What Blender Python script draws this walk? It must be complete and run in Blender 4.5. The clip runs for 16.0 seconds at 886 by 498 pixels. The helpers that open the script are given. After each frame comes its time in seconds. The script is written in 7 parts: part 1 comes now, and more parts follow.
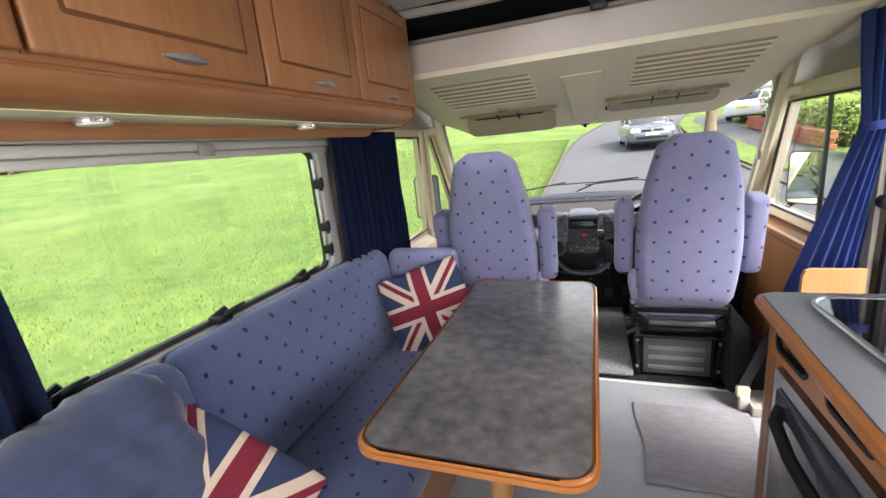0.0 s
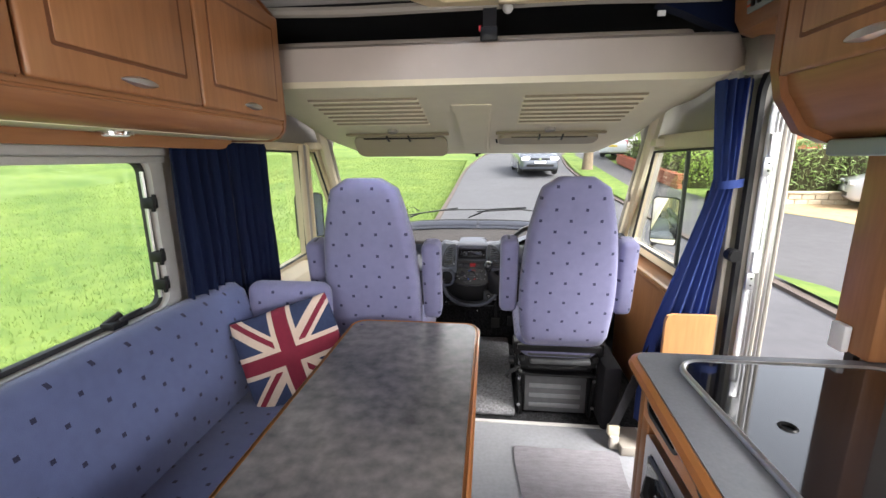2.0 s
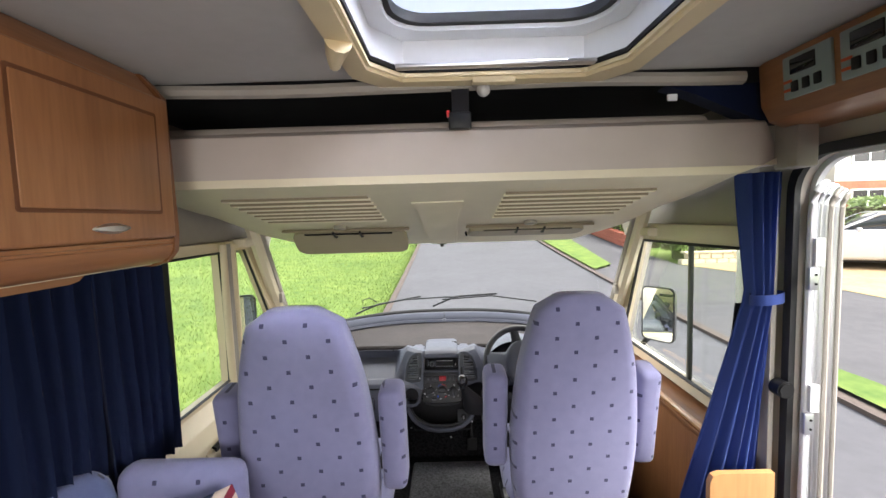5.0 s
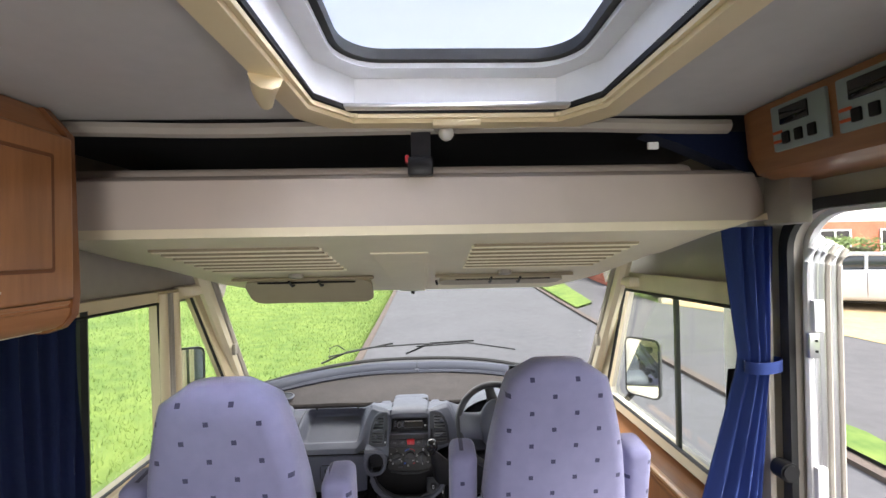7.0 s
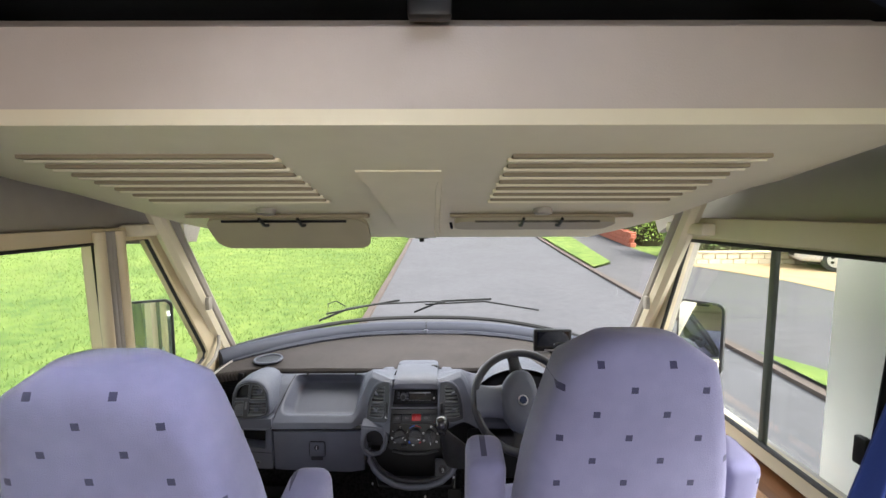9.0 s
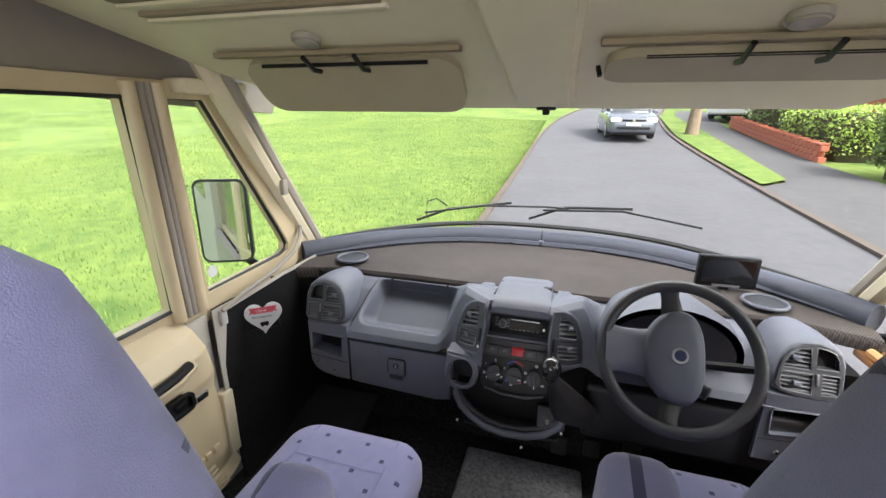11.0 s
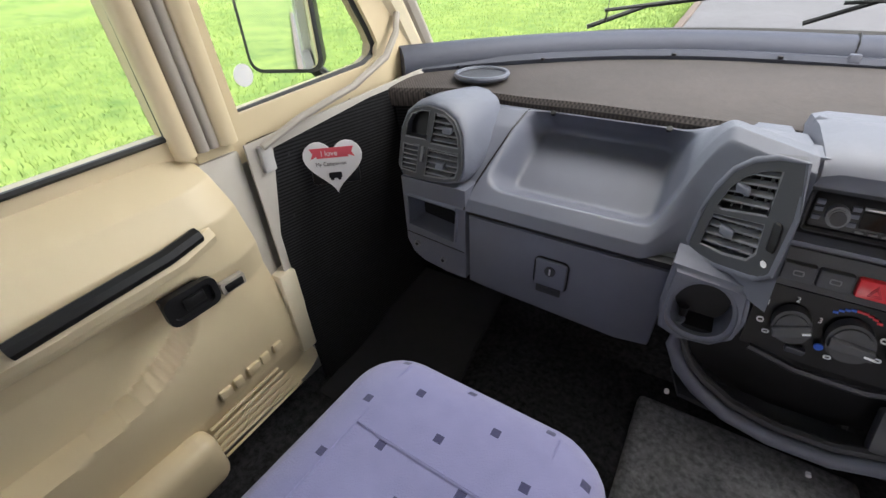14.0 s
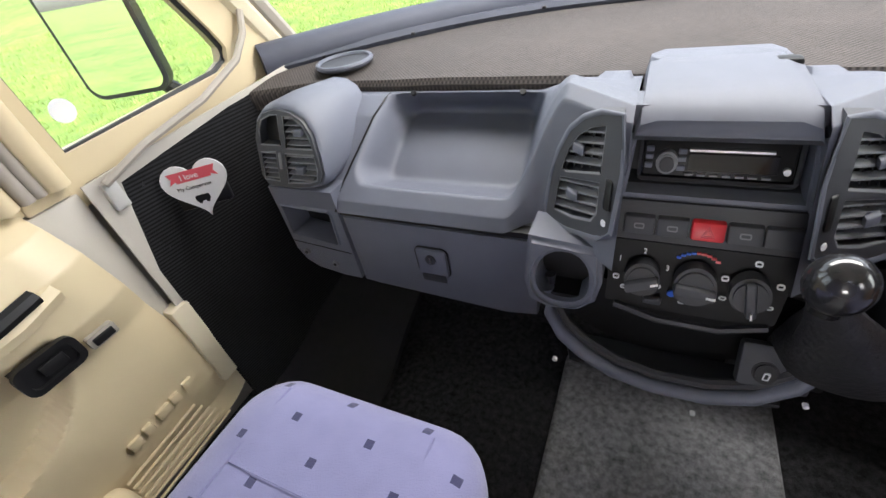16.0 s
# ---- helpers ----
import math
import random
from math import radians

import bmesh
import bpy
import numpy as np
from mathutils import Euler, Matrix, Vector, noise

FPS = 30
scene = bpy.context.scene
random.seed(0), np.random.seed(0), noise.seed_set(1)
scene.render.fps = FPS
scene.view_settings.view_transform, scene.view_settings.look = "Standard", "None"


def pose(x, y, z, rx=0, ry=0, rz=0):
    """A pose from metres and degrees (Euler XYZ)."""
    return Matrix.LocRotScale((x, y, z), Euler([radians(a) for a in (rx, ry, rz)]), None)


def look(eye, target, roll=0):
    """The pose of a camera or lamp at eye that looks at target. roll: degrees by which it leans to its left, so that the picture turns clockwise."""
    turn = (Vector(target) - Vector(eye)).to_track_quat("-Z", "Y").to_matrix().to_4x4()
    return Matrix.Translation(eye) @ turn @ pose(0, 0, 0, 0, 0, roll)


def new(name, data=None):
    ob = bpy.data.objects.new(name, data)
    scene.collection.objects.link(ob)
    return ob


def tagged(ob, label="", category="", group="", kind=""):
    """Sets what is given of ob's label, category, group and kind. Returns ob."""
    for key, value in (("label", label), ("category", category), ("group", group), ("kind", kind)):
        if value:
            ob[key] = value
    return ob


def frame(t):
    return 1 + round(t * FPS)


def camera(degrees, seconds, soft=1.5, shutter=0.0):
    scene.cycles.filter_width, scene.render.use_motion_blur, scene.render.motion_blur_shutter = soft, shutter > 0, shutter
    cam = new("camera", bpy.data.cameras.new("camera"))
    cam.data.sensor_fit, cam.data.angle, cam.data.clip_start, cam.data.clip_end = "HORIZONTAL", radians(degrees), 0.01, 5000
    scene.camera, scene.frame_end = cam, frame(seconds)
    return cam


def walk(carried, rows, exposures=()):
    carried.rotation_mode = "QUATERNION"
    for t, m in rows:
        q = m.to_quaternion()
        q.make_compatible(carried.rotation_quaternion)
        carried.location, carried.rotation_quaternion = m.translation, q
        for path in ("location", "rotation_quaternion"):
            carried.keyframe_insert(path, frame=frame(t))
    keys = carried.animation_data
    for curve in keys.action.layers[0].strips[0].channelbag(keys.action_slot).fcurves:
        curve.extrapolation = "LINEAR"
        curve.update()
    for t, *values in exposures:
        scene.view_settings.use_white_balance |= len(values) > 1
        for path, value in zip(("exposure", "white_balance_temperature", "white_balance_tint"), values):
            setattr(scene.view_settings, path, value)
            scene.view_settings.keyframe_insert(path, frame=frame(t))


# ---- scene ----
cam = camera(93.0, 16.0)
PATH = [
    (0, (0.059, 0.129, 1.352), (-0.619, 1.953, 0.889), -5.6),
    (0.5, (0.076, 0.192, 1.358), (-0.449, 2.071, 0.917), -3.8),
    (1, (0.074, 0.254, 1.371), (-0.279, 2.17, 0.922), -1.6),
    (1.5, (0.078, 0.304, 1.389), (-0.162, 2.24, 0.947), -0.5),
    (2, (0.096, 0.363, 1.404), (-0.117, 2.305, 0.975), -0.4),
    (2.5, (0.092, 0.438, 1.426), (-0.086, 2.388, 1.018), -0.3),
    (3, (0.095, 0.496, 1.446), (-0.051, 2.454, 1.063), -0.9),
    (3.5, (0.081, 0.626, 1.476), (-0.042, 2.59, 1.12), -2.3),
    (4, (0.052, 0.742, 1.497), (-0.051, 2.711, 1.163), -1.9),
    (4.2, (0.097, 0.786, 1.517), (-0.035, 2.755, 1.19), -2.2),
    (4.5, (0.042, 0.813, 1.543), (-0.021, 2.8, 1.321), -1.8),
    (5, (0.037, 0.866, 1.582), (0.017, 2.861, 1.433), -1.6),
    (5.2, (0.043, 0.882, 1.597), (0.038, 2.878, 1.477), -1.5),
    (7.3, (0.127, 1.08, 1.642), (0.193, 3.079, 1.657), -1.0),
    (7.5, (0.143, 1.118, 1.635), (0.207, 3.117, 1.65), -0.9),
    (8, (0.161, 1.201, 1.613), (0.217, 3.2, 1.604), -0.9),
    (8.5, (0.141, 1.308, 1.582), (0.179, 3.307, 1.529), -0.5),
    (9, (0.105, 1.478, 1.553), (0.107, 3.47, 1.368), -0.1),
    (9.2, (0.094, 1.53, 1.54), (0.075, 3.516, 1.302), 0.3),
    (11.3, (0.088, 2.064, 1.379), (-0.557, 3.832, 0.703), 0.1),
    (11.5, (0.051, 2.118, 1.366), (-0.668, 3.836, 0.637), -0.3),
    (12, (-0.059, 2.241, 1.312), (-0.918, 3.817, 0.43), -2.4),
    (12.5, (-0.164, 2.339, 1.225), (-1.081, 3.814, 0.233), -2.6),
    (13, (-0.222, 2.435, 1.149), (-1.165, 3.859, 0.108), -2.1),
    (13.5, (-0.256, 2.512, 1.079), (-1.189, 3.892, -0.027), -2.0),
    (14, (-0.253, 2.56, 1.05), (-1.168, 3.917, -0.099), -2.8),
    (14.5, (-0.245, 2.59, 1.039), (-1.14, 3.932, -0.143), -4.1),
    (15, (-0.21, 2.609, 1.041), (-1.081, 3.949, -0.162), -6.2),
    (15.5, (-0.153, 2.656, 1.03), (-0.999, 3.992, -0.196), -8.0),
    (16, (-0.104, 2.691, 1.043), (-0.895, 4.041, -0.203), -11.4),
]
# the clip brightens as it turns to the dark footwell
EXPOSURES = [(0.0, 2.2), (9.2, 2.2), (11.5, 2.2), (13.0, 2.22), (14.5, 2.44), (16.0, 2.66)]
walk(cam, [(t, look(eye, target, roll)) for t, eye, target, roll in PATH], EXPOSURES)

# ---- light ----
world = bpy.data.worlds.new("overcast_sky")
scene.world = world
world.use_nodes = True
wn, wl = world.node_tree.nodes, world.node_tree.links
wn.clear()
sky_tex = wn.new("ShaderNodeTexSky")
sky_tex.sky_type, sky_tex.sun_disc = "NISHITA", False
sky_tex.sun_elevation, sky_tex.sun_rotation = radians(48), radians(120)
sky_tex.air_density, sky_tex.dust_density, sky_tex.ozone_density = 1.0, 4.0, 1.5
soft_sky = wn.new("ShaderNodeHueSaturation")
soft_sky.inputs["Saturation"].default_value = 0.35
wback, wout = wn.new("ShaderNodeBackground"), wn.new("ShaderNodeOutputWorld")
wback.inputs["Strength"].default_value = 0.15
wl.new(sky_tex.outputs[0], soft_sky.inputs["Color"])
wl.new(soft_sky.outputs[0], wback.inputs[0])
wl.new(wback.outputs[0], wout.inputs[0])
sun = new("sun", bpy.data.lights.new("sun", "SUN"))
sun.data.energy, sun.data.angle, sun.data.color = 1.5, radians(25), (1.0, 0.97, 0.93)
sun.matrix_world = look((0, 0, 30), (0 - math.sin(radians(120)) * 20, 0 - math.cos(radians(120)) * 20, 30 - 22))
scene.view_settings.exposure = 2.2



def fill_lamp(name, eye, target, w, h, watts):
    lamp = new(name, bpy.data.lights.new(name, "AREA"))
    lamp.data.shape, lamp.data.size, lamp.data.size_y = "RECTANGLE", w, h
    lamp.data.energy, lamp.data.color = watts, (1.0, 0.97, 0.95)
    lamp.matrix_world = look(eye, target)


# unseen area lamps added for sky light: rear and kitchen openings, windscreen top
fill_lamp("rear_fill_lamp", (0.03, -1.32, 1.3), (0.03, 1.0, 1.25), 1.25, 0.56, 8.0)
fill_lamp("kitchen_fill_lamp", (1.19, 0.55, 1.17), (-1.0, 0.75, 1.1), 0.86, 0.40, 2.6)
fill_lamp("windscreen_fill_lamp", (0.03, 3.80, 1.58), (0.0, 3.42, 0.6), 1.7, 0.32, 6.0)

# ---- helpers for meshes ----


def finish(bm, name, material, smooth=40):
    me = bpy.data.meshes.new(name)
    bmesh.ops.recalc_face_normals(bm, faces=bm.faces)
    bm.to_mesh(me)
    bm.free()
    if smooth:
        me.polygons.foreach_set("use_smooth", [True] * len(me.polygons))
        me.set_sharp_from_angle(angle=radians(smooth))
    me.materials.append(material)
    return me


def part(name, bm, material, parent=None, label="", smooth=40):
    ob = new(name, finish(bm, name, material, smooth))
    if parent is not None:
        ob.parent = parent
        ob.matrix_parent_inverse = Matrix.Translation(-base_of(parent))
    return tagged(ob, label)


def base_of(ob):
    place = Vector(ob.location)
    while ob.parent is not None:
        place = place + ob.matrix_parent_inverse.translation
        ob = ob.parent
        place = place + Vector(ob.location)
    return place


def thing(name, at, label, category, group="", kind=""):
    ob = new(name)
    ob.empty_display_size = 0.1
    ob.location = at
    return tagged(ob, label, category, group, kind)


def single(name, bm, material, label, category, kind="", group="", smooth=40):
    return tagged(part(name, bm, material, None, "", smooth), label, category, group, kind)


def box(x0, x1, y0, y1, z0, z1, bevel=0.0, seg=2, bm=None, turn=None):
    own = bm is None
    b = bmesh.new()
    bmesh.ops.create_cube(b, size=1)
    bmesh.ops.scale(b, vec=(x1 - x0, y1 - y0, z1 - z0), verts=b.verts)
    if bevel > 0:
        bmesh.ops.bevel(b, geom=b.edges[:], offset=bevel, segments=seg, profile=0.5, affect="EDGES", clamp_overlap=True)
    m = Matrix.Translation(((x0 + x1) / 2, (y0 + y1) / 2, (z0 + z1) / 2))
    bmesh.ops.transform(b, matrix=m @ turn if turn else m, verts=b.verts)
    if own:
        return b
    join(bm, b)
    return bm


def join(bm, other):
    me = bpy.data.meshes.new("joined")
    other.to_mesh(me)
    other.free()
    bm.from_mesh(me)
    bpy.data.meshes.remove(me)
    return bm


def rounded(w, h, r, n=5, cx=0.0, cy=0.0):
    out = []
    for qx, qy, a0 in ((1, 1, 0), (-1, 1, 90), (-1, -1, 180), (1, -1, 270)):
        for k in range(n + 1):
            a = radians(a0 + 90 * k / n)
            out.append((cx + qx * (w / 2 - r) + r * math.cos(a), cy + qy * (h / 2 - r) + r * math.sin(a)))
    return out


def sheet(outer, holes, to_world, depth, bevel=0.0):
    """A flat sheet with holes; to_world(u, v) gives the place, depth the offset of its other side."""
    bm = bmesh.new()
    edges = []
    for loop in [outer, *holes]:
        vs = [bm.verts.new(to_world(u, v)) for u, v in loop]
        edges += [bm.edges.new((vs[k], vs[(k + 1) % len(vs)])) for k in range(len(vs))]
    bmesh.ops.triangle_fill(bm, edges=edges, use_beauty=True)
    if not bm.faces:
        return bm
    got = bmesh.ops.extrude_face_region(bm, geom=bm.faces[:])
    bmesh.ops.translate(bm, vec=depth, verts=[g for g in got["geom"] if isinstance(g, bmesh.types.BMVert)])
    bmesh.ops.recalc_face_normals(bm, faces=bm.faces)
    return bm


def on_x(x):
    return lambda u, v: (x, u, v)


def on_y(y):
    return lambda u, v: (u, y, v)


def on_z(z):
    return lambda u, v: (u, v, z)


def tube(points, r, n=8, closed=False, flat=1.0):
    bm = bmesh.new()
    pts = [Vector(p) for p in points]
    rings = []
    count = len(pts)
    for k, p in enumerate(pts):
        a = pts[(k - 1) % count] if closed or k > 0 else p
        b = pts[(k + 1) % count] if closed or k < count - 1 else p
        d = (b - a).normalized()
        up = Vector((0, 0, 1)) if abs(d.z) < 0.95 else Vector((0, 1, 0))
        s = d.cross(up).normalized()
        u = s.cross(d).normalized()
        rr = r[k] if isinstance(r, (list, tuple)) else r
        rings.append([bm.verts.new(p + s * rr * math.cos(2 * math.pi * i / n) + u * flat * rr * math.sin(2 * math.pi * i / n)) for i in range(n)])
    for k in range(count if closed else count - 1):
        a, b = rings[k], rings[(k + 1) % count]
        for i in range(n):
            bm.faces.new((a[i], a[(i + 1) % n], b[(i + 1) % n], b[i]))
    if not closed:
        bm.faces.new(rings[0][::-1])
        bm.faces.new(rings[-1])
    return bm


def disc(center, normal, r, depth, n=24, bevel=0.0):
    bm = bmesh.new()
    bmesh.ops.create_cone(bm, cap_ends=True, segments=n, radius1=r, radius2=r, depth=depth)
    if bevel:
        bmesh.ops.bevel(bm, geom=[e for e in bm.edges if len(e.link_faces) == 2 and any(len(f.verts) > 4 for f in e.link_faces)], offset=bevel, segments=2, affect="EDGES")
    q = Vector(normal).to_track_quat("Z", "Y").to_matrix().to_4x4()
    bmesh.ops.transform(bm, matrix=Matrix.Translation(center) @ q, verts=bm.verts)
    return bm


def loft(sections, close_ends=True):
    """Skin through closed rings of equal length."""
    bm = bmesh.new()
    rings = [[bm.verts.new(p) for p in s] for s in sections]
    for a, b in zip(rings, rings[1:]):
        n = len(a)
        for i in range(n):
            bm.faces.new((a[i], a[(i + 1) % n], b[(i + 1) % n], b[i]))
    if close_ends:
        bm.faces.new(rings[0][::-1])
        bm.faces.new(rings[-1])
    bmesh.ops.recalc_face_normals(bm, faces=bm.faces)
    return bm


def strip(rows):
    """An open grid surface through rows of places."""
    bm = bmesh.new()
    g = [[bm.verts.new(p) for p in row] for row in rows]
    for a, b in zip(g, g[1:]):
        for i in range(len(a) - 1):
            bm.faces.new((a[i], a[i + 1], b[i + 1], b[i]))
    return bm


def thicken(bm, vec):
    got = bmesh.ops.extrude_face_region(bm, geom=bm.faces[:])
    bmesh.ops.translate(bm, vec=vec, verts=[g for g in got["geom"] if isinstance(g, bmesh.types.BMVert)])
    bmesh.ops.recalc_face_normals(bm, faces=bm.faces)
    return bm


def turned(bm, m):
    bmesh.ops.transform(bm, matrix=m, verts=bm.verts)
    return bm


# ---- materials ----


def material(name, color, rough=0.6, metal=0.0, vary=0.12, scale=30.0, bump=0.15, bump_scale=250.0, coat=0.0, spec=0.5, stretch=(1, 1, 1), second=None, sheen=0.0):
    m = bpy.data.materials.new(name)
    m.use_nodes = True
    n, l = m.node_tree.nodes, m.node_tree.links
    b = n["Principled BSDF"]
    b.inputs["Roughness"].default_value, b.inputs["Metallic"].default_value = rough, metal
    b.inputs["Coat Weight"].default_value, b.inputs["Specular IOR Level"].default_value = coat, spec
    b.inputs["Sheen Weight"].default_value = sheen
    tc, mp = n.new("ShaderNodeTexCoord"), n.new("ShaderNodeMapping")
    mp.inputs["Scale"].default_value = stretch
    l.new(tc.outputs["Object"], mp.inputs[0])
    big, fine = n.new("ShaderNodeTexNoise"), n.new("ShaderNodeTexNoise")
    big.inputs["Scale"].default_value, big.inputs["Detail"].default_value = scale * 0.12, 4
    fine.inputs["Scale"].default_value, fine.inputs["Detail"].default_value = scale, 5
    for t in (big, fine):
        l.new(mp.outputs[0], t.inputs["Vector"])
    mean = n.new("ShaderNodeMath")
    mean.operation = "ADD"
    l.new(big.outputs["Fac"], mean.inputs[0])
    l.new(fine.outputs["Fac"], mean.inputs[1])
    ramp = n.new("ShaderNodeValToRGB")
    dark = second or [c * (1 - vary) for c in color]
    light = [min(1, c * (1 + vary)) for c in color]
    ramp.color_ramp.elements[0].position = 0.32
    ramp.color_ramp.elements[1].position = 0.68
    ramp.color_ramp.elements[0].color, ramp.color_ramp.elements[1].color = (*dark, 1), (*light, 1)
    half = n.new("ShaderNodeMath")
    half.operation = "MULTIPLY"
    half.inputs[1].default_value = 0.5
    l.new(mean.outputs[0], half.inputs[0])
    l.new(half.outputs[0], ramp.inputs[0])
    l.new(ramp.outputs[0], b.inputs["Base Color"])
    if bump:
        bt, bp = n.new("ShaderNodeTexNoise"), n.new("ShaderNodeBump")
        bt.inputs["Scale"].default_value, bt.inputs["Detail"].default_value = bump_scale, 3
        bp.inputs["Strength"].default_value, bp.inputs["Distance"].default_value = bump, 0.004
        l.new(mp.outputs[0], bt.inputs["Vector"])
        l.new(bt.outputs["Fac"], bp.inputs["Height"])
        l.new(bp.outputs[0], b.inputs["Normal"])
    return m


def base_link(m):
    """The node tree, its principled node and the socket that feeds its colour."""
    b = m.node_tree.nodes["Principled BSDF"]
    return m.node_tree.nodes, m.node_tree.links, b, b.inputs["Base Color"].links[0].from_socket


def math_node(n, l, op, a, b=None):
    k = n.new("ShaderNodeMath")
    k.operation = op
    for i, v in enumerate((a, b)):
        if v is None:
            continue
        if isinstance(v, (int, float)):
            k.inputs[i].default_value = v
        else:
            l.new(v, k.inputs[i])
    return k.outputs[0]


def dotted(name, color, dot, u_axis, v_axis, pu=0.13, pv=0.05, size=0.0065, **kw):
    """Woven cloth with a staggered print of small dark squares."""
    m = material(name, color, **kw)
    n, l, b, base = base_link(m)
    tc, sep = n.new("ShaderNodeTexCoord"), n.new("ShaderNodeSeparateXYZ")
    l.new(tc.outputs["Object"], sep.inputs[0])
    u, v = sep.outputs["XYZ".index(u_axis)], sep.outputs["XYZ".index(v_axis)]
    vr = math_node(n, l, "DIVIDE", v, pv)
    row = math_node(n, l, "FLOOR", vr)
    odd = math_node(n, l, "MULTIPLY", math_node(n, l, "FLOORED_MODULO", row, 2.0), 0.5)
    ur = math_node(n, l, "ADD", math_node(n, l, "DIVIDE", u, pu), odd)
    fu = math_node(n, l, "ABSOLUTE", math_node(n, l, "SUBTRACT", math_node(n, l, "FRACT", ur), 0.5))
    fv = math_node(n, l, "ABSOLUTE", math_node(n, l, "SUBTRACT", math_node(n, l, "FRACT", vr), 0.5))
    hit = math_node(n, l, "MULTIPLY", math_node(n, l, "LESS_THAN", fu, size / pu), math_node(n, l, "LESS_THAN", fv, size / pv))
    mix = n.new("ShaderNodeMix")
    mix.data_type = "RGBA"
    l.new(hit, mix.inputs["Factor"])
    l.new(base, mix.inputs["A"])
    mix.inputs["B"].default_value = (*dot, 1)
    l.new(mix.outputs["Result"], b.inputs["Base Color"])
    return m


def wood(name, color, dark, axis="Y", rough=0.38):
    m = material(name, color, rough=rough, vary=0.1, scale=9, bump=0.04, bump_scale=120, second=dark,
                 stretch={"Y": (9, 0.8, 9), "Z": (9, 9, 0.8), "X": (0.8, 9, 9)}[axis], coat=0.15)
    return m


LAV, DOT = (0.205, 0.205, 0.345), (0.045, 0.045, 0.1)
M_SEATBACK = dotted("seat_cloth_back", LAV, DOT, "X", "Z", rough=0.95, bump=0.35, bump_scale=500, vary=0.08, sheen=0.25, spec=0.2)
M_SEATTOP = dotted("seat_cloth_top", LAV, DOT, "X", "Y", rough=0.95, bump=0.35, bump_scale=500, vary=0.08, sheen=0.25, spec=0.2)
SOFA = (0.098, 0.122, 0.25)
M_SOFABACK = dotted("sofa_cloth_back", SOFA, (0.02, 0.022, 0.06), "Y", "Z", pu=0.12, pv=0.055, rough=0.95, bump=0.3, bump_scale=450, vary=0.1, sheen=0.3, spec=0.2)
M_SOFATOP = dotted("sofa_cloth_seat", SOFA, (0.02, 0.022, 0.06), "Y", "X", pu=0.12, pv=0.055, rough=0.95, bump=0.3, bump_scale=450, vary=0.1, sheen=0.3, spec=0.2)
M_CURTAIN = material("navy_curtain", (0.0045, 0.009, 0.032), rough=0.9, vary=0.25, scale=12, bump=0.2, bump_scale=600, stretch=(1, 1, 0.15), sheen=0.05, spec=0.15)
M_CURTAIN_B = material("blue_curtain", (0.024, 0.047, 0.19), rough=0.8, vary=0.2, scale=12, bump=0.2, bump_scale=600, stretch=(1, 1, 0.15), sheen=0.1, spec=0.2)
M_WOOD = wood("cherry_wood", (0.32, 0.14, 0.055), (0.23, 0.095, 0.036), "Y")
M_WOOD_Z = wood("cherry_wood_upright", (0.34, 0.15, 0.06), (0.25, 0.105, 0.04), "Z")
M_EDGE = material("orange_wood_edge", (0.52, 0.2, 0.055), rough=0.3, vary=0.1, scale=8, bump=0.02, coat=0.3, stretch=(6, 1, 6))
M_PANELWOOD = wood("light_beech", (0.55, 0.29, 0.12), (0.47, 0.24, 0.095), "Z")
M_CREAM = material("cream_moulding", (0.72, 0.65, 0.48), rough=0.5, vary=0.04, scale=14, bump=0.08, bump_scale=500)
M_CREAMY = material("cream_door_plastic", (0.62, 0.52, 0.34), rough=0.42, vary=0.04, scale=10, bump=0.05, bump_scale=600)
M_HATCH = material("cream_hatch_frame", (0.70, 0.58, 0.36), rough=0.4, vary=0.04, scale=10, bump=0.03)
M_VINYL = material("grey_beige_vinyl", (0.50, 0.435, 0.385), rough=0.55, vary=0.06, scale=9, bump=0.12, bump_scale=350)
M_CEIL = material("grey_carpet_lining", (0.46, 0.45, 0.43), rough=0.9, vary=0.05, scale=20, bump=0.2, bump_scale=600)
M_WALL = material("pale_wall_board", (0.50, 0.47, 0.42), rough=0.6, vary=0.05, scale=12, bump=0.08)
M_GREYTRIM = material("grey_beige_trim", (0.34, 0.31, 0.27), rough=0.6, vary=0.06, scale=20, bump=0.15)
# real black cloth and webbing, and black painted for the shade above the bed
M_BLACKVOID = material("black_cloth_and_shade", (0.012, 0.012, 0.016), rough=0.9, vary=0.3, scale=30, bump=0.3)
M_BLACK = material("black_plastic", (0.011, 0.011, 0.012), rough=0.38, vary=0.2, scale=40, bump=0.06, bump_scale=500, spec=0.25)
M_RUBBER = material("black_rubber", (0.02, 0.02, 0.021), rough=0.6, vary=0.2, scale=40, bump=0.1)
M_DASH = material("grey_dash_plastic", (0.116, 0.125, 0.160), rough=0.46, vary=0.07, scale=25, bump=0.25, bump_scale=900)
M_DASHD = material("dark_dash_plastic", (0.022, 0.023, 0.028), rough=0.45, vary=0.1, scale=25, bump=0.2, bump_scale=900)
M_ROLL = material("padded_roll_vinyl", (0.062, 0.068, 0.092), rough=0.55, vary=0.08, scale=25, bump=0.2, bump_scale=700, spec=0.3)
M_SLAT = material("satin_grey_slat", (0.16, 0.165, 0.18), rough=0.4, vary=0.05, bump=0.0)
M_PLATE = material("charcoal_vent_plate", (0.036, 0.038, 0.046), rough=0.45, vary=0.08, scale=25, bump=0.2, bump_scale=900)
M_MESH = material("brown_mesh_cloth", (0.072, 0.060, 0.055), rough=0.8, vary=0.25, scale=60, bump=0.5, bump_scale=420)
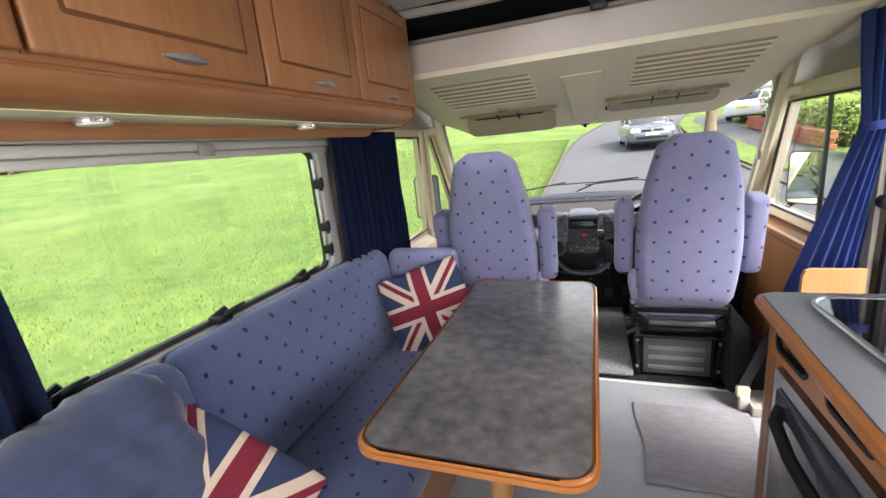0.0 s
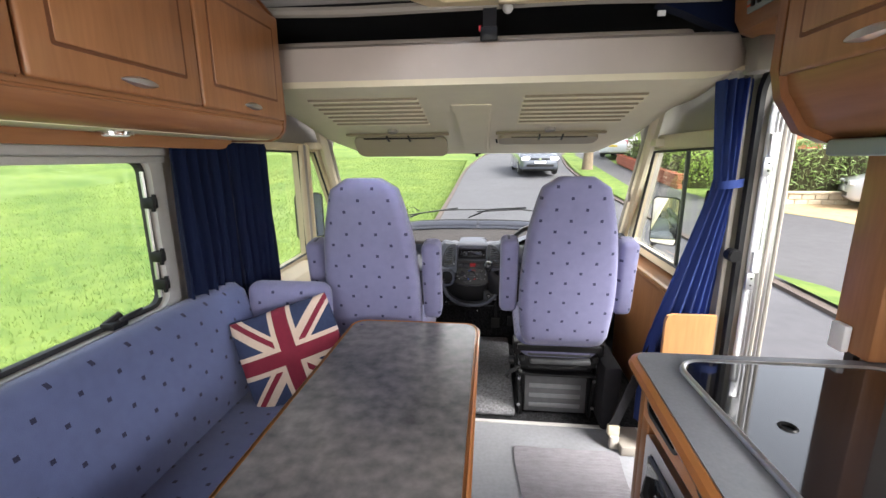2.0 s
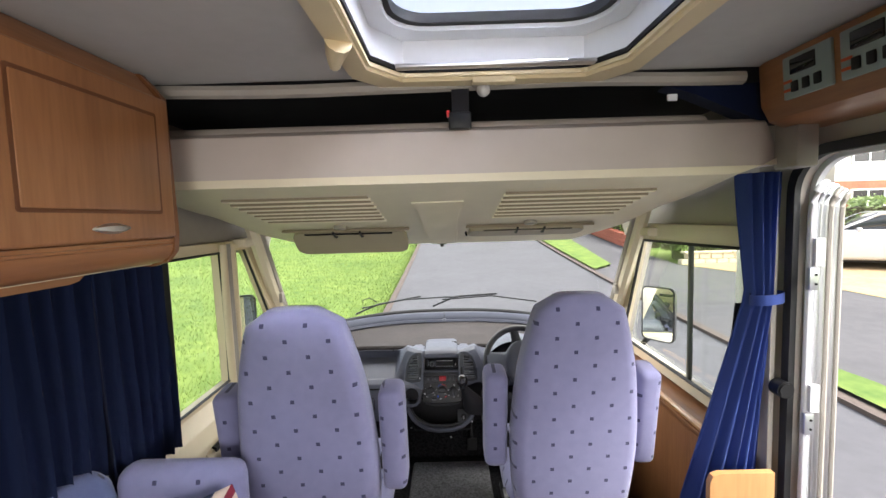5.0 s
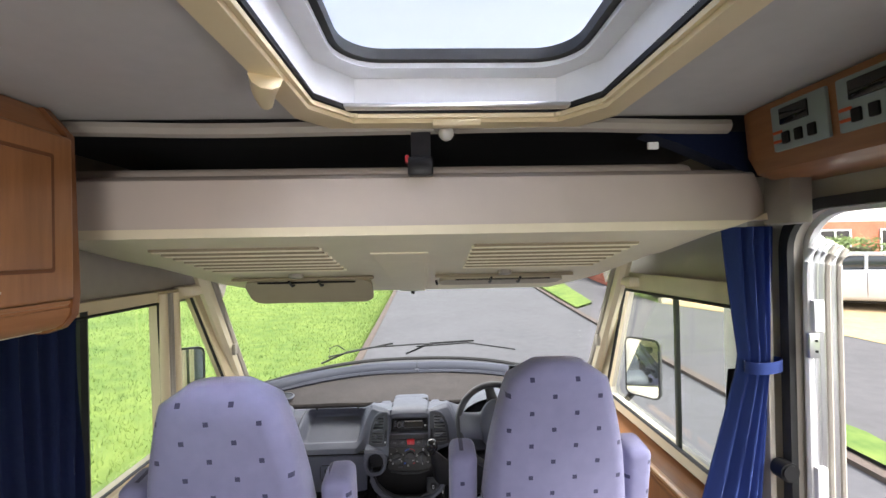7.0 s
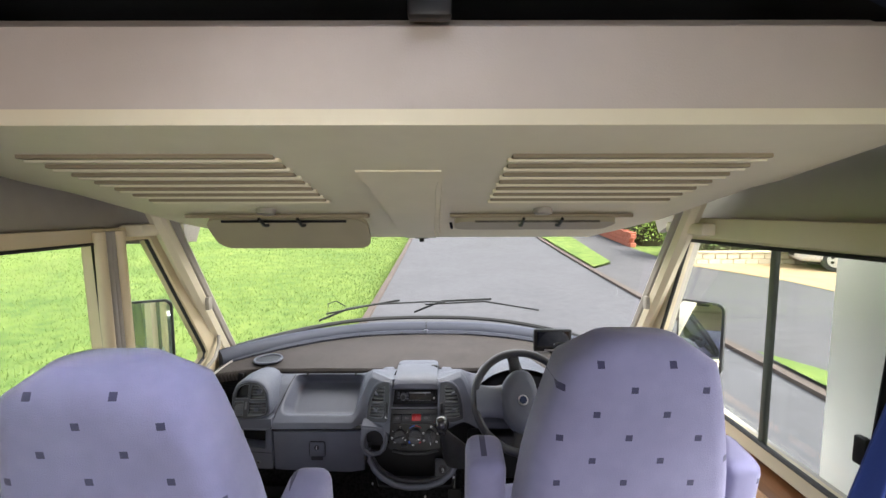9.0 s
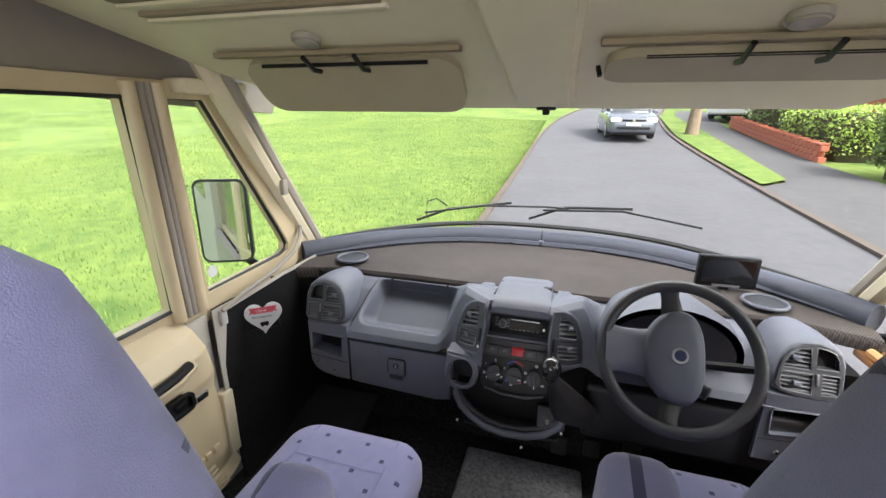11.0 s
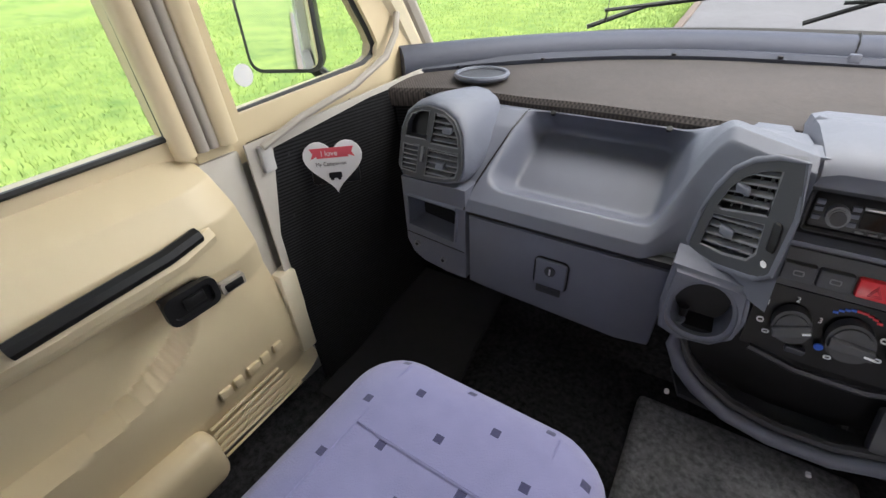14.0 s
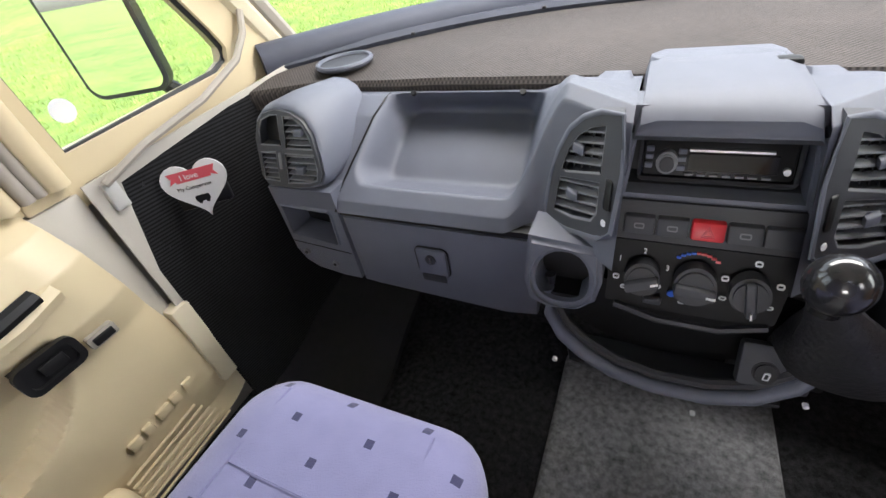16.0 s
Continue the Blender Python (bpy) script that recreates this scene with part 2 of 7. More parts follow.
M_MESHB = material("black_mesh_cloth", (0.017, 0.017, 0.019), spec=0.2, rough=0.8, vary=0.25, scale=60, bump=0.5, bump_scale=420)


def woven(m, axes, period, strength):
    """Adds the open weave of a mesh cloth to a material."""
    n, l, b, base = base_link(m)
    tc, sep = n.new("ShaderNodeTexCoord"), n.new("ShaderNodeSeparateXYZ")
    l.new(tc.outputs["Object"], sep.inputs[0])
    waves = [math_node(n, l, "SINE", math_node(n, l, "MULTIPLY", sep.outputs["XYZ".index(a)], 2 * math.pi / period)) for a in axes]
    weave = waves[0] if len(waves) == 1 else math_node(n, l, "MULTIPLY", waves[0], waves[1])
    fac = math_node(n, l, "ADD", math_node(n, l, "MULTIPLY", weave, strength), 1.0 - strength * 0.5)
    mix = n.new("ShaderNodeVectorMath")
    mix.operation = "SCALE"
    l.new(base, mix.inputs[0])
    l.new(fac, mix.inputs["Scale"])
    l.new(mix.outputs[0], b.inputs["Base Color"])


woven(M_MESH, "XY", 0.009, 0.55)
woven(M_MESHB, "Z", 0.008, 0.6)
M_TABLE = material("slate_laminate", (0.155, 0.145, 0.145), rough=0.3, vary=0.75, scale=22, bump=0.05, bump_scale=200, second=(0.028, 0.032, 0.042), spec=0.5)
M_COUNTER = material("grey_laminate_worktop", (0.2, 0.21, 0.235), rough=0.35, vary=0.12, scale=120, bump=0.05, bump_scale=300)
M_BLACKGLASS = material("black_glass", (0.008, 0.008, 0.01), rough=0.06, vary=0.1, scale=5, bump=0.0, coat=0.5)
M_ALU = material("brushed_aluminium", (0.62, 0.62, 0.64), rough=0.32, metal=1.0, vary=0.06, scale=40, bump=0.05, stretch=(10, 10, 0.5))
M_ALUP = material("aluminium_sash", (0.58, 0.57, 0.55), rough=0.42, metal=0.25, vary=0.06, scale=30, bump=0.04)
M_CHROME = material("chrome", (0.75, 0.75, 0.77), rough=0.12, metal=1.0, vary=0.03, scale=10, bump=0.0)
M_WHITE = material("white_plastic", (0.75, 0.76, 0.78), rough=0.4, vary=0.04, scale=20, bump=0.03)
M_FLOOR = material("grey_vinyl_floor", (0.24, 0.245, 0.265), rough=0.6, vary=0.14, scale=55, bump=0.25, bump_scale=260)
M_CARPET = material("dark_grey_carpet", (0.25, 0.25, 0.265), rough=1.0, vary=0.7, scale=700, bump=1.0, bump_scale=500, spec=0.1)
M_CARPETB = material("black_carpet", (0.02, 0.02, 0.022), rough=1.0, vary=1.6, scale=600, bump=0.8, bump_scale=500, spec=0.1)
M_RUG = material("grey_ribbed_mat", (0.21, 0.2, 0.22), rough=0.95, vary=0.2, scale=150, bump=0.5, bump_scale=500, stretch=(1, 3, 1))
M_RED = material("red_button", (0.55, 0.02, 0.03), rough=0.35, vary=0.05, bump=0.0)
M_FLAGB = material("flag_blue", (0.028, 0.042, 0.1), rough=0.95, vary=0.15, scale=90, bump=0.5, bump_scale=600)
M_FLAGW = material("flag_cream", (0.62, 0.5, 0.4), rough=0.95, vary=0.08, scale=90, bump=0.5, bump_scale=600)
M_FLAGR = material("flag_red", (0.19, 0.014, 0.035), rough=0.95, vary=0.12, scale=90, bump=0.5, bump_scale=600)
M_ASPHALT = material("asphalt", (0.075, 0.073, 0.08), rough=0.85, vary=0.16, scale=6, bump=0.4, bump_scale=90)
M_PATH = material("paving_asphalt", (0.065, 0.062, 0.065), rough=0.85, vary=0.18, scale=5, bump=0.4, bump_scale=80)
M_GRASS = material("lawn", (0.132, 0.17, 0.044), rough=0.9, vary=0.35, scale=4, bump=0.8, bump_scale=40, second=(0.06, 0.11, 0.03), spec=0.1)
M_BLADE = material("grass_blades", (0.142, 0.185, 0.048), rough=0.7, vary=0.4, scale=5, bump=0.0, second=(0.075, 0.13, 0.034), spec=0.2)
M_KERB = material("kerb_stone", (0.085, 0.064, 0.052), rough=0.85, vary=0.2, scale=14, bump=0.4, bump_scale=60)
M_BRICK = material("red_brick", (0.42, 0.13, 0.075), rough=0.85, vary=0.25, scale=12, bump=0.4, bump_scale=60)
M_SAND = material("sand_gravel", (0.33, 0.23, 0.12), rough=0.95, vary=0.25, scale=8, bump=0.6, bump_scale=60)
M_RENDER = material("white_render", (0.78, 0.77, 0.75), rough=0.8, vary=0.05, scale=3, bump=0.2)
M_STONE = material("pale_wall_blocks", (0.5, 0.42, 0.3), rough=0.9, vary=0.15, scale=8, bump=0.3)
M_BARK = material("bark", (0.2, 0.15, 0.1), rough=0.95, vary=0.35, scale=20, bump=0.9, bump_scale=30, stretch=(1, 1, 0.25))
M_LEAF = material("hedge_leaf", (0.13, 0.19, 0.04), rough=0.6, vary=0.5, scale=9, bump=0.0, second=(0.06, 0.1, 0.02))
M_LEAF_Y = material("shrub_leaf", (0.2, 0.3, 0.035), rough=0.6, vary=0.4, scale=9, bump=0.0)
M_BROWNHEDGE = material("bare_hedge", (0.3, 0.19, 0.14), rough=0.95, vary=0.3, scale=2.5, bump=0.3)
M_CARGREY = material("grey_car_paint", (0.13, 0.14, 0.17), rough=0.25, metal=0.3, vary=0.04, bump=0.0, coat=0.8)
M_CARSILVER = material("silver_car_paint", (0.6, 0.6, 0.62), rough=0.28, metal=0.3, vary=0.03, bump=0.0, coat=0.8)
M_CARWHITE = material("white_car_paint", (0.8, 0.8, 0.82), rough=0.3, vary=0.03, bump=0.0, coat=0.6)
M_ROOF = material("roof_tile", (0.2, 0.13, 0.1), rough=0.85, vary=0.3, scale=6, bump=0.5, bump_scale=20)
M_YELLOW = material("yellow_plate", (0.75, 0.55, 0.03), rough=0.5, vary=0.05, bump=0.0)
M_WOODRED = material("red_gate_wood", (0.5, 0.14, 0.06), rough=0.7, vary=0.2, bump=0.1)


def clear_glass(name, tint, gloss):
    m = bpy.data.materials.new(name)
    m.use_nodes = True
    n, l = m.node_tree.nodes, m.node_tree.links
    n.clear()
    o, mix, t, g, lw = (n.new(k) for k in ("ShaderNodeOutputMaterial", "ShaderNodeMixShader", "ShaderNodeBsdfTransparent", "ShaderNodeBsdfGlossy", "ShaderNodeLayerWeight"))
    t.inputs[0].default_value, g.inputs["Roughness"].default_value = (*tint, 1), 0.02
    steep = math_node(n, l, "POWER", lw.outputs["Facing"], 4.0)
    l.new(math_node(n, l, "ADD", math_node(n, l, "MULTIPLY", steep, 0.5), gloss), mix.inputs[0])
    l.new(t.outputs[0], mix.inputs[1])
    l.new(g.outputs[0], mix.inputs[2])
    l.new(mix.outputs[0], o.inputs[0])
    return m


M_GLASS = clear_glass("window_glass", (0.95, 0.97, 0.95), 0.02)
M_ACRYL = clear_glass("acrylic_pane", (0.93, 0.96, 0.94), 0.03)
M_MIRROR = material("mirror", (0.85, 0.87, 0.87), rough=0.02, metal=1.0, vary=0.01, bump=0.0)


def frosted():
    m = material("frosted_dome", (0.62, 0.65, 0.76), rough=0.6, vary=0.03, scale=6, bump=0.05)
    b = m.node_tree.nodes["Principled BSDF"]
    b.inputs["Transmission Weight"].default_value = 0.85
    b.inputs["IOR"].default_value = 1.1
    return m


M_DOME = frosted()


def pane(name, bm, mat, parent, label=""):
    ob = part(name, bm, mat, parent, label)
    ob.visible_shadow = False
    return ob

# ---- vehicle shell ----
XL, XR, ZC, REAR = -1.11, 1.17, 2.0, -1.3

single("floor", box(XL - 0.03, XR + 0.03, REAR, 2.40, -0.06, 0.0), M_FLOOR, "grey speckled vinyl floor of the living area", "floor", "structure")
single("floor_cab", box(XL + 0.02, XR - 0.02, 2.40, 3.95, -0.07, -0.008), M_CARPETB, "black cab floor covering", "floor", "structure")

# left wall with the large side window
WIN = (0.42, 1.755, 0.862, 1.41)


def left_wall():
    hole = rounded(WIN[1] - WIN[0], WIN[3] - WIN[2], 0.05, 4, (WIN[0] + WIN[1]) / 2, (WIN[2] + WIN[3]) / 2)
    outer = [(REAR, -0.1), (2.20, -0.1), (2.20, ZC), (REAR, ZC)]
    single("wall_left", sheet(outer, [hole], on_x(XL), (-0.035, 0, 0)), M_WALL, "pale board side wall with a long window", "wall", "structure")


left_wall()
# added blocks that close gaps where bright sky leaked past the bed
for sx, xa in ((-1, -1.10), (1, 1.16)):
    single("gap_filler_left" if sx < 0 else "gap_filler_right", box(min(xa, xa - sx * 0.09), max(xa, xa - sx * 0.09), 3.04, 3.30, 1.455, 1.50, 0.01), M_CREAM, "cream filler block added to close the gap beside the bed", "trim", "structure")
single("wall_lower_left", box(XL - 0.045, XL - 0.012, 2.202, 3.64, -0.1, 0.74), M_GREYTRIM, "outer skin below the cab door window", "wall", "structure")

DOOR = (1.63, 2.235, -0.02, 1.745)


def right_wall():
    hole = rounded(DOOR[1] - DOOR[0], DOOR[3] - DOOR[2], 0.12, 6, (DOOR[0] + DOOR[1]) / 2, (DOOR[2] + DOOR[3]) / 2)
    side = [(2.40, 0.775), (3.50, 0.785), (3.515, 0.82), (3.25, 1.44), (2.40, 1.45)]
    outer = [(REAR, -0.1), (3.60, -0.1), (3.62, 0.80), (3.30, 1.5), (3.40, 1.52), (3.40, ZC), (REAR, ZC)]
    # the third hole is an unseen kitchen opening, added to let light in
    single("wall_right", sheet(outer, [hole, side, rounded(0.9, 0.42, 0.05, 4, 0.55, 1.17)], on_x(XR), (0.035, 0, 0)), M_WALL, "pale board side wall with entrance opening and cab window", "wall", "structure")


right_wall()
# unseen rear wall; its wide opening is added to let light in
single("wall_rear", sheet([(XL, -0.05), (XR, -0.05), (XR, ZC), (XL, ZC)], [rounded(1.3, 0.6, 0.06, 4, 0.03, 1.3)], on_y(REAR - 0.002), (0, -0.04, 0)), M_WALL, "unseen pale rear wall with a wide opening added for light", "wall", "structure")


def roof():
    hole = rounded(0.70, 0.76, 0.05, 4, 0.18, 1.72)
    bm = sheet([(XL - 0.03, REAR), (XR + 0.03, REAR), (XR + 0.03, 2.15), (XL - 0.03, 2.15)], [hole], on_z(ZC), (0, 0, 0.04))
    single("ceiling", bm, M_CEIL, "grey-beige carpet-lined ceiling with a roof hatch", "ceiling", "structure")
    # black here paints the dark void between bed and roof
    single("ceiling_cab", box(XL - 0.03, XR + 0.03, 2.152, 3.6, ZC, ZC + 0.04), M_BLACKVOID, "cab roof coloured black for the shade above the drop-down bed", "ceiling", "structure")
    rows = [[(x, 3.6 + 0.5 * math.sin(a) * (1 - 0.25 * (x / 1.1) ** 2), 1.45 + 0.6 * math.cos(a)) for x in np.linspace(-1.1, 1.16, 12)] for a in np.linspace(0, 1.45, 8)]
    # front cap hidden by the bed, given the cavity's shade colour
    single("ceiling_front", thicken(strip(rows), (0, 0.01, 0.03)), M_BLACKVOID, "unseen front cap above the windscreen, black like the bed cavity", "ceiling", "structure")
    for s, x in ((-1, XL), (1, XR)):
        outer = [(2.2, 1.47), (3.55, 1.40), (3.75, 1.75), (3.6, 2.05), (2.2, 2.05)] if s < 0 else [(3.402, 1.5), (3.55, 1.44), (3.75, 1.75), (3.6, 2.05), (3.402, 2.05)]
        single("wall_upper_left" if s < 0 else "wall_upper_right", sheet(outer, [], on_x(x), (0.035 * s, 0, 0)), M_GREYTRIM, "grey-beige upper cab side panel", "wall", "structure")
    # trim strip at the front end of the lining, sagging a little
    pts = [(x, 2.155 + 0.004 * math.sin(9 * x), ZC - 0.024 + 0.004 * math.sin(5 * x)) for x in np.linspace(-1.0, 0.93, 30)]
    single("trim_ceiling", tube(pts, 0.022, 8, flat=0.9), M_GREYTRIM, "sagging beige edge strip of the ceiling lining", "trim", "structure")


roof()

# long acrylic side window
win = thing("window_1", (XL, 1.1, 0.86), "long side window with grey sash, black stays and a blind rail", "window", kind="structure")
y0, y1, z0, z1 = WIN
fr_out = rounded(y1 - y0 + 0.11, z1 - z0 + 0.09, 0.06, 5, (y0 + y1) / 2, (z0 + z1) / 2)
fr_in = rounded(y1 - y0 - 0.004, z1 - z0 - 0.004, 0.05, 5, (y0 + y1) / 2, (z0 + z1) / 2)
part("window_frame", sheet(fr_out, [fr_in], on_x(XL + 0.001), (0.016, 0, 0)), M_ALUP, win, "aluminium-coloured inner frame")
seal_o = rounded(y1 - y0 - 0.006, z1 - z0 - 0.006, 0.05, 5, (y0 + y1) / 2, (z0 + z1) / 2)
seal_i = rounded(y1 - y0 - 0.036, z1 - z0 - 0.036, 0.04, 5, (y0 + y1) / 2, (z0 + z1) / 2)
part("seal", sheet(seal_o, [seal_i], on_x(XL - 0.03), (0.022, 0, 0)), M_RUBBER, win, "black rubber seal")
pane("pane", sheet(rounded(y1 - y0 - 0.01, z1 - z0 - 0.01, 0.05, 5, (y0 + y1) / 2, (z0 + z1) / 2), [], on_x(XL - 0.032), (-0.006, 0, 0)), M_ACRYL, win, "clear acrylic pane")
bm = box(XL + 0.017, XL + 0.055, y0 - 0.06, y1 + 0.05, z1 + 0.035, z1 + 0.075, 0.004)
box(XL + 0.017, XL + 0.045, y0 - 0.06, y1 + 0.05, z1 + 0.005, z1 + 0.031, 0.004, bm=bm)
box(XL + 0.017, XL + 0.036, y0 - 0.06, y1 + 0.05, z1 - 0.02, z1 + 0.002, 0.003, bm=bm)
part("blind_rail", bm, M_ALUP, win, "grey ribbed blind cassette rail")
part("blind_handle", box(XL + 0.046, XL + 0.06, 1.12, 1.17, z1 - 0.012, z1 + 0.025, 0.004), M_GREYTRIM, win, "beige blind pull")
for ya in (0.62, 1.10, 1.52):
    bm = box(XL - 0.02, XL + 0.03, ya - 0.03, ya + 0.03, z0 + 0.006, z0 + 0.03, 0.006)
    join(bm, tube([(XL + 0.03, ya + 0.0, z0 + 0.03), (XL + 0.05, ya + 0.02, z0 + 0.045), (XL + 0.055, ya + 0.06, z0 + 0.052)], [0.01, 0.008, 0.005], 7))
    join(bm, tube([(XL - 0.01, ya - 0.02, z0 + 0.02), (XL + 0.01, ya + 0.025, z0 + 0.045)], 0.012, 7))
    part("window_catch", bm, M_BLACK, win, "black hinged window catch")
for za in (1.055, 1.25, 0.95):
    bm = box(XL - 0.015, XL + 0.03, y1 - 0.03, y1 - 0.004, za - 0.02, za + 0.02, 0.005)
    join(bm, tube([(XL + 0.02, y1 - 0.02, za - 0.03), (XL + 0.03, y1 - 0.02, za + 0.03)], 0.008, 6))
    part("stay_bracket", bm, M_BLACK, win, "black stay bracket")
part("stay", tube([(XL - 0.005, y1 - 0.02, 0.9), (XL - 0.005, y1 - 0.02, 1.36)], 0.007, 6), M_ALU, win, "thin metal stay")

# ---- cab front: pillars, windscreen, side glass ----


def a_pillar(s):
    o = 0.035
    pts = [(o + s * 1.09, 3.72, 0.70), (o + s * 1.08, 3.63, 0.83), (o + s * 1.065, 3.42, 1.12), (o + s * 1.05, 3.205, 1.42), (o + s * 1.035, 3.03, 1.66)]
    name = "pillar_left" if s < 0 else "pillar_right"
    p = thing(name, (s * 1.04, 3.6, 0.8), "cream windscreen pillar with grey inner trim", "pillar", kind="structure")
    part("post", tube(pts, 0.034, 8, flat=1.0), M_CREAM, p)
    part("inner_trim", tube([(x - s * 0.018, y + 0.035, z + 0.012) for x, y, z in pts], 0.024, 8), M_GREYTRIM, p, "grey inner trim")
    part("clip", box(o + s * 1.025 - 0.01, o + s * 1.025 + 0.01, 3.40, 3.43, 1.09, 1.15, 0.004), M_GREYTRIM, p, "small grey blind clip")
    return p


a_pillar(-1)
a_pillar(1)


def windscreen():
    ws = thing("windscreen", (0, 4.3, 0.8), "large curved laminated windscreen", "windscreen", kind="structure")
    rows = []
    for k in range(9):
        z = 0.70 + 0.115 * k
        back = (z - 0.83) * 0.75
        row = []
        for x in np.linspace(-1, 1, 21):
            half = 1.075 - 0.19 * (z - 0.83)
            row.append((x * half, 4.36 - 0.70 * abs(x) ** 2.6 - back * (0.65 + 0.35 * abs(x)), z))
        rows.append(row)
    pane("pane", strip(rows), M_GLASS, ws, "clear curved glass")
    low = rows[1]
    part("seal", tube([(x, y, z - 0.01) for x, y, z in low], 0.014, 6), M_RUBBER, ws, "black rubber seal")
    return rows


windscreen()


def wiper(pts, arm):
    w = thing("wiper", pts[0], "black windscreen wiper lying across the glass", "wiper", "wipers")
    part("blade", tube(pts, 0.006, 6), M_BLACK, w)
    part("arm", tube(arm, 0.008, 6), M_BLACK, w)
    return w


wiper([(-0.66, 4.19, 0.875), (-0.35, 4.34, 0.905), (0.0, 4.42, 0.905), (0.12, 4.43, 0.90)], [(-0.72, 4.22, 0.82), (-0.55, 4.30, 0.88), (-0.2, 4.40, 0.92)])
wiper([(-0.02, 4.44, 0.88), (0.4, 4.40, 0.91), (0.75, 4.24, 0.885)], [(-0.1, 4.46, 0.82), (0.1, 4.46, 0.9), (0.45, 4.41, 0.925)])
tagged(single("wiper_hose", tube([(-0.66, 4.22, 0.84), (-0.66, 4.24, 0.93), (-0.61, 4.26, 0.945), (-0.56, 4.30, 0.9)], 0.004, 5), M_BLACK, "thin black washer hose arched over a wiper", "hose"))

# ---- cab sides ----


def cab_left():
    # body side around the quarter light and below the door line
    def side(u, v):
        return (XL + 0.055 * max(0.0, (u - 2.95) / 0.62), u, v)
    quarter = [(3.055, 0.80), (3.42, 0.825), (3.455, 0.84), (3.465, 0.87), (3.45, 0.905), (3.155, 1.44), (3.025, 1.44)]
    outer = [(3.0, 0.70), (3.62, 0.74), (3.62, 0.83), (3.235, 1.42), (3.20, 1.49), (3.0, 1.49)]
    single("wall_quarter", sheet(outer, [quarter], lambda u, v: (side(u, v)[0] + 0.03, u, v), (-0.05, 0, 0)), M_CREAMY, "cream surround of a triangular quarter light", "wall", "structure")
    q = thing("window_quarter", (XL, 3.2, 0.8), "triangular quarter light with black seal", "window", kind="structure")
    pane("pane", sheet(quarter, [], lambda u, v: (side(u, v)[0] - 0.005, u, v), (-0.004, 0, 0)), M_GLASS, q)
    qs = [(side(u, v)[0] + 0.012, u, v) for u, v in quarter]
    part("seal", tube(qs, 0.008, 6, closed=True), M_RUBBER, q, "black rubber seal")
    part("sticker", disc((side(3.1, 0.86)[0] + 0.004, 3.105, 0.862), (1, 0, 0), 0.022, 0.002), M_WHITE, q, "round white sticker")
    # door pillar: cream strip, grey seal and cream strip
    b = thing("pillar_door", (XL, 2.97, 0.8), "cream door pillar with a grey rubber channel", "pillar", kind="structure")
    for dy, w, m, nm in ((-0.052, 0.032, M_CREAMY, "door_strip"), (-0.018, 0.020, M_GREYTRIM, "channel"), (0.004, 0.018, M_GREYTRIM, "channel"), (0.034, 0.034, M_CREAMY, "body_strip")):
        pts = [(XL + 0.05, 2.972 + dy - 0.005 * k, 0.76 + 0.18 * k) for k in range(5)]
        part(nm, tube(pts, w * 0.62, 14), m, b)
    part("backing", box(XL - 0.01, XL + 0.045, 2.94, 3.02, 0.735, 1.49, 0.004), M_CREAMY, b)
    # cab door with window
    d = thing("door_1", (XL, 2.5, 0.1), "cream plastic cab door with black pull handle", "door", kind="structure")
    win_hole = [(2.24, 0.785), (2.905, 0.80), (2.885, 1.44), (2.24, 1.44)]
    part("door_frame", sheet([(2.2, 0.74), (2.955, 0.74), (2.94, 1.49), (2.2, 1.49)], [win_hole], on_x(XL + 0.04), (-0.04, 0, 0)), M_CREAMY, d)
    pane("pane", sheet(win_hole, [], on_x(XL + 0.004), (-0.004, 0, 0)), M_GLASS, d)
    part("seal", tube([(XL + 0.042, y, z) for y, z in win_hole], 0.008, 6, closed=True), M_RUBBER, d, "black rubber seal")
    part("divider", tube([(XL + 0.03, 2.502, 0.775), (XL + 0.03, 2.497, 1.46)], 0.02, 6), M_BLACK, d, "black window divider bar")
    part("sticker", sheet(rounded(0.07, 0.05, 0.024, 6, 2.43, 0.83), [], on_x(XL + 0.008), (0.001, 0, 0)), M_GREYTRIM, d, "oval grey-white sticker")
    # moulded inner panel: profile swept along the door
    rows = []
    prof = [(0.075, 0.075), (0.055, 0.12), (0.075, 0.20), (0.085, 0.34), (0.095, 0.48), (0.125, 0.56), (0.13, 0.66), (0.10, 0.72), (0.055, 0.755), (0.035, 0.77)]
    for y in np.linspace(2.2, 3.03, 200):
        row = []
        for dx, z in prof:
            edge = 0.03 * max(0.0, (y - 2.93) / 0.1) ** 2
            row.append((XL + dx - edge, y, z))
        rows.append(row)
    fine = []
    for row in rows:
        out = []
        for a, c in zip(row, row[1:]):
            out += [tuple(Vector(a).lerp(Vector(c), k / 16)) for k in range(16)]
        fine.append(out + [row[-1]])
    for r in fine:
        for k, (x, y, z) in enumerate(r):
            y += max(0.0, (y - 2.6) / 0.43) * ((0.73 - z) * 0.2 - 0.095)
            r[k] = (x, y, z)
            arch = (abs(y - 2.45) / 0.375) ** 2.6 + (abs(z - 0.60) / 0.265) ** 2.6
            if arch < 1:
                q = min(1.0, (1 - arch) * 10) * max(0.0, min(1.0, (0.585 - z) / 0.05))
                r[k] = (x - 0.055 * q * q * (3 - 2 * q), y, z)
    part("door_panel", thicken(strip(fine), (-0.03, 0, 0)), M_CREAMY, d, "moulded cream inner panel", 60)
    part("jamb", box(XL - 0.01, XL + 0.042, 2.88, 3.028, 0.08, 0.733, 0.006), M_WALL, d, "pale door edge")
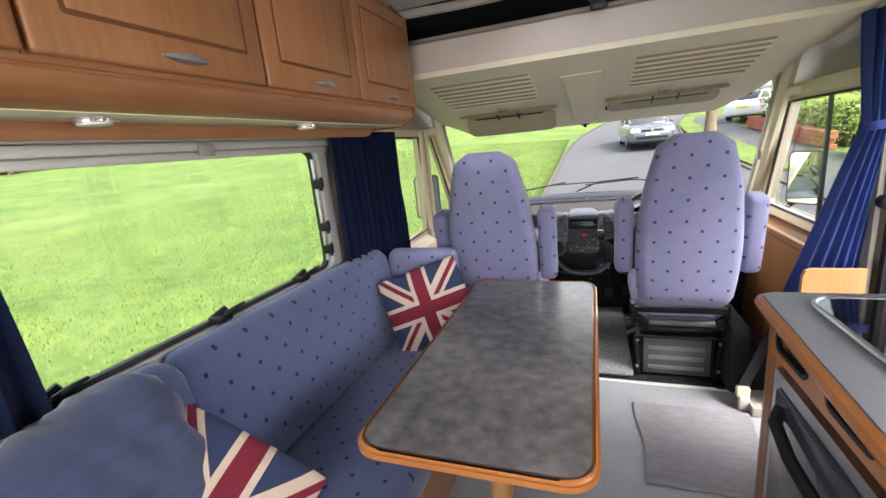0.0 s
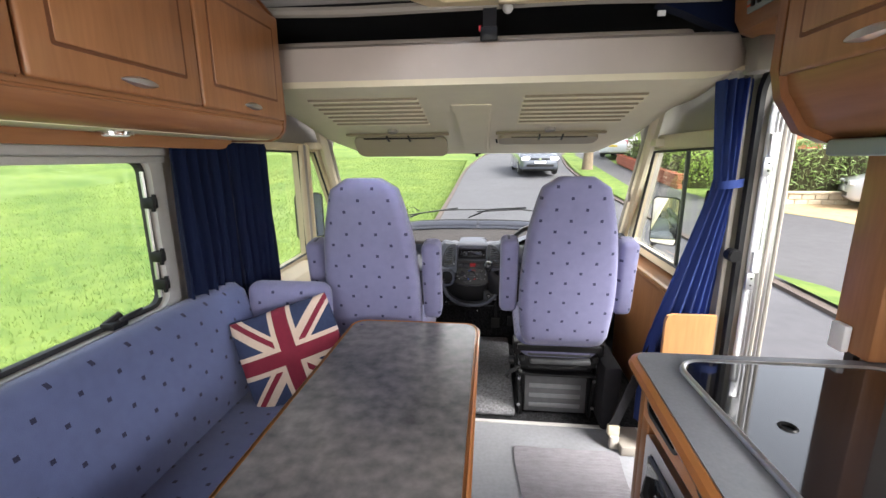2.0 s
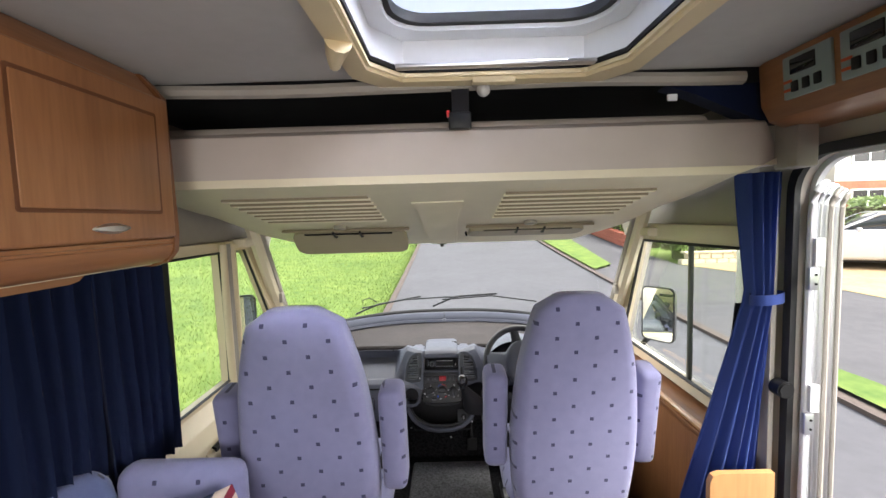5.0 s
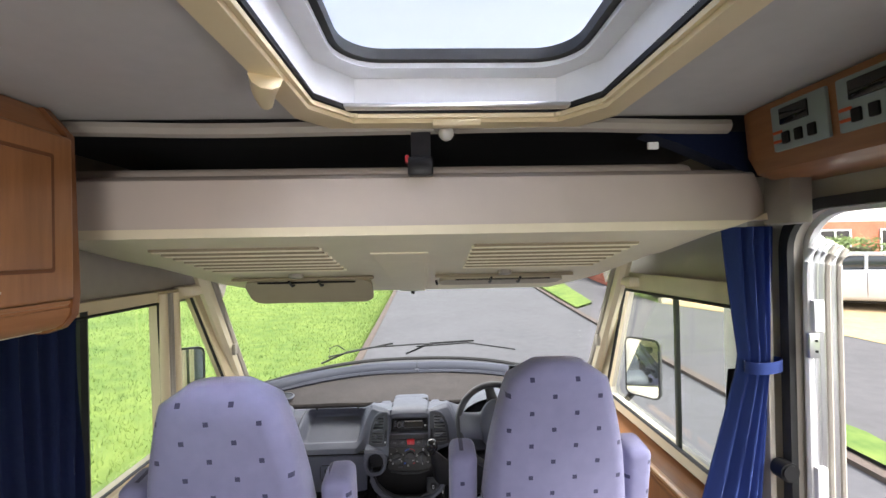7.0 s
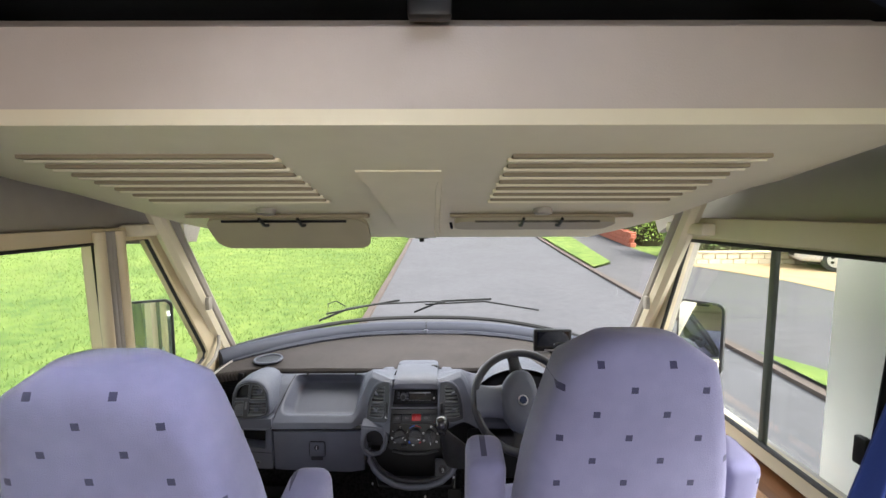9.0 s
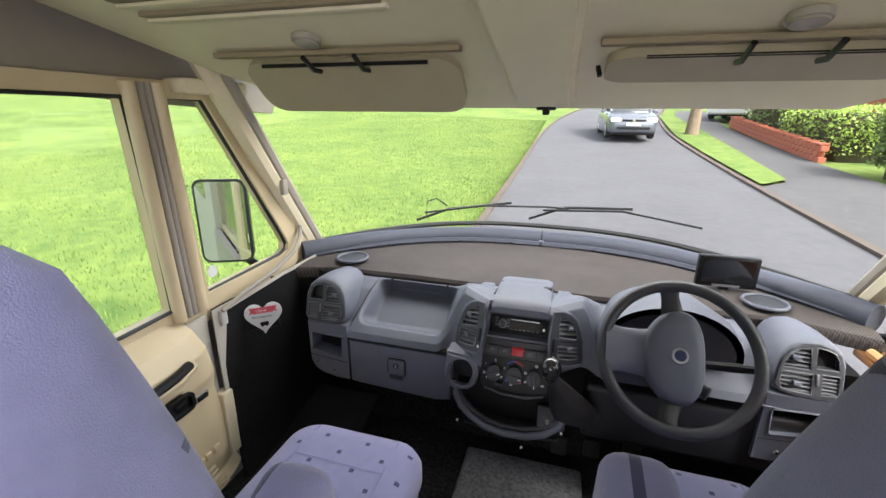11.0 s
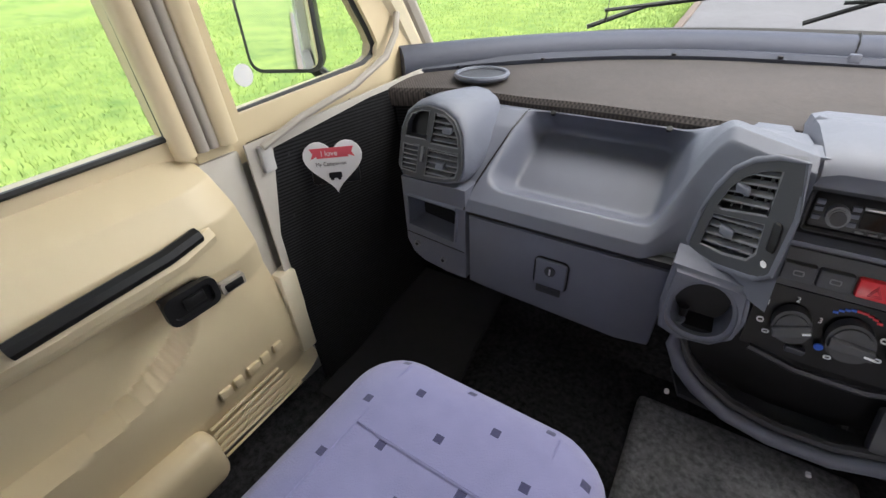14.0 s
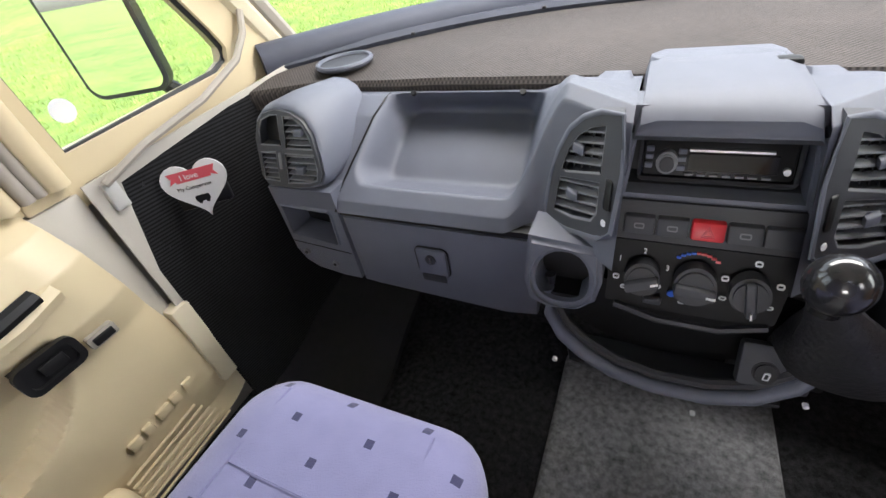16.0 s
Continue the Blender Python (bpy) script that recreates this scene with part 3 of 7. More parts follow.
    part("pocket", box(XL + 0.05, XL + 0.135, 2.24, 2.715, 0.05, 0.20, 0.035, 4), M_CREAMY, d, "cream door pocket")
    part("pull_handle", tube([(XL + 0.145, 2.56, 0.636), (XL + 0.155, 2.62, 0.646), (XL + 0.155, 2.78, 0.656), (XL + 0.142, 2.845, 0.66)], 0.015, 8), M_BLACK, d, "black pull handle")
    part("handle_rest", tube([(XL + 0.12, 2.53, 0.612), (XL + 0.135, 2.6, 0.622), (XL + 0.135, 2.8, 0.632), (XL + 0.115, 2.87, 0.64)], 0.024, 8), M_CREAMY, d)
    bm = sheet(rounded(0.10, 0.062, 0.018, 4, 2.79, 0.545), [rounded(0.078, 0.042, 0.012, 4, 2.79, 0.545)], on_x(XL + 0.134), (0.012, 0, 0))
    box(XL + 0.115, XL + 0.136, 2.745, 2.835, 0.522, 0.568, 0, bm=bm)
    lever = part("latch_bezel", bm, M_BLACK, d, "black latch bezel")
    part("latch", box(XL + 0.137, XL + 0.143, 2.775, 2.815, 0.533, 0.556, 0.003), M_BLACK, lever)
    sw = part("switch_plate", sheet(rounded(0.052, 0.026, 0.004, 3, 2.875, 0.522), [], on_x(XL + 0.120), (0.012, 0, 0)), M_GREYTRIM, d)
    part("switch", box(XL + 0.132, XL + 0.138, 2.856, 2.894, 0.514, 0.53, 0.002), M_BLACK, sw, "black window switch")
    for k in range(6):
        zk = 0.065 + 0.022 * k
        part("rib", tube([(XL + 0.082, 2.72, zk), (XL + 0.082, 2.965 - 0.01 * k, zk + 0.012)], 0.004, 5), M_CREAMY, d)
    for k, w in enumerate((0.03, 0.022, 0.034, 0.024, 0.026)):
        ya = 2.77 + 0.038 * k
        part("emblem_bar", box(XL + 0.078, XL + 0.088, ya, ya + w, 0.225 + 0.003 * k, 0.252 + 0.003 * k, 0.003), M_CREAMY, d)
    part("hinge_cover", box(XL + 0.03, XL + 0.075, 3.005, 3.055, 0.15, 0.42, 0.008), M_CREAM, d, "cream hinge cover")
    part("check_strap", tube([(XL + 0.06, 3.05, 0.27), (XL + 0.05, 3.12, 0.22), (XL + 0.05, 3.10, 0.16)], 0.008, 6), M_BLACK, d, "black wiring loom")


cab_left()


def grab_rail():
    g = thing("grab_rail", (-1.0, 3.1, 0.75), "curved grey grab rail below the quarter light", "handrail")
    part("bar", tube([(-1.03, 3.06, 0.735), (-1.015, 3.16, 0.77), (-1.0, 3.32, 0.80), (-0.99, 3.44, 0.845), (-1.0, 3.5, 0.89), (-1.015, 3.53, 0.93)], 0.0085, 8), M_GREYTRIM, g)
    part("bracket", box(-1.05, -1.035, 3.055, 3.085, 0.675, 0.735, 0.004), M_ALUP, g, "metal bracket")


grab_rail()


def footwell_left():
    single("wall_footwell", sheet([(3.05, 0.0), (3.60, 0.0), (3.60, 0.78), (3.05, 0.74)], [], lambda u, v: (-1.055 + 0.10 * max(0, (u - 3.25) / 0.35) ** 1.5 + 0.05 * max(0, (0.6 - v)), u, v), (-0.02, 0, 0)),
           M_MESHB, "black mesh-covered footwell side", "wall", "structure")
    single("trim_footwell", sheet([(3.03, 0.36), (3.06, 0.36), (3.10, 0.66), (3.14, 0.70), (3.60, 0.775), (3.60, 0.80), (3.03, 0.745)], [], lambda u, v: (-1.046 + 0.09 * max(0, (u - 3.25) / 0.35) ** 1.5, u, v), (-0.005, 0, 0)), M_WALL, "pale edge strip above the footwell side", "trim", "structure")
    for y, z in ((3.13, 0.695), (3.22, 0.737), (3.34, 0.755), (3.10, 0.55), (3.11, 0.42)):
        single("screw_cap", disc((-1.045 + 0.09 * max(0, (y - 3.25) / 0.35) ** 1.5, y, z), (1, 0, 0), 0.007, 0.012, 10), M_BLACK, "round black screw cap", "screw", group="screw caps of the footwell side")
    single("wall_firewall", box(-1.0, 1.1, 3.56, 3.60, -0.06, 0.55), M_CARPETB, "black felt firewall under the dashboard", "wall", "structure")
    # added sheet: its black stands for the shade deep in the footwell
    rows = [[(x, 3.0 + 0.4 * k / 5 + 0.09 * (k == 5), 0.0 + 0.16 * (k / 5) ** 2) for x in np.linspace(-1.02, -0.66, 5)] for k in range(6)]
    single("footrest", thicken(strip(rows), (0, 0.01, -0.02)), M_BLACKVOID, "sloping black sheet added for the darkness of the footwell", "footrest")
    m = sheet(rounded(0.46, 0.46, 0.05, 4, -0.43, 3.10), [], on_z(0.004), (0, 0, 0.012))
    single("cab_mat", m, M_CARPETB, "black flecked carpet mat in the footwell", "mat")
    single("tunnel_carpet", box(-0.215, 0.26, 2.46, 3.45, -0.004, 0.03, 0.02, 3), M_CARPET, "grey cut-pile carpet between the seats", "carpet")


footwell_left()


def heart():
    pts = []
    for k in range(40):
        a = 2 * math.pi * k / 40
        pts.append((0.0042 * 16 * math.sin(a) ** 3, 0.0042 * (13 * math.cos(a) - 5 * math.cos(2 * a) - 2 * math.cos(3 * a) - math.cos(4 * a))))
    h = thing("heart_plaque", (-0.96, 3.17, 0.64), "white heart plaque with red ribbon lettering", "plaque")
    turn = Matrix.Translation((-0.972, 3.19, 0.662)) @ (Vector((0.62, -0.72, 0.18)).to_track_quat("Z", "Y").to_matrix().to_4x4())
    part("plate", turned(sheet(pts, [], on_z(0.0), (0, 0, 0.006)), turn), M_WHITE, h)
    ribbon = [(-0.05, 0.012), (-0.036, 0.018), (-0.036, 0.013), (0.036, 0.013), (0.036, 0.018), (0.05, 0.012), (0.044, 0.024), (0.05, 0.036), (0.036, 0.036), (-0.036, 0.036), (-0.05, 0.036), (-0.044, 0.024)]
    part("ribbon", turned(sheet(ribbon, [], on_z(0.006), (0, 0, 0.0012)), turn), M_FLAGRIBBON, h, "red ribbon")
    for body, size, x, y, m in (("I love", 0.017, -0.026, 0.018, M_WHITE), ("My Campervan", 0.0115, -0.041, -0.004, M_BLACK)):
        t = bpy.data.curves.new("words", "FONT")
        t.body, t.size, t.extrude = body, size, 0.0004
        ob = new("words", t)
        me = bpy.data.meshes.new_from_object(ob)
        bpy.data.objects.remove(ob)
        b = bmesh.new()
        b.from_mesh(me)
        bpy.data.meshes.remove(me)
        part("words", turned(b, turn @ Matrix.Translation((x, y, 0.0078))), m, h, smooth=0)
    bm = sheet(rounded(0.03, 0.014, 0.004, 3, 0.0, -0.028), [], on_z(0.006), (0, 0, 0.0012))
    for x in (-0.008, 0.008):
        join(bm, disc((x, -0.036, 0.0066), (0, 0, 1), 0.004, 0.0012, 10))
    part("van_drawing", turned(bm, turn), M_BLACK, h, "small printed van")
    single("plaque_holder", turned(box(-0.055, 0.055, -0.05, -0.012, -0.022, -0.002, 0.004), turn), M_BLACK, "black holder behind the heart plaque", "holder")


M_FLAGRIBBON = material("pink_red_print", (0.65, 0.09, 0.12), rough=0.5, vary=0.05, bump=0.0)
heart()

# ---- drop-down bed over the cab ----


def drop_bed():
    b = thing("drop_down_bed", (0, 2.2, 1.45), "drop-down bed with beige padded edge and cream moulded underside", "bed")
    part("padded_edge", loft([[(x, 2.18 + dy, z) for dy, z in ((0.0, 1.715), (-0.006, 1.79), (0.0, 1.845), (0.02, 1.86), (0.06, 1.86), (0.07, 1.715))] for x in (-1.06, -0.5, 0, 0.5, 1.0, 1.02)]
                             + [[(1.06, 2.20 + dy, 1.715 + (z - 1.715) * 0.55) for dy, z in ((0.0, 1.715), (-0.006, 1.79), (0.0, 1.845), (0.02, 1.86), (0.06, 1.86), (0.07, 1.715))]]), M_VINYL, b, "beige padded vinyl edge")
    part("mattress", box(-1.03, 0.90, 2.25, 3.3, 1.80, 1.895, 0.03, 3), M_VINYL, b, "grey-beige mattress edge")
    # moulded shell
    rows = []
    for k in range(15):
        y = 2.175 + (3.49 - 2.175) * k / 14
        base = 1.69 - 0.206 * max(0.0, y - 2.20)
        half = 1.06 if y < 3.12 else 1.06 - 0.3 * (y - 3.12)
        row = []
        for x in np.linspace(-1, 1, 41):
            edge = max(0.0, (abs(x) - 0.86) / 0.14)
            lift = 0.05 * edge ** 1.6 + (0.05 * edge ** 1.5 if k > 4 else 0)
            row.append((x * half, y, base + lift))
        rows.append(row)
    rows.insert(0, [(x, 2.172, 1.715) for x, _, _ in rows[0]])
    rows.append([(x, 3.50, z + 0.05) for x, _, z in rows[-1]])
    part("shell", strip(rows), M_CREAM, b, "cream moulded underside")
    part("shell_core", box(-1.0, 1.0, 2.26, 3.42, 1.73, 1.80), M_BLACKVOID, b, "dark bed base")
    for x0, x1 in ((-0.745, -0.235), (0.245, 0.765)):
        for k in range(7):
            y = 2.336 + 0.0625 * k
            z = 1.69 - 0.206 * (y - 2.20)
            a, c = x0, x1
            # proud dark strip whose colour paints the shade inside a slot
            part("vent_slot_shade", box(a, c, y - 0.010, y + 0.012, z - 0.0065, z + 0.006, 0.003), M_SLOTSHADE, b, "dark strip painting the shade in a ventilation slot")
            part("vent_lip", box(a - 0.006, c + 0.006, y + 0.013, y + 0.036, z - 0.012, z + 0.0, 0.004), M_CREAM, b)
    # centre lamp housing
    pts = [(-0.09, 2.46), (0.09, 2.46), (0.075, 3.1), (-0.05, 3.1)]
    rows = [[(-0.105, 2.42, 1.642), (0.115, 2.42, 1.642)], [(-0.085, 2.52, 1.607), (0.10, 2.52, 1.607)], [(-0.065, 3.05, 1.475), (0.085, 3.05, 1.475)], [(-0.07, 3.40, 1.425), (0.09, 3.40, 1.425)]]
    bm = loft([[(xa, y, z), (xb, y, z), (xb + 0.02, y, z + 0.08), (xa - 0.02, y, z + 0.08)] for (xa, y, z), (xb, _, _) in rows])
    bmesh.ops.bevel(bm, geom=bm.edges[:], offset=0.012, segments=2, affect="EDGES")
    part("centre_housing", bm, M_CREAM, b, "raised centre housing")
    part("catch", tube([(0.006, 3.47, 1.43), (0.006, 3.475, 1.405)], 0.012, 8), M_BLACK, b, "small black catch")
    part("catch_bar", box(-0.025, 0.037, 3.468, 3.49, 1.418, 1.428, 0.003), M_BLACK, b)
    part("lock_pin", tube([(0.135, 3.05, 1.505), (0.14, 3.04, 1.485)], 0.006, 6), M_BLACK, b)


# dark colour that paints shade in the vent slots and visor recess
M_SLOTSHADE = material("slot_shade", (0.25, 0.20, 0.13), rough=0.7, vary=0.1, bump=0.05)
drop_bed()


def visor(xc, folded):
    v = thing("sun_visor", (xc, 2.98, 1.5), "cream sun visor folded against the bed underside" if folded else "cream sun visor hanging slightly open", "visor", "sun visors")
    z = 1.69 - 0.206 * 0.78
    tilt = 12 if folded else 42
    m = Matrix.Translation((xc, 2.98, z - 0.022)) @ Matrix.Rotation(radians(-tilt), 4, "X")
    outline = rounded(0.58, 0.17, 0.05, 4, 0, 0.065)
    part("panel", turned(sheet(outline, [], on_z(0), (0, 0, 0.02)), m), M_CREAMD, v)
    # flat dark strip, colour only, for the shadow at the visor's recess
    part("recess", box(xc - 0.31, xc + 0.31, 2.90, 2.93, z - 0.002, z + 0.01, 0.003), M_SLOTSHADE, v, "dark strip painting the shadow of the recess edge")
    part("rod", tube([(xc - 0.22, 2.965, z - 0.016), (xc + 0.22, 2.965, z - 0.016)], 0.005, 6), M_BLACK, v, "black pivot rod")
    for dx in (-0.06, 0.07):
        part("bracket", tube([(xc + dx, 2.90, z - 0.006), (xc + dx, 2.945, z - 0.03), (xc + dx, 2.975, z - 0.03)], 0.006, 6), M_BLACK, v, "black bracket")
    part("knob", disc((xc - 0.01, 2.845, z + 0.02), (0, 0.2, 1), 0.03, 0.02, 20, 0.004), M_GREYTRIM, v, "round grey fixing")


M_CREAMD = material("beige_visor_vinyl", (0.36, 0.31, 0.22), rough=0.55, vary=0.06, scale=12, bump=0.1)
visor(-0.455, False)
visor(0.44, True)

bs = thing("bed_strap", (0.088, 2.15, 1.85), "black webbing strap with buckle holding up the bed", "strap")
part("webbing", box(0.062, 0.114, 2.148, 2.153, 1.865, 1.985), M_BLACKVOID, bs)
part("buckle", box(0.052, 0.12, 2.140, 2.168, 1.845, 1.895, 0.006), M_BLACK, bs)
part("release", box(0.046, 0.056, 2.143, 2.16, 1.88, 1.9, 0.002), M_RED, bs, "red release button")
cl = thing("bed_curtain", (1.0, 2.2, 1.75), "dark navy privacy curtain bunched beside the bed", "curtain")
part("cloth", loft([[(0.72 + 0.02 * k, 2.19, 1.965), (1.05, 2.185, 1.965), (1.07, 2.24, 1.965), (0.72, 2.25, 1.965)] if k == 0 else [(0.74 + 0.07 * k, 2.19 - 0.004 * (k % 2), 1.965 - 0.03 * k), (1.07, 2.185, 1.965 - 0.03 * k), (1.09, 2.24, 1.965 - 0.03 * k), (0.74 + 0.07 * k, 2.25, 1.965 - 0.03 * k)] for k in range(5)]), M_CURTAIN, cl)
part("tag", box(0.715, 0.745, 2.17, 2.18, 1.915, 1.935, 0.003), M_WHITE, cl, "small white hook")
single("knotted_cord", tube([(-0.96, 2.17, 1.97), (-0.955, 2.165, 1.93), (-0.94, 2.16, 1.92), (-0.92, 2.155, 1.89)], [0.007, 0.01, 0.009, 0.016], 7), M_WHITE, "short knotted white cord", "cord")

# ---- overhead lockers ----


def locker_door(p, y0, y1, x, z0, z1, s):
    """A framed door bowed outwards; s is the way it faces along x."""
    d = part("locker_door", box(min(x, x + s * 0.018), max(x, x + s * 0.018), y0 + 0.004, y1 - 0.004, z0, z1, 0.008, 3), M_WOOD_Z, p)
    i = 0.062
    part("groove", sheet(rounded(y1 - y0 - 2 * i + 0.012, z1 - z0 - 2 * i + 0.012, 0.006, 2, (y0 + y1) / 2, (z0 + z1) / 2 + 0.008),
                         [rounded(y1 - y0 - 2 * i - 0.006, z1 - z0 - 2 * i - 0.006, 0.006, 2, (y0 + y1) / 2, (z0 + z1) / 2 + 0.008)], on_x(x + s * 0.0165), (s * 0.0025, 0, 0)), M_WOODDARK, d)
    part("field", box(min(x, x + s * 0.022), max(x, x + s * 0.022), y0 + i + 0.002, y1 - i - 0.002, z0 + i + 0.01, z1 - i + 0.006, 0.004, 2), M_WOOD_Z, d)
    yh = (y0 + y1) / 2 + 0.02
    bm = loft([[(x + s * (0.018 + 0.014 * math.sin(math.pi * k / 8)), yh - 0.055 + 0.11 * k / 8, z0 + 0.03 + 0.013 * math.sin(math.pi * (0.06 + 0.88 * k / 8)) * q) if ax else
               (x + s * 0.017, yh - 0.055 + 0.11 * k / 8, z0 + 0.03 + 0.013 * math.sin(math.pi * (0.06 + 0.88 * k / 8)) * q) for ax, q in ((0, -1), (1, -0.5), (1, 0.5), (0, 1))] for k in range(9)])
    part("handle", bm, M_ALU, d, "satin metal oval handle")


M_WOODDARK = material("dark_groove", (0.14, 0.05, 0.018), rough=0.5, vary=0.1, bump=0.0)


def lockers_left():
    prof = [(-1.10, 1.995), (-0.80, 1.995), (-0.745, 1.93), (-0.735, 1.57), (-0.74, 1.52), (-0.765, 1.49), (-0.80, 1.478), (-1.10, 1.478)]
    bays = ((-0.5, 0.07), (0.07, 0.565), (0.565, 1.066), (1.066, 1.541), (1.541, 2.035))
    for a, c in bays:
        u = thing("overhead_locker", (-1.1, a, 1.45), "cherry-wood overhead locker with a framed door", "cabinet", "lockers over the sofa")
        part("body", loft([[(x, y, z) for x, z in prof] for y in (a + 0.001, c - 0.001)]), M_WOOD, u)
        locker_door(u, a, c, -0.733, 1.548, 1.92, 1)
    low = [(-0.80, 1.545), (-0.728, 1.545), (-0.7285, 1.537), (-0.7325, 1.535), (-0.7325, 1.53), (-0.729, 1.528), (-0.732, 1.512), (-0.745, 1.492), (-0.765, 1.480), (-0.80, 1.474)]
    single("locker_valance", loft([[(x, y, z) for x, z in low] for y in (-0.5, 2.034)]), M_WOOD, "cherry-wood valance moulding under the locker doors", "moulding")
    single("light_strip", box(-0.925, -0.79, -0.5, 2.03, 1.4735, 1.4775, 0.001), M_CREAM, "pale lining strip under the lockers", "trim", "structure")
    e = thing("locker_end", (-1.1, 2.04, 1.45), "rounded cherry-wood end panel of the locker row", "panel")
    big = [(x + (0.012 if x > -1.09 else 0), z - (0.01 if z < 1.6 else 0)) for x, z in prof]
    part("panel", loft([[(x, y, z) for x, z in pr] for y, pr in ((2.036, big), (2.056, big), (2.066, prof))]), M_WOODDARK2, e)
    # wooden pelmet under the lockers, with its rounded front end
    pel = [(REAR, 1.476), (1.99, 1.476), (1.985, 1.462), (1.965, 1.457), (1.945, 1.443), (1.92, 1.438), (REAR, 1.438)]
    single("pelmet", sheet(pel, [], on_x(-0.925), (-0.02, 0, 0)), M_WOOD, "cherry-wood pelmet below the overhead lockers", "pelmet")
    for y in (0.72, 1.385, 0.05):
        l = thing("spot_light", (-0.86, y, 1.47), "round chrome spotlight under the lockers, switched off", "light", "lights under the lockers")
        part("rim", disc((-0.86, y, 1.4695), (0, 0, 1), 0.042, 0.012, 28, 0.003), M_CHROME, l)
        part("lens", disc((-0.86, y, 1.4635), (0, 0, 1), 0.03, 0.006, 24, 0.002), M_WHITE, l, "frosted lens")


M_WOODDARK2 = wood("cherry_wood_dark", (0.22, 0.085, 0.03), (0.15, 0.055, 0.02), "Z")
lockers_left()

# ---- sofa, table ----


def sofa():
    s = thing("sofa", (-0.8, 1.2, 0), "blue dotted side sofa along the wall", "sofa")
    part("base", box(-1.10, -0.50, -0.2, 2.12, 0.0, 0.27, 0.006), M_WOOD, s, "wooden sofa base")
    for a, c in ((-0.2, 0.86), (0.862, 2.10)):
        part("seat_cushion", box(-0.99, -0.46, a, c, 0.272, 0.43, 0.045, 4), M_SOFATOP, s, "", 60)
    for a, c in ((-0.2, 0.85), (0.854, 2.06)):
        sec = [(-1.09, 0.43), (-1.085, 0.84), (-1.065, 0.872), (-1.02, 0.875), (-0.985, 0.85), (-0.955, 0.74), (-0.905, 0.52), (-0.90, 0.44)]
        ring = lambda y, k: [(-1.0 + (x + 1.0) * k, y, 0.65 + (z - 0.65) * k) for x, z in sec]
        part("back_cushion", loft([ring(a + 0.0, 0.9), ring(a + 0.02, 0.975), ring(a + 0.05, 1.0), ring(c - 0.05, 1.0), ring(c - 0.02, 0.975), ring(c, 0.9)]), M_SOFABACK, s, "", 60)


sofa()


end = single("end_cushion", box(-0.98, -0.60, 2.04, 2.15, 0.44, 0.86, 0.05, 4), M_SEATBACK, "blue dotted end cushion standing on the sofa", "cushion", smooth=60)
M_BOLSTER = material("navy_wrinkled_cloth", (0.05, 0.07, 0.15), rough=0.95, vary=0.25, scale=14, bump=0.9, bump_scale=16, stretch=(1, 1, 3.5), sheen=0.3)
def bolster():
    """A soft cushion with creases running down from its top edge."""
    bm = box(-0.10, 0.10, -0.24, 0.24, -0.23, 0.23, 0.085, 4)
    bmesh.ops.subdivide_edges(bm, edges=[e for e in bm.edges if e.calc_length() > 0.05], cuts=14, use_grid_fill=True)
    bm.normal_update()
    moved = [(v, v.normal * (0.016 * noise.noise((v.co.x * 5, v.co.y * 26 + v.co.z * 9, v.co.z * 4)) + 0.008 * noise.noise((v.co.x * 9, v.co.y * 50 - v.co.z * 16, v.co.z * 7 + 3)))) for v in bm.verts]
    for v, d in moved:
        v.co += d
    m = Matrix.Translation((-0.885, 0.52, 0.69)) @ Matrix.Rotation(radians(-12), 4, "Y") @ Matrix.Rotation(radians(10), 4, "X")
    single("bolster_cushion", turned(bm, m), M_BOLSTER, "wrinkled dark blue bolster cushion on the sofa", "cushion", smooth=80)


bolster()


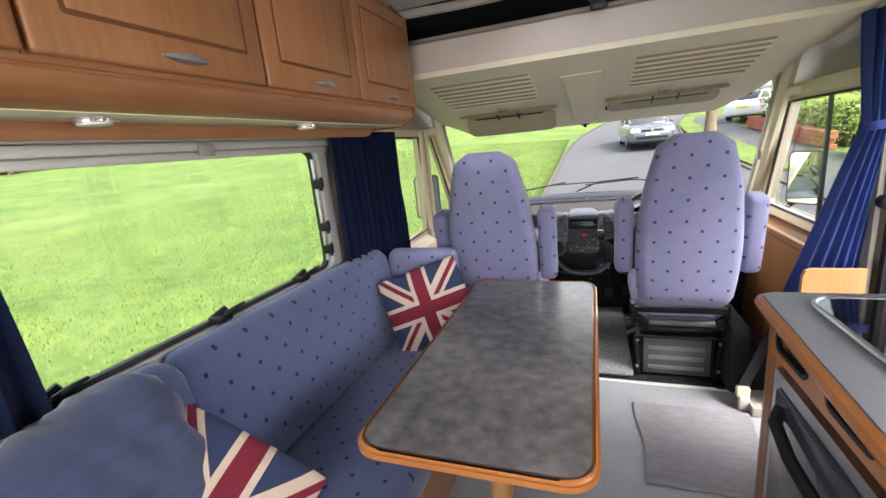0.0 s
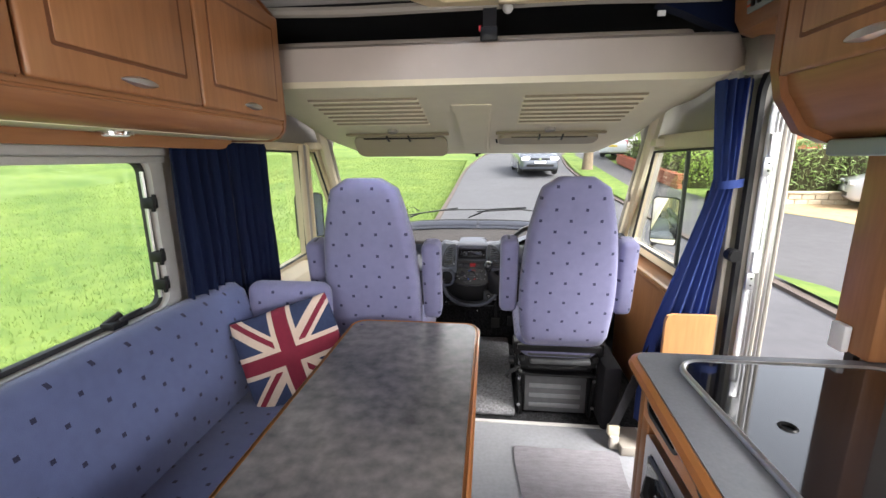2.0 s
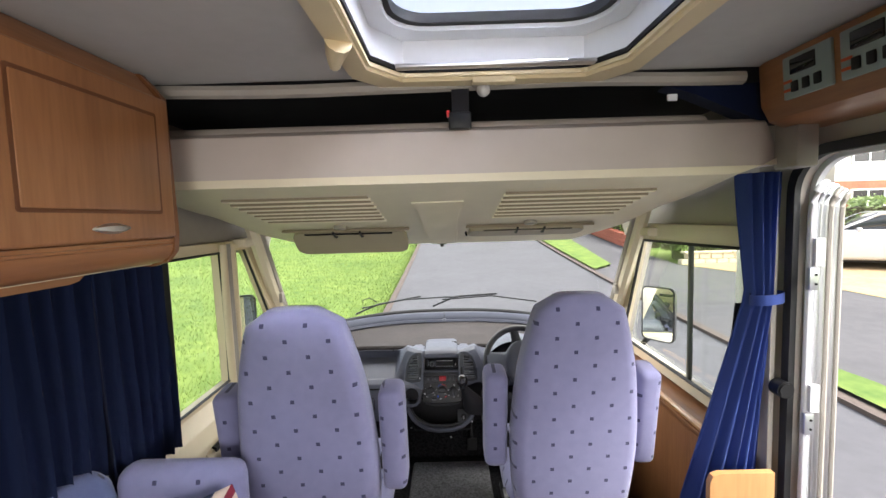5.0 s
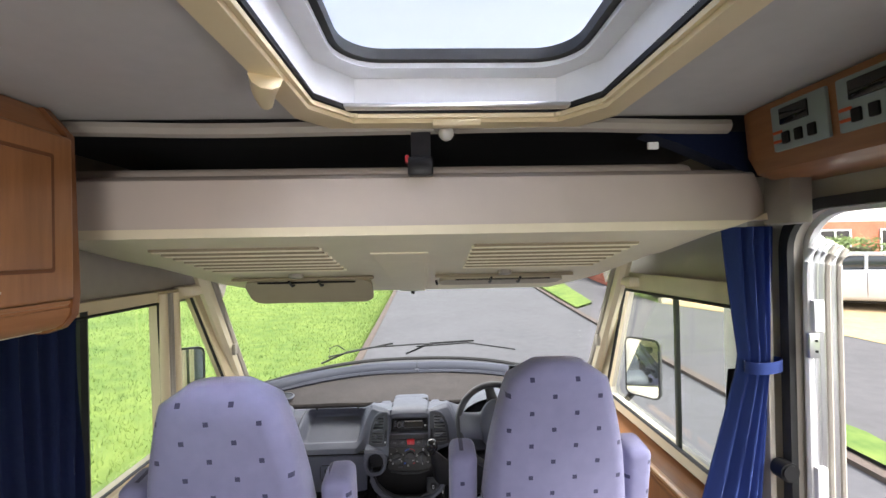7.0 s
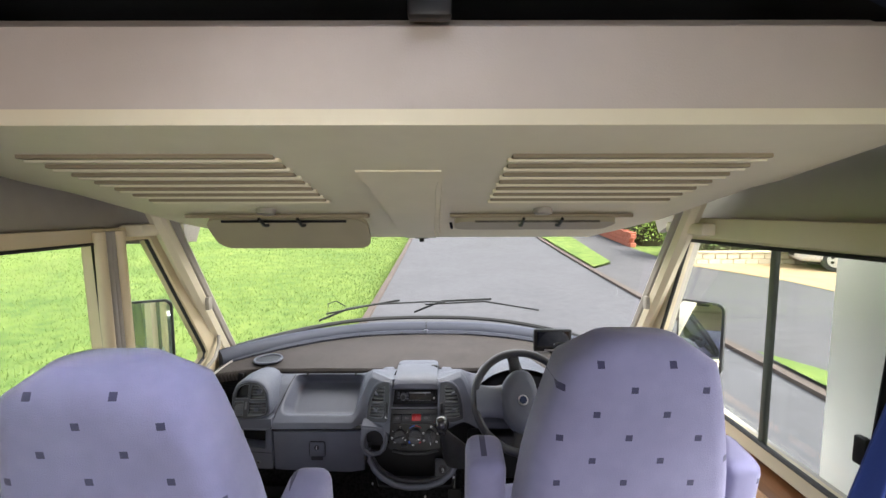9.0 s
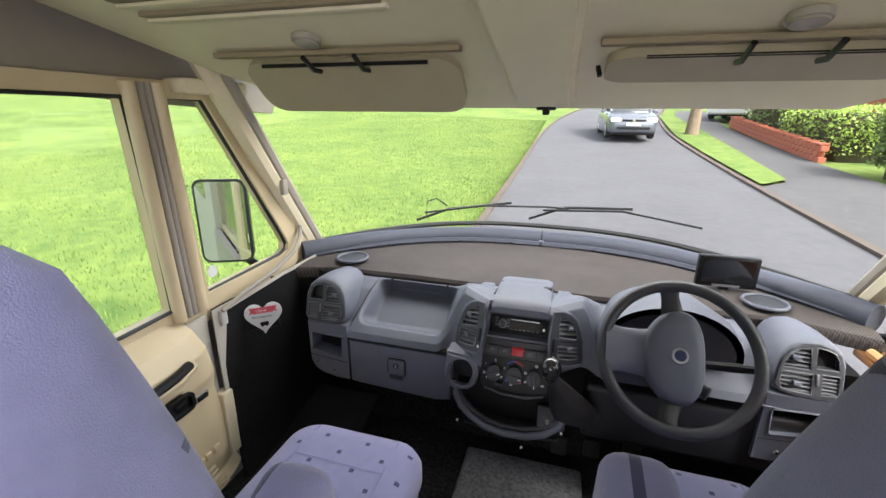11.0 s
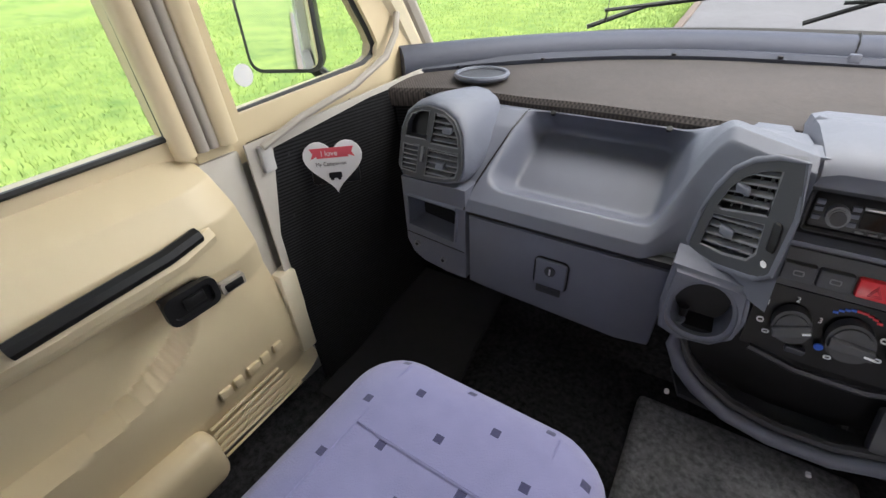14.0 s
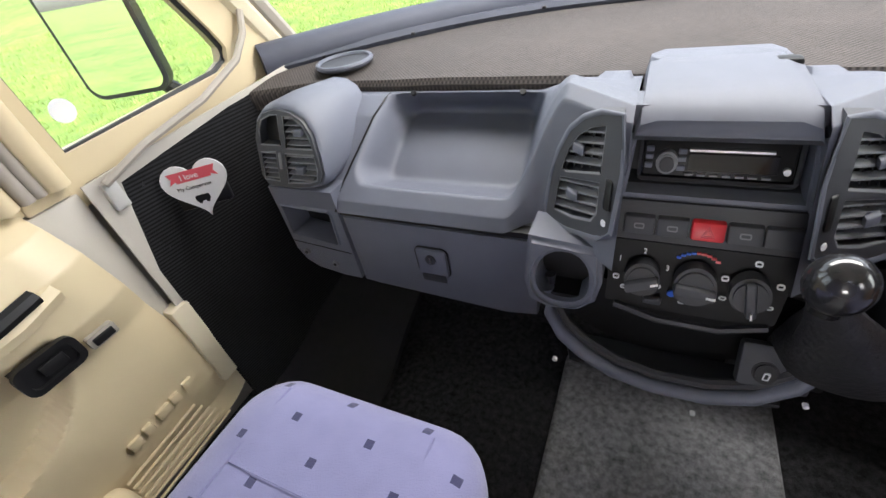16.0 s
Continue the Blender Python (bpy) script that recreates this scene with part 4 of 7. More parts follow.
def flag_cushion(m, size=0.40):
    """A square scatter cushion printed with a crossed flag."""
    c = thing("scatter_cushion", m.translation, "square cushion with a worn red, cream and navy flag print", "cushion", "flag cushions")
    h = size / 2

    def puff(u, v):
        a, b = min(1, abs(u) / h), min(1, abs(v) / h)
        return 0.062 * ((1 - a ** 2.5) * (1 - b ** 2.5)) ** 0.5 + 0.006

    def pinch(u, v):
        k = 1 - 0.07 * (abs(v) / h) ** 2 * (abs(u) / h) ** 0.5 + 0.05 * min(abs(u), abs(v)) / h
        return u * k, v * k

    n = 150
    kinds = {}
    for i in range(n):
        for j in range(n):
            u, v = (i + 0.5) / n * 2 - 1, (j + 0.5) / n * 2 - 1
            diag = min(abs(u - v), abs(u + v)) / 1.414
            if abs(u) < 0.15 or abs(v) < 0.15:
                k = "red"
            elif abs(u) < 0.245 or abs(v) < 0.245:
                k = "white"
            else:
                side = (abs(u) - abs(v)) * (1 if u * v > 0 else -1)
                k = "red" if diag < 0.085 and side > -0.02 else "white" if diag < 0.165 else "blue"
            kinds[i, j] = k
    mats = {"blue": M_FLAGB, "white": M_FLAGW, "red": M_FLAGR}
    left = dict(kinds)
    while left:
        first, k = next(iter(left.items()))
        del left[first]
        field, queue = [first], [first]
        while queue:
            i, j = queue.pop()
            for nb in ((i + 1, j), (i - 1, j), (i, j + 1), (i, j - 1)):
                if left.get(nb) == k:
                    del left[nb]
                    field.append(nb)
                    queue.append(nb)
        bm = bmesh.new()
        for i, j in field:
            q = []
            for a, b in ((i, j), (i + 1, j), (i + 1, j + 1), (i, j + 1)):
                u, v = (a / n * 2 - 1) * h, (b / n * 2 - 1) * h
                pu, pv = pinch(u, v)
                q.append(bm.verts.new((pu, pv, puff(u, v) + 0.004 * noise.noise((u * 14, v * 14, h * 9)))))
            bm.faces.new(q)
        bmesh.ops.remove_doubles(bm, verts=bm.verts, dist=1e-5)
        part({"blue": "blue_field", "white": "cream_band", "red": "red_stripe"}[k], turned(bm, m), mats[k], c, {"blue": "navy print", "white": "cream print", "red": "dark red print"}[k], 60)
    rows = [[(*pinch((a / 20 * 2 - 1) * h, (b / 20 * 2 - 1) * h), -puff((a / 20 * 2 - 1) * h, (b / 20 * 2 - 1) * h) + 0.012) for a in range(21)] for b in range(21)]
    part("backing", turned(strip(rows), m), M_FLAGB, c, "navy backing", 60)
    return c


def facing(at, normal, spin):
    return Matrix.Translation(at) @ Vector(normal).to_track_quat("Z", "Y").to_matrix().to_4x4() @ Matrix.Rotation(radians(spin), 4, "Z")


flag_cushion(facing((-0.70, 1.90, 0.612), (0.28, -0.9, 0.28), 16))
flag_cushion(facing((-0.80, 0.685, 0.555), (0.55, -0.62, 0.42), 46))


def table():
    t = thing("table", (-0.2, 1.5, 0), "dining table with slate-look top and orange wooden edge", "table")
    a = rounded(0.575, 1.27, 0.075, 6, -0.22, 1.487)
    top = rounded(0.535, 1.23, 0.06, 6, -0.22, 1.487)
    bm = sheet(a, [top], on_z(0.650), (0, 0, 0.034))
    bmesh.ops.bevel(bm, geom=[e for e in bm.edges if e.calc_face_angle(0) > 0.9], offset=0.010, segments=3, affect="EDGES")
    part("edge", bm, M_EDGE, t, "rounded orange wood edge")
    part("tabletop", sheet(top, [], on_z(0.650), (0, 0, 0.0335)), M_TABLE, t, "mottled slate-look laminate", 0)
    part("leg", tube([(-0.22, 1.2, 0.012), (-0.22, 1.2, 0.65)], 0.035, 16), M_PANELWOOD, t)
    part("foot", disc((-0.22, 1.2, 0.012), (0, 0, 1), 0.16, 0.02, 28, 0.005), M_ALU, t)
    part("screw", disc((-0.452, 2.052, 0.6838), (0, 0, 1), 0.006, 0.002, 10), M_CHROME, t)


table()

# ---- cab seats ----


def seat_back_rings(w_scale=1.0):
    """Rings of the backrest from the bottom to the rounded head."""
    out = []
    for k in range(19):
        f = k / 18
        z = 0.83 * f
        if f < 0.62:
            hw = 0.205 + 0.018 * math.sin(math.pi * f / 0.62)
        else:
            hw = 0.205 - 0.072 * ((f - 0.62) / 0.38) ** 1.3
        hd = 0.082 - 0.012 * f
        if f > 0.93:
            q = (f - 0.93) / 0.07
            hw -= 0.055 * q ** 2
            hd -= 0.025 * q ** 2
        if f < 0.05:
            hw -= 0.012
            hd -= 0.015
        yo = -0.15 * f
        ring = []
        for u, v in rounded(2 * hw, 2 * hd, min(0.045, hd * 0.9), 4):
            ring.append((u, v + yo, z))
        out.append(ring)
    return out


def cab_seat(at, driver):
    s = thing("captain_chair", (at[0], at[1] + 0.3, 0), "lavender cloth cab seat with dark dots and two armrests", "chair", "cab chairs")
    m = Matrix.Translation((at[0], at[1], 0.485))
    part("backrest", turned(loft(seat_back_rings()), m), M_SEATBACK, s, "", 70)
    for sx in (-1, 1):
        x = at[0] + sx * 0.275
        arm = part("armrest", turned(box(-0.043, 0.043, -0.06, 0.06, -0.19, 0.19, 0.028, 4), Matrix.Translation((x, at[1] - 0.015, 0.835)) @ Matrix.Rotation(radians(9), 4, "X")), M_SEATBACK, s, "", 60)
        part("pivot", tube([(x - sx * 0.055, at[1] + 0.02, 0.72), (x - sx * 0.03, at[1] + 0.02, 0.72)], 0.03, 12), M_BLACK, arm, "black pivot cover")
    # seat cushion with side rolls
    c0, c1 = at[1] + 0.03, at[1] + 0.66
    yc, ln = (c0 + c1) / 2, c1 - c0
    rings = []
    for inset, z in ((0.02, 0.355), (0.0, 0.39), (0.0, 0.44), (0.012, 0.468), (0.035, 0.486), (0.075, 0.494), (0.12, 0.492)):
        ring = []
        for u, v in rounded(0.44 - 2 * inset, ln - 2 * inset, 0.085 - 0.4 * inset, 6):
            taper = 1 - 0.10 * max(0.0, (v / ln + 0.5) - 0.55)
            roll = -0.012 * max(0.0, (v / ln + 0.5 - 0.6) / 0.4) ** 2
            ring.append((at[0] + u * taper, yc + v, z + roll))
        rings.append(ring)
    part("seat", loft(rings), M_SEATTOP, s, "", 80)
    for sx in (-1, 1):
        part("seam", tube([(at[0] + sx * (0.145 - 0.015 * k / 9), c0 + 0.06 + (ln - 0.10) * k / 9, 0.4935 - 0.014 * max(0.0, (k / 9 - 0.6) / 0.4) ** 2) for k in range(10)], 0.0022, 5), M_SEATPLAIN, s)
    for yy in (c1 - 0.17, c1 - 0.36):
        part("seam", tube([(at[0] - 0.135 + 0.027 * k, yy, 0.4928) for k in range(11)], 0.0008, 5), M_SEATPLAIN, s)
    part("seat_pan", box(at[0] - 0.2, at[0] + 0.2, c0 + 0.02, c1 - 0.06, 0.30, 0.362, 0.01), M_BLACK, s, "black seat pan")
    # mechanism
    b = at[1] + 0.1
    part("swivel_plate", box(at[0] - 0.19, at[0] + 0.19, b, b + 0.36, 0.255, 0.275, 0.004), M_BLACK, s)
    part("storage_pad", box(at[0] - 0.15, at[0] + 0.16, b - 0.03, b + 0.3, 0.278, 0.302, 0.008), M_RUBBER, s, "folded dark cover")
    for k, sx in enumerate((-1, 1)):
        part("slide_rail", box(at[0] + sx * 0.19 - 0.016, at[0] + sx * 0.19 + 0.016, b - 0.06, b + 0.42, 0.335, 0.37, 0.005), M_BLACK, s)
        part("adjuster", box(at[0] + sx * 0.215 - 0.02, at[0] + sx * 0.215 + 0.02, b - 0.05, b + 0.05, 0.37, 0.44, 0.008), M_BLACK, s)
    part("lever", tube([(at[0] - 0.2, b - 0.05, 0.30), (at[0] - 0.26, b - 0.09, 0.28), (at[0] - 0.275, b - 0.10, 0.26)], 0.011, 7), M_BLACK, s, "black lever")
    part("knob", disc((at[0] - 0.245, b - 0.05, 0.335), (1, 0, 0), 0.022, 0.03, 16, 0.004), M_BLACK, s)
    part("pedestal", box(at[0] - 0.19, at[0] + 0.19, b + 0.0, b + 0.34, 0.0, 0.254, 0.012), M_BLACK, s, "black steel pedestal")
    part("cross_rail", box(at[0] - 0.215, at[0] + 0.215, b - 0.075, b - 0.04, 0.40, 0.435, 0.006), M_BLACK, s)
    for k, (z0, z1, y0) in enumerate(((0.372, 0.397, -0.07), (0.332, 0.362, -0.085))):
        part("folded_cover", box(at[0] - 0.16 + 0.01 * k, at[0] + 0.165, b + y0, b + 0.05, z0, z1, 0.011, 3), M_PEDESTAL, s, "folded grey cover")
    part("pedestal_top", box(at[0] - 0.21, at[0] + 0.20, b - 0.05, b + 0.36, 0.245, 0.258, 0.004), M_BLACK, s)
    part("pedestal_face", box(at[0] - 0.165, at[0] + 0.165, b - 0.012, b + 0.0, 0.012, 0.225, 0.004), M_PEDESTAL, s, "grey pressed-steel face")
    # paler strips paint the light that the pedestal slots catch
    for k in range(3):
        part("pedestal_slot", box(at[0] - 0.14, at[0] + 0.135, b - 0.016, b - 0.010, 0.04 + 0.058 * k, 0.066 + 0.058 * k, 0.003), M_SLOTLIT, s)
    for sx in (-1, 1):
        part("side_frame", loft([[(at[0] + sx * x, y, z) for y in (b - 0.03, b + 0.0)] + [(at[0] + sx * (x + 0.014), y, z) for y in (b + 0.0, b - 0.03)] for x, z in ((0.178, 0.0), (0.186, 0.15), (0.205, 0.25), (0.21, 0.40))]), M_BLACK, s)
        for z in (0.06, 0.22, 0.31):
            part("bolt", disc((at[0] + sx * 0.198, b - 0.034, z), (0, -1, 0), 0.009, 0.008, 10), M_SLAT, s)
    part("wire_loop", tube([(at[0] - 0.12, b - 0.06, 0.325), (at[0] - 0.05, b - 0.075, 0.31), (at[0] + 0.06, b - 0.075, 0.312), (at[0] + 0.13, b - 0.06, 0.325)], 0.006, 6), M_BLACK, s)
    part("rod", tube([(at[0] - 0.18, b - 0.035, 0.345), (at[0] + 0.2, b - 0.035, 0.345)], 0.010, 7), M_BLACK, s)
    return s


M_PEDESTAL = material("worn_grey_steel", (0.075, 0.078, 0.084), rough=0.5, vary=0.2, scale=30, bump=0.1)
M_SLOTLIT = material("lit_slot_grey", (0.15, 0.155, 0.165), rough=0.5, vary=0.15, scale=30, bump=0.1)
M_SEATPLAIN = material("lavender_piping", (0.2, 0.2, 0.34), rough=0.95, vary=0.08, bump=0.2)
seat_r = cab_seat((0.475, 2.42), True)
seat_l = cab_seat((-0.44, 2.295), False)

# ---- dashboard ----
dash = thing("dashboard", (0, 3.4, 0.4), "grey moulded dashboard with mesh-covered top and padded roll", "dashboard")


def roll_y(x):
    return 4.12 - 0.56 * abs(x / 1.02) ** 2.5


def dash_top():
    rows = []
    for k in range(13):
        f = k / 12
        row = []
        for x in np.linspace(-1.0, 1.04, 41):
            front = 3.50 - 0.07 * max(0.0, (abs(x) - 0.7) / 0.3) ** 2
            back = roll_y(x)
            y = front + (back - front) * f
            z = 0.772 + 0.012 * math.sin(math.pi * f) + 0.003 * noise.noise((x * 5, y * 7, 0))
            row.append((x, y, z))
        rows.append(row)
    lip = [[(x, y - 0.008, z - 0.012) for x, y, z in rows[0]], [(x, y - 0.004, z - 0.045) for x, y, z in rows[0]]]
    part("mesh_cover", strip(lip[::-1] + rows), M_MESH, dash, "brown woven mesh cover")
    part("padded_roll", tube([(x, roll_y(x), 0.792 + 0.01 * abs(x)) for x in np.linspace(-1.03, 1.06, 60)], 0.048, 12), M_ROLL, dash, "padded grey roll under the windscreen", 80)
    part("roll_ledge", tube([(x, roll_y(x) - 0.055, 0.783 + 0.01 * abs(x)) for x in np.linspace(-0.98, 1.0, 60)], 0.016, 6), M_ROLL, dash)
    part("roll_joint", tube([(0.0, roll_y(0) - 0.05, 0.79), (0, roll_y(0) - 0.035, 0.826), (0, roll_y(0), 0.842), (0, roll_y(0) + 0.03, 0.83)], 0.003, 5), M_BLACK, dash)
    part("joint_clip", box(-0.012, 0.012, roll_y(0) - 0.07, roll_y(0) - 0.05, 0.783, 0.805, 0.003), M_DASH, dash)
    for x in (-0.9, -0.72, -0.4, -0.15, 0.25, 0.5, 0.8):
        part("stud", disc((x, roll_y(x) - 0.072, 0.79), (0, 0, 1), 0.006, 0.006, 10), M_BLACK, dash)
    for x in (-0.55, -0.3, 0.05, 0.4):
        part("stud", disc((x, 3.488, 0.745), (0, -1, 0), 0.005, 0.008, 10), M_BLACK, dash)
    for s in (-1, 1):
        sp = part("speaker", disc((s * 0.79, 3.575, 0.788), (0, 0, 1), 0.068, 0.008, 32, 0.003), M_DASHD, dash, "round grey speaker cover")
        ring = [(s * 0.79 + 0.066 * math.cos(a), 3.575 + 0.066 * math.sin(a), 0.793) for a in np.linspace(0, 2 * math.pi, 33)[:-1]]
        part("rim", tube(ring, 0.006, 6, closed=True), M_DASH, sp)
    # mesh hanging down at the left end
    rows = [[(-0.99 + 0.13 * f, 3.44 + 0.03 * math.sin(3 * f), 0.765 - 0.19 * g) for f in np.linspace(0, 1, 8)] for g in np.linspace(0, 1, 5)]
    part("mesh_apron", thicken(strip(rows), (0, 0.01, 0)), M_MESHB, dash, "black mesh apron")
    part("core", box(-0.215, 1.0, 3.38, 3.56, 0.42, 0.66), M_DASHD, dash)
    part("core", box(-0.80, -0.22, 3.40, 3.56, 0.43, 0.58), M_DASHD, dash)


dash_top()


def inside(u, v, a, b, c, d, r):
    """How deep a point lies within a rounded rectangle, from 0 at its rim."""
    dx, dy = min(u - a, b - u), min(v - c, d - v)
    if dx < 0 or dy < 0:
        return 0.0
    if dx < r and dy < r:
        return max(0.0, r - math.hypot(r - dx, r - dy))
    return min(dx, dy)


FASCIA = [(3.50, 0.748), (3.46, 0.754), (3.40, 0.732), (3.33, 0.688), (3.27, 0.650), (3.235, 0.628), (3.222, 0.608)]
MID = -0.018


VENT_SHAPE = [(-0.130, 0.803), (-0.160, 0.797), (-0.185, 0.783), (-0.205, 0.762), (-0.220, 0.730), (-0.229, 0.69), (-0.233, 0.645), (-0.229, 0.633), (-0.19, 0.637), (-0.145, 0.652), (-0.127, 0.668), (-0.122, 0.74)]


def in_ring(u, v, ring):
    hit = False
    for (a, b), (c, d) in zip(ring, ring[1:] + ring[:1]):
        if (b > v) != (d > v) and u < a + (v - b) * (c - a) / (d - b):
            hit = not hit
    return hit


def plate_y(x, z):
    """The face of the middle vents, turned outwards on the passenger's half."""
    return 3.201 + 0.55 * (z - 0.669) - 0.9 * (x + 0.149)


def along(prof, f):
    g = f * (len(prof) - 1)
    k = min(int(g), len(prof) - 2)
    a, b = prof[k], prof[k + 1]
    return a[0] + (b[0] - a[0]) * (g - k), a[1] + (b[1] - a[1]) * (g - k)


def smooth_step(f):
    f = max(0.0, min(1.0, f))
    return f * f * (3 - 2 * f)


def fascia_at(x, f, tray):
    """A place on the passenger's half of the fascia; f runs from the top edge to the lid gap."""
    y, z = along(FASCIA, f)
    w = smooth_step((x + 0.30) / 0.085)
    if w > 0:
        at = lambda q: plate_y(x, q) + 0.007
        shoulder = [(3.52, 0.762), (3.43, 0.788), (at(0.81) + 0.065, 0.802), (at(0.81) + 0.018, 0.806), (at(0.79), 0.793), (at(0.70), 0.70), (at(0.622), 0.622)]
        yc, zc = along(shoulder, f)
        y, z = y + (yc - y) * w, z + (zc - z) * w
        if in_ring(-0.178 + (x + 0.178) / 0.86, 0.715 + (z - 0.715) / 0.86, VENT_SHAPE):
            y += 0.032
    if tray:
        q = inside((x + 0.642) / 0.388, f, 0.08 - 0.08 * f, 0.965 + 0.03 * f, 0.10, 0.70, 0.16)
        s = smooth_step(q / 0.11)
        lip = smooth_step(q / 0.02) * (1 - smooth_step(q / 0.05))
        y, z = y + 0.062 * s, z - 0.052 * s + 0.003 * lip
    return x, y, z


def fascia(x0, x1, tray):
    return strip([[fascia_at(x0 + (x1 - x0) * i / 130, j / 72, tray) for i in range(131)] for j in range(73)])


def mirrored(bm, axis):
    for v in bm.verts:
        v.co.x = 2 * axis - v.co.x
    return bm


part("tray_panel", fascia(-0.80, -0.118, True), M_DASH, dash, "grey panel with a moulded tray", 70)
seam = [Vector(fascia_at(-0.612 - 0.03 * smooth_step(k / 9), 0.12 + 0.88 * k / 12, False)) + Vector((0, -0.0005, 0.0005)) for k in range(13)]
part("panel_joint", tube(seam, 0.0022, 5), M_BLACK, dash)
loft_rings = []
for y, k in ((3.30, 0.012), (3.236, 0.004), (3.226, 0.006), (3.222, 0.014)):
    loft_rings.append([(px, y, pz) for px, pz in ((-0.636 + k, 0.418 + k), (-0.60 + k, 0.414 + k), (-0.30, 0.402 + k), (-0.236 - k, 0.412 + k), (-0.232 - k, 0.60 - k), (-0.638 + k, 0.60 - k))])
part("glove_lid", loft(loft_rings), M_DASH, dash, "glove box lid", 40)
part("lid_gap", box(-0.64, -0.23, 3.228, 3.25, 0.598, 0.609), M_BLACK, dash)
lt = part("latch_plate", box(-0.474, -0.41, 3.214, 3.224, 0.485, 0.55, 0.008), M_DASH, dash, "square glove box latch")
part("latch_edge", tube([(u, 3.2205, v) for u, v in rounded(0.068, 0.069, 0.012, 4, -0.442, 0.5175)], 0.002, 5, closed=True), M_BLACK, lt)
part("latch_key", disc((-0.442, 3.213, 0.528), (0, -1, 0), 0.011, 0.004, 18), M_DASHD, lt)
part("latch_slot", box(-0.4435, -0.4405, 3.2100, 3.2112, 0.521, 0.535), M_ALU, lt)
part("latch_grip", box(-0.468, -0.416, 3.2125, 3.2165, 0.470, 0.488, 0.003), M_DASHD, lt)
for x in (-0.556, -0.321):
    part("screw", disc(fascia_at(x, 0.12, False), (0, -0.5, 0.8), 0.006, 0.006, 10), M_BLACK, dash)




def louvre(parent, ring, slope, count, fins, place):
    """Slats and fins clipped to an opening; place() moves a mesh into position."""
    zs, xs = [q[1] for q in ring], [q[0] for q in ring]
    part("vent_back", place(sheet(ring, [], on_y(0.026), (0, 0.004, 0))), M_BLACK, parent)
    part("rim", place(tube([(u, -0.001, v) for u, v in ring], 0.0022, 5, closed=True)), M_SLAT, parent)
    for k in range(count):
        z0 = min(zs) + (max(zs) - min(zs)) * (k + 0.5) / count
        run = [u for u in np.linspace(min(xs), max(xs), 60) if in_ring(u, z0 + slope * (u - sum(xs) / len(xs)), ring)]
        if len(run) < 4:
            continue
        ends = [(u, z0 + slope * (u - sum(xs) / len(xs))) for u in (run[0], run[-1])]
        part("slat", place(loft([[(u, 0.001, v - 0.0011), (u, 0.014, v + 0.001), (u, 0.014, v + 0.003), (u, 0.001, v + 0.0011)] for u, v in ends])), M_SLAT, parent)
    for k in range(fins):
        u = min(xs) + (max(xs) - min(xs)) * (k + 0.5) / fins
        run = [v for v in np.linspace(min(zs), max(zs), 60) if in_ring(u, v, ring)]
        if len(run) > 4:
            part("fin", place(box(u - 0.0012, u + 0.0012, 0.012, 0.025, run[0], run[-1])), M_DASHD, parent)


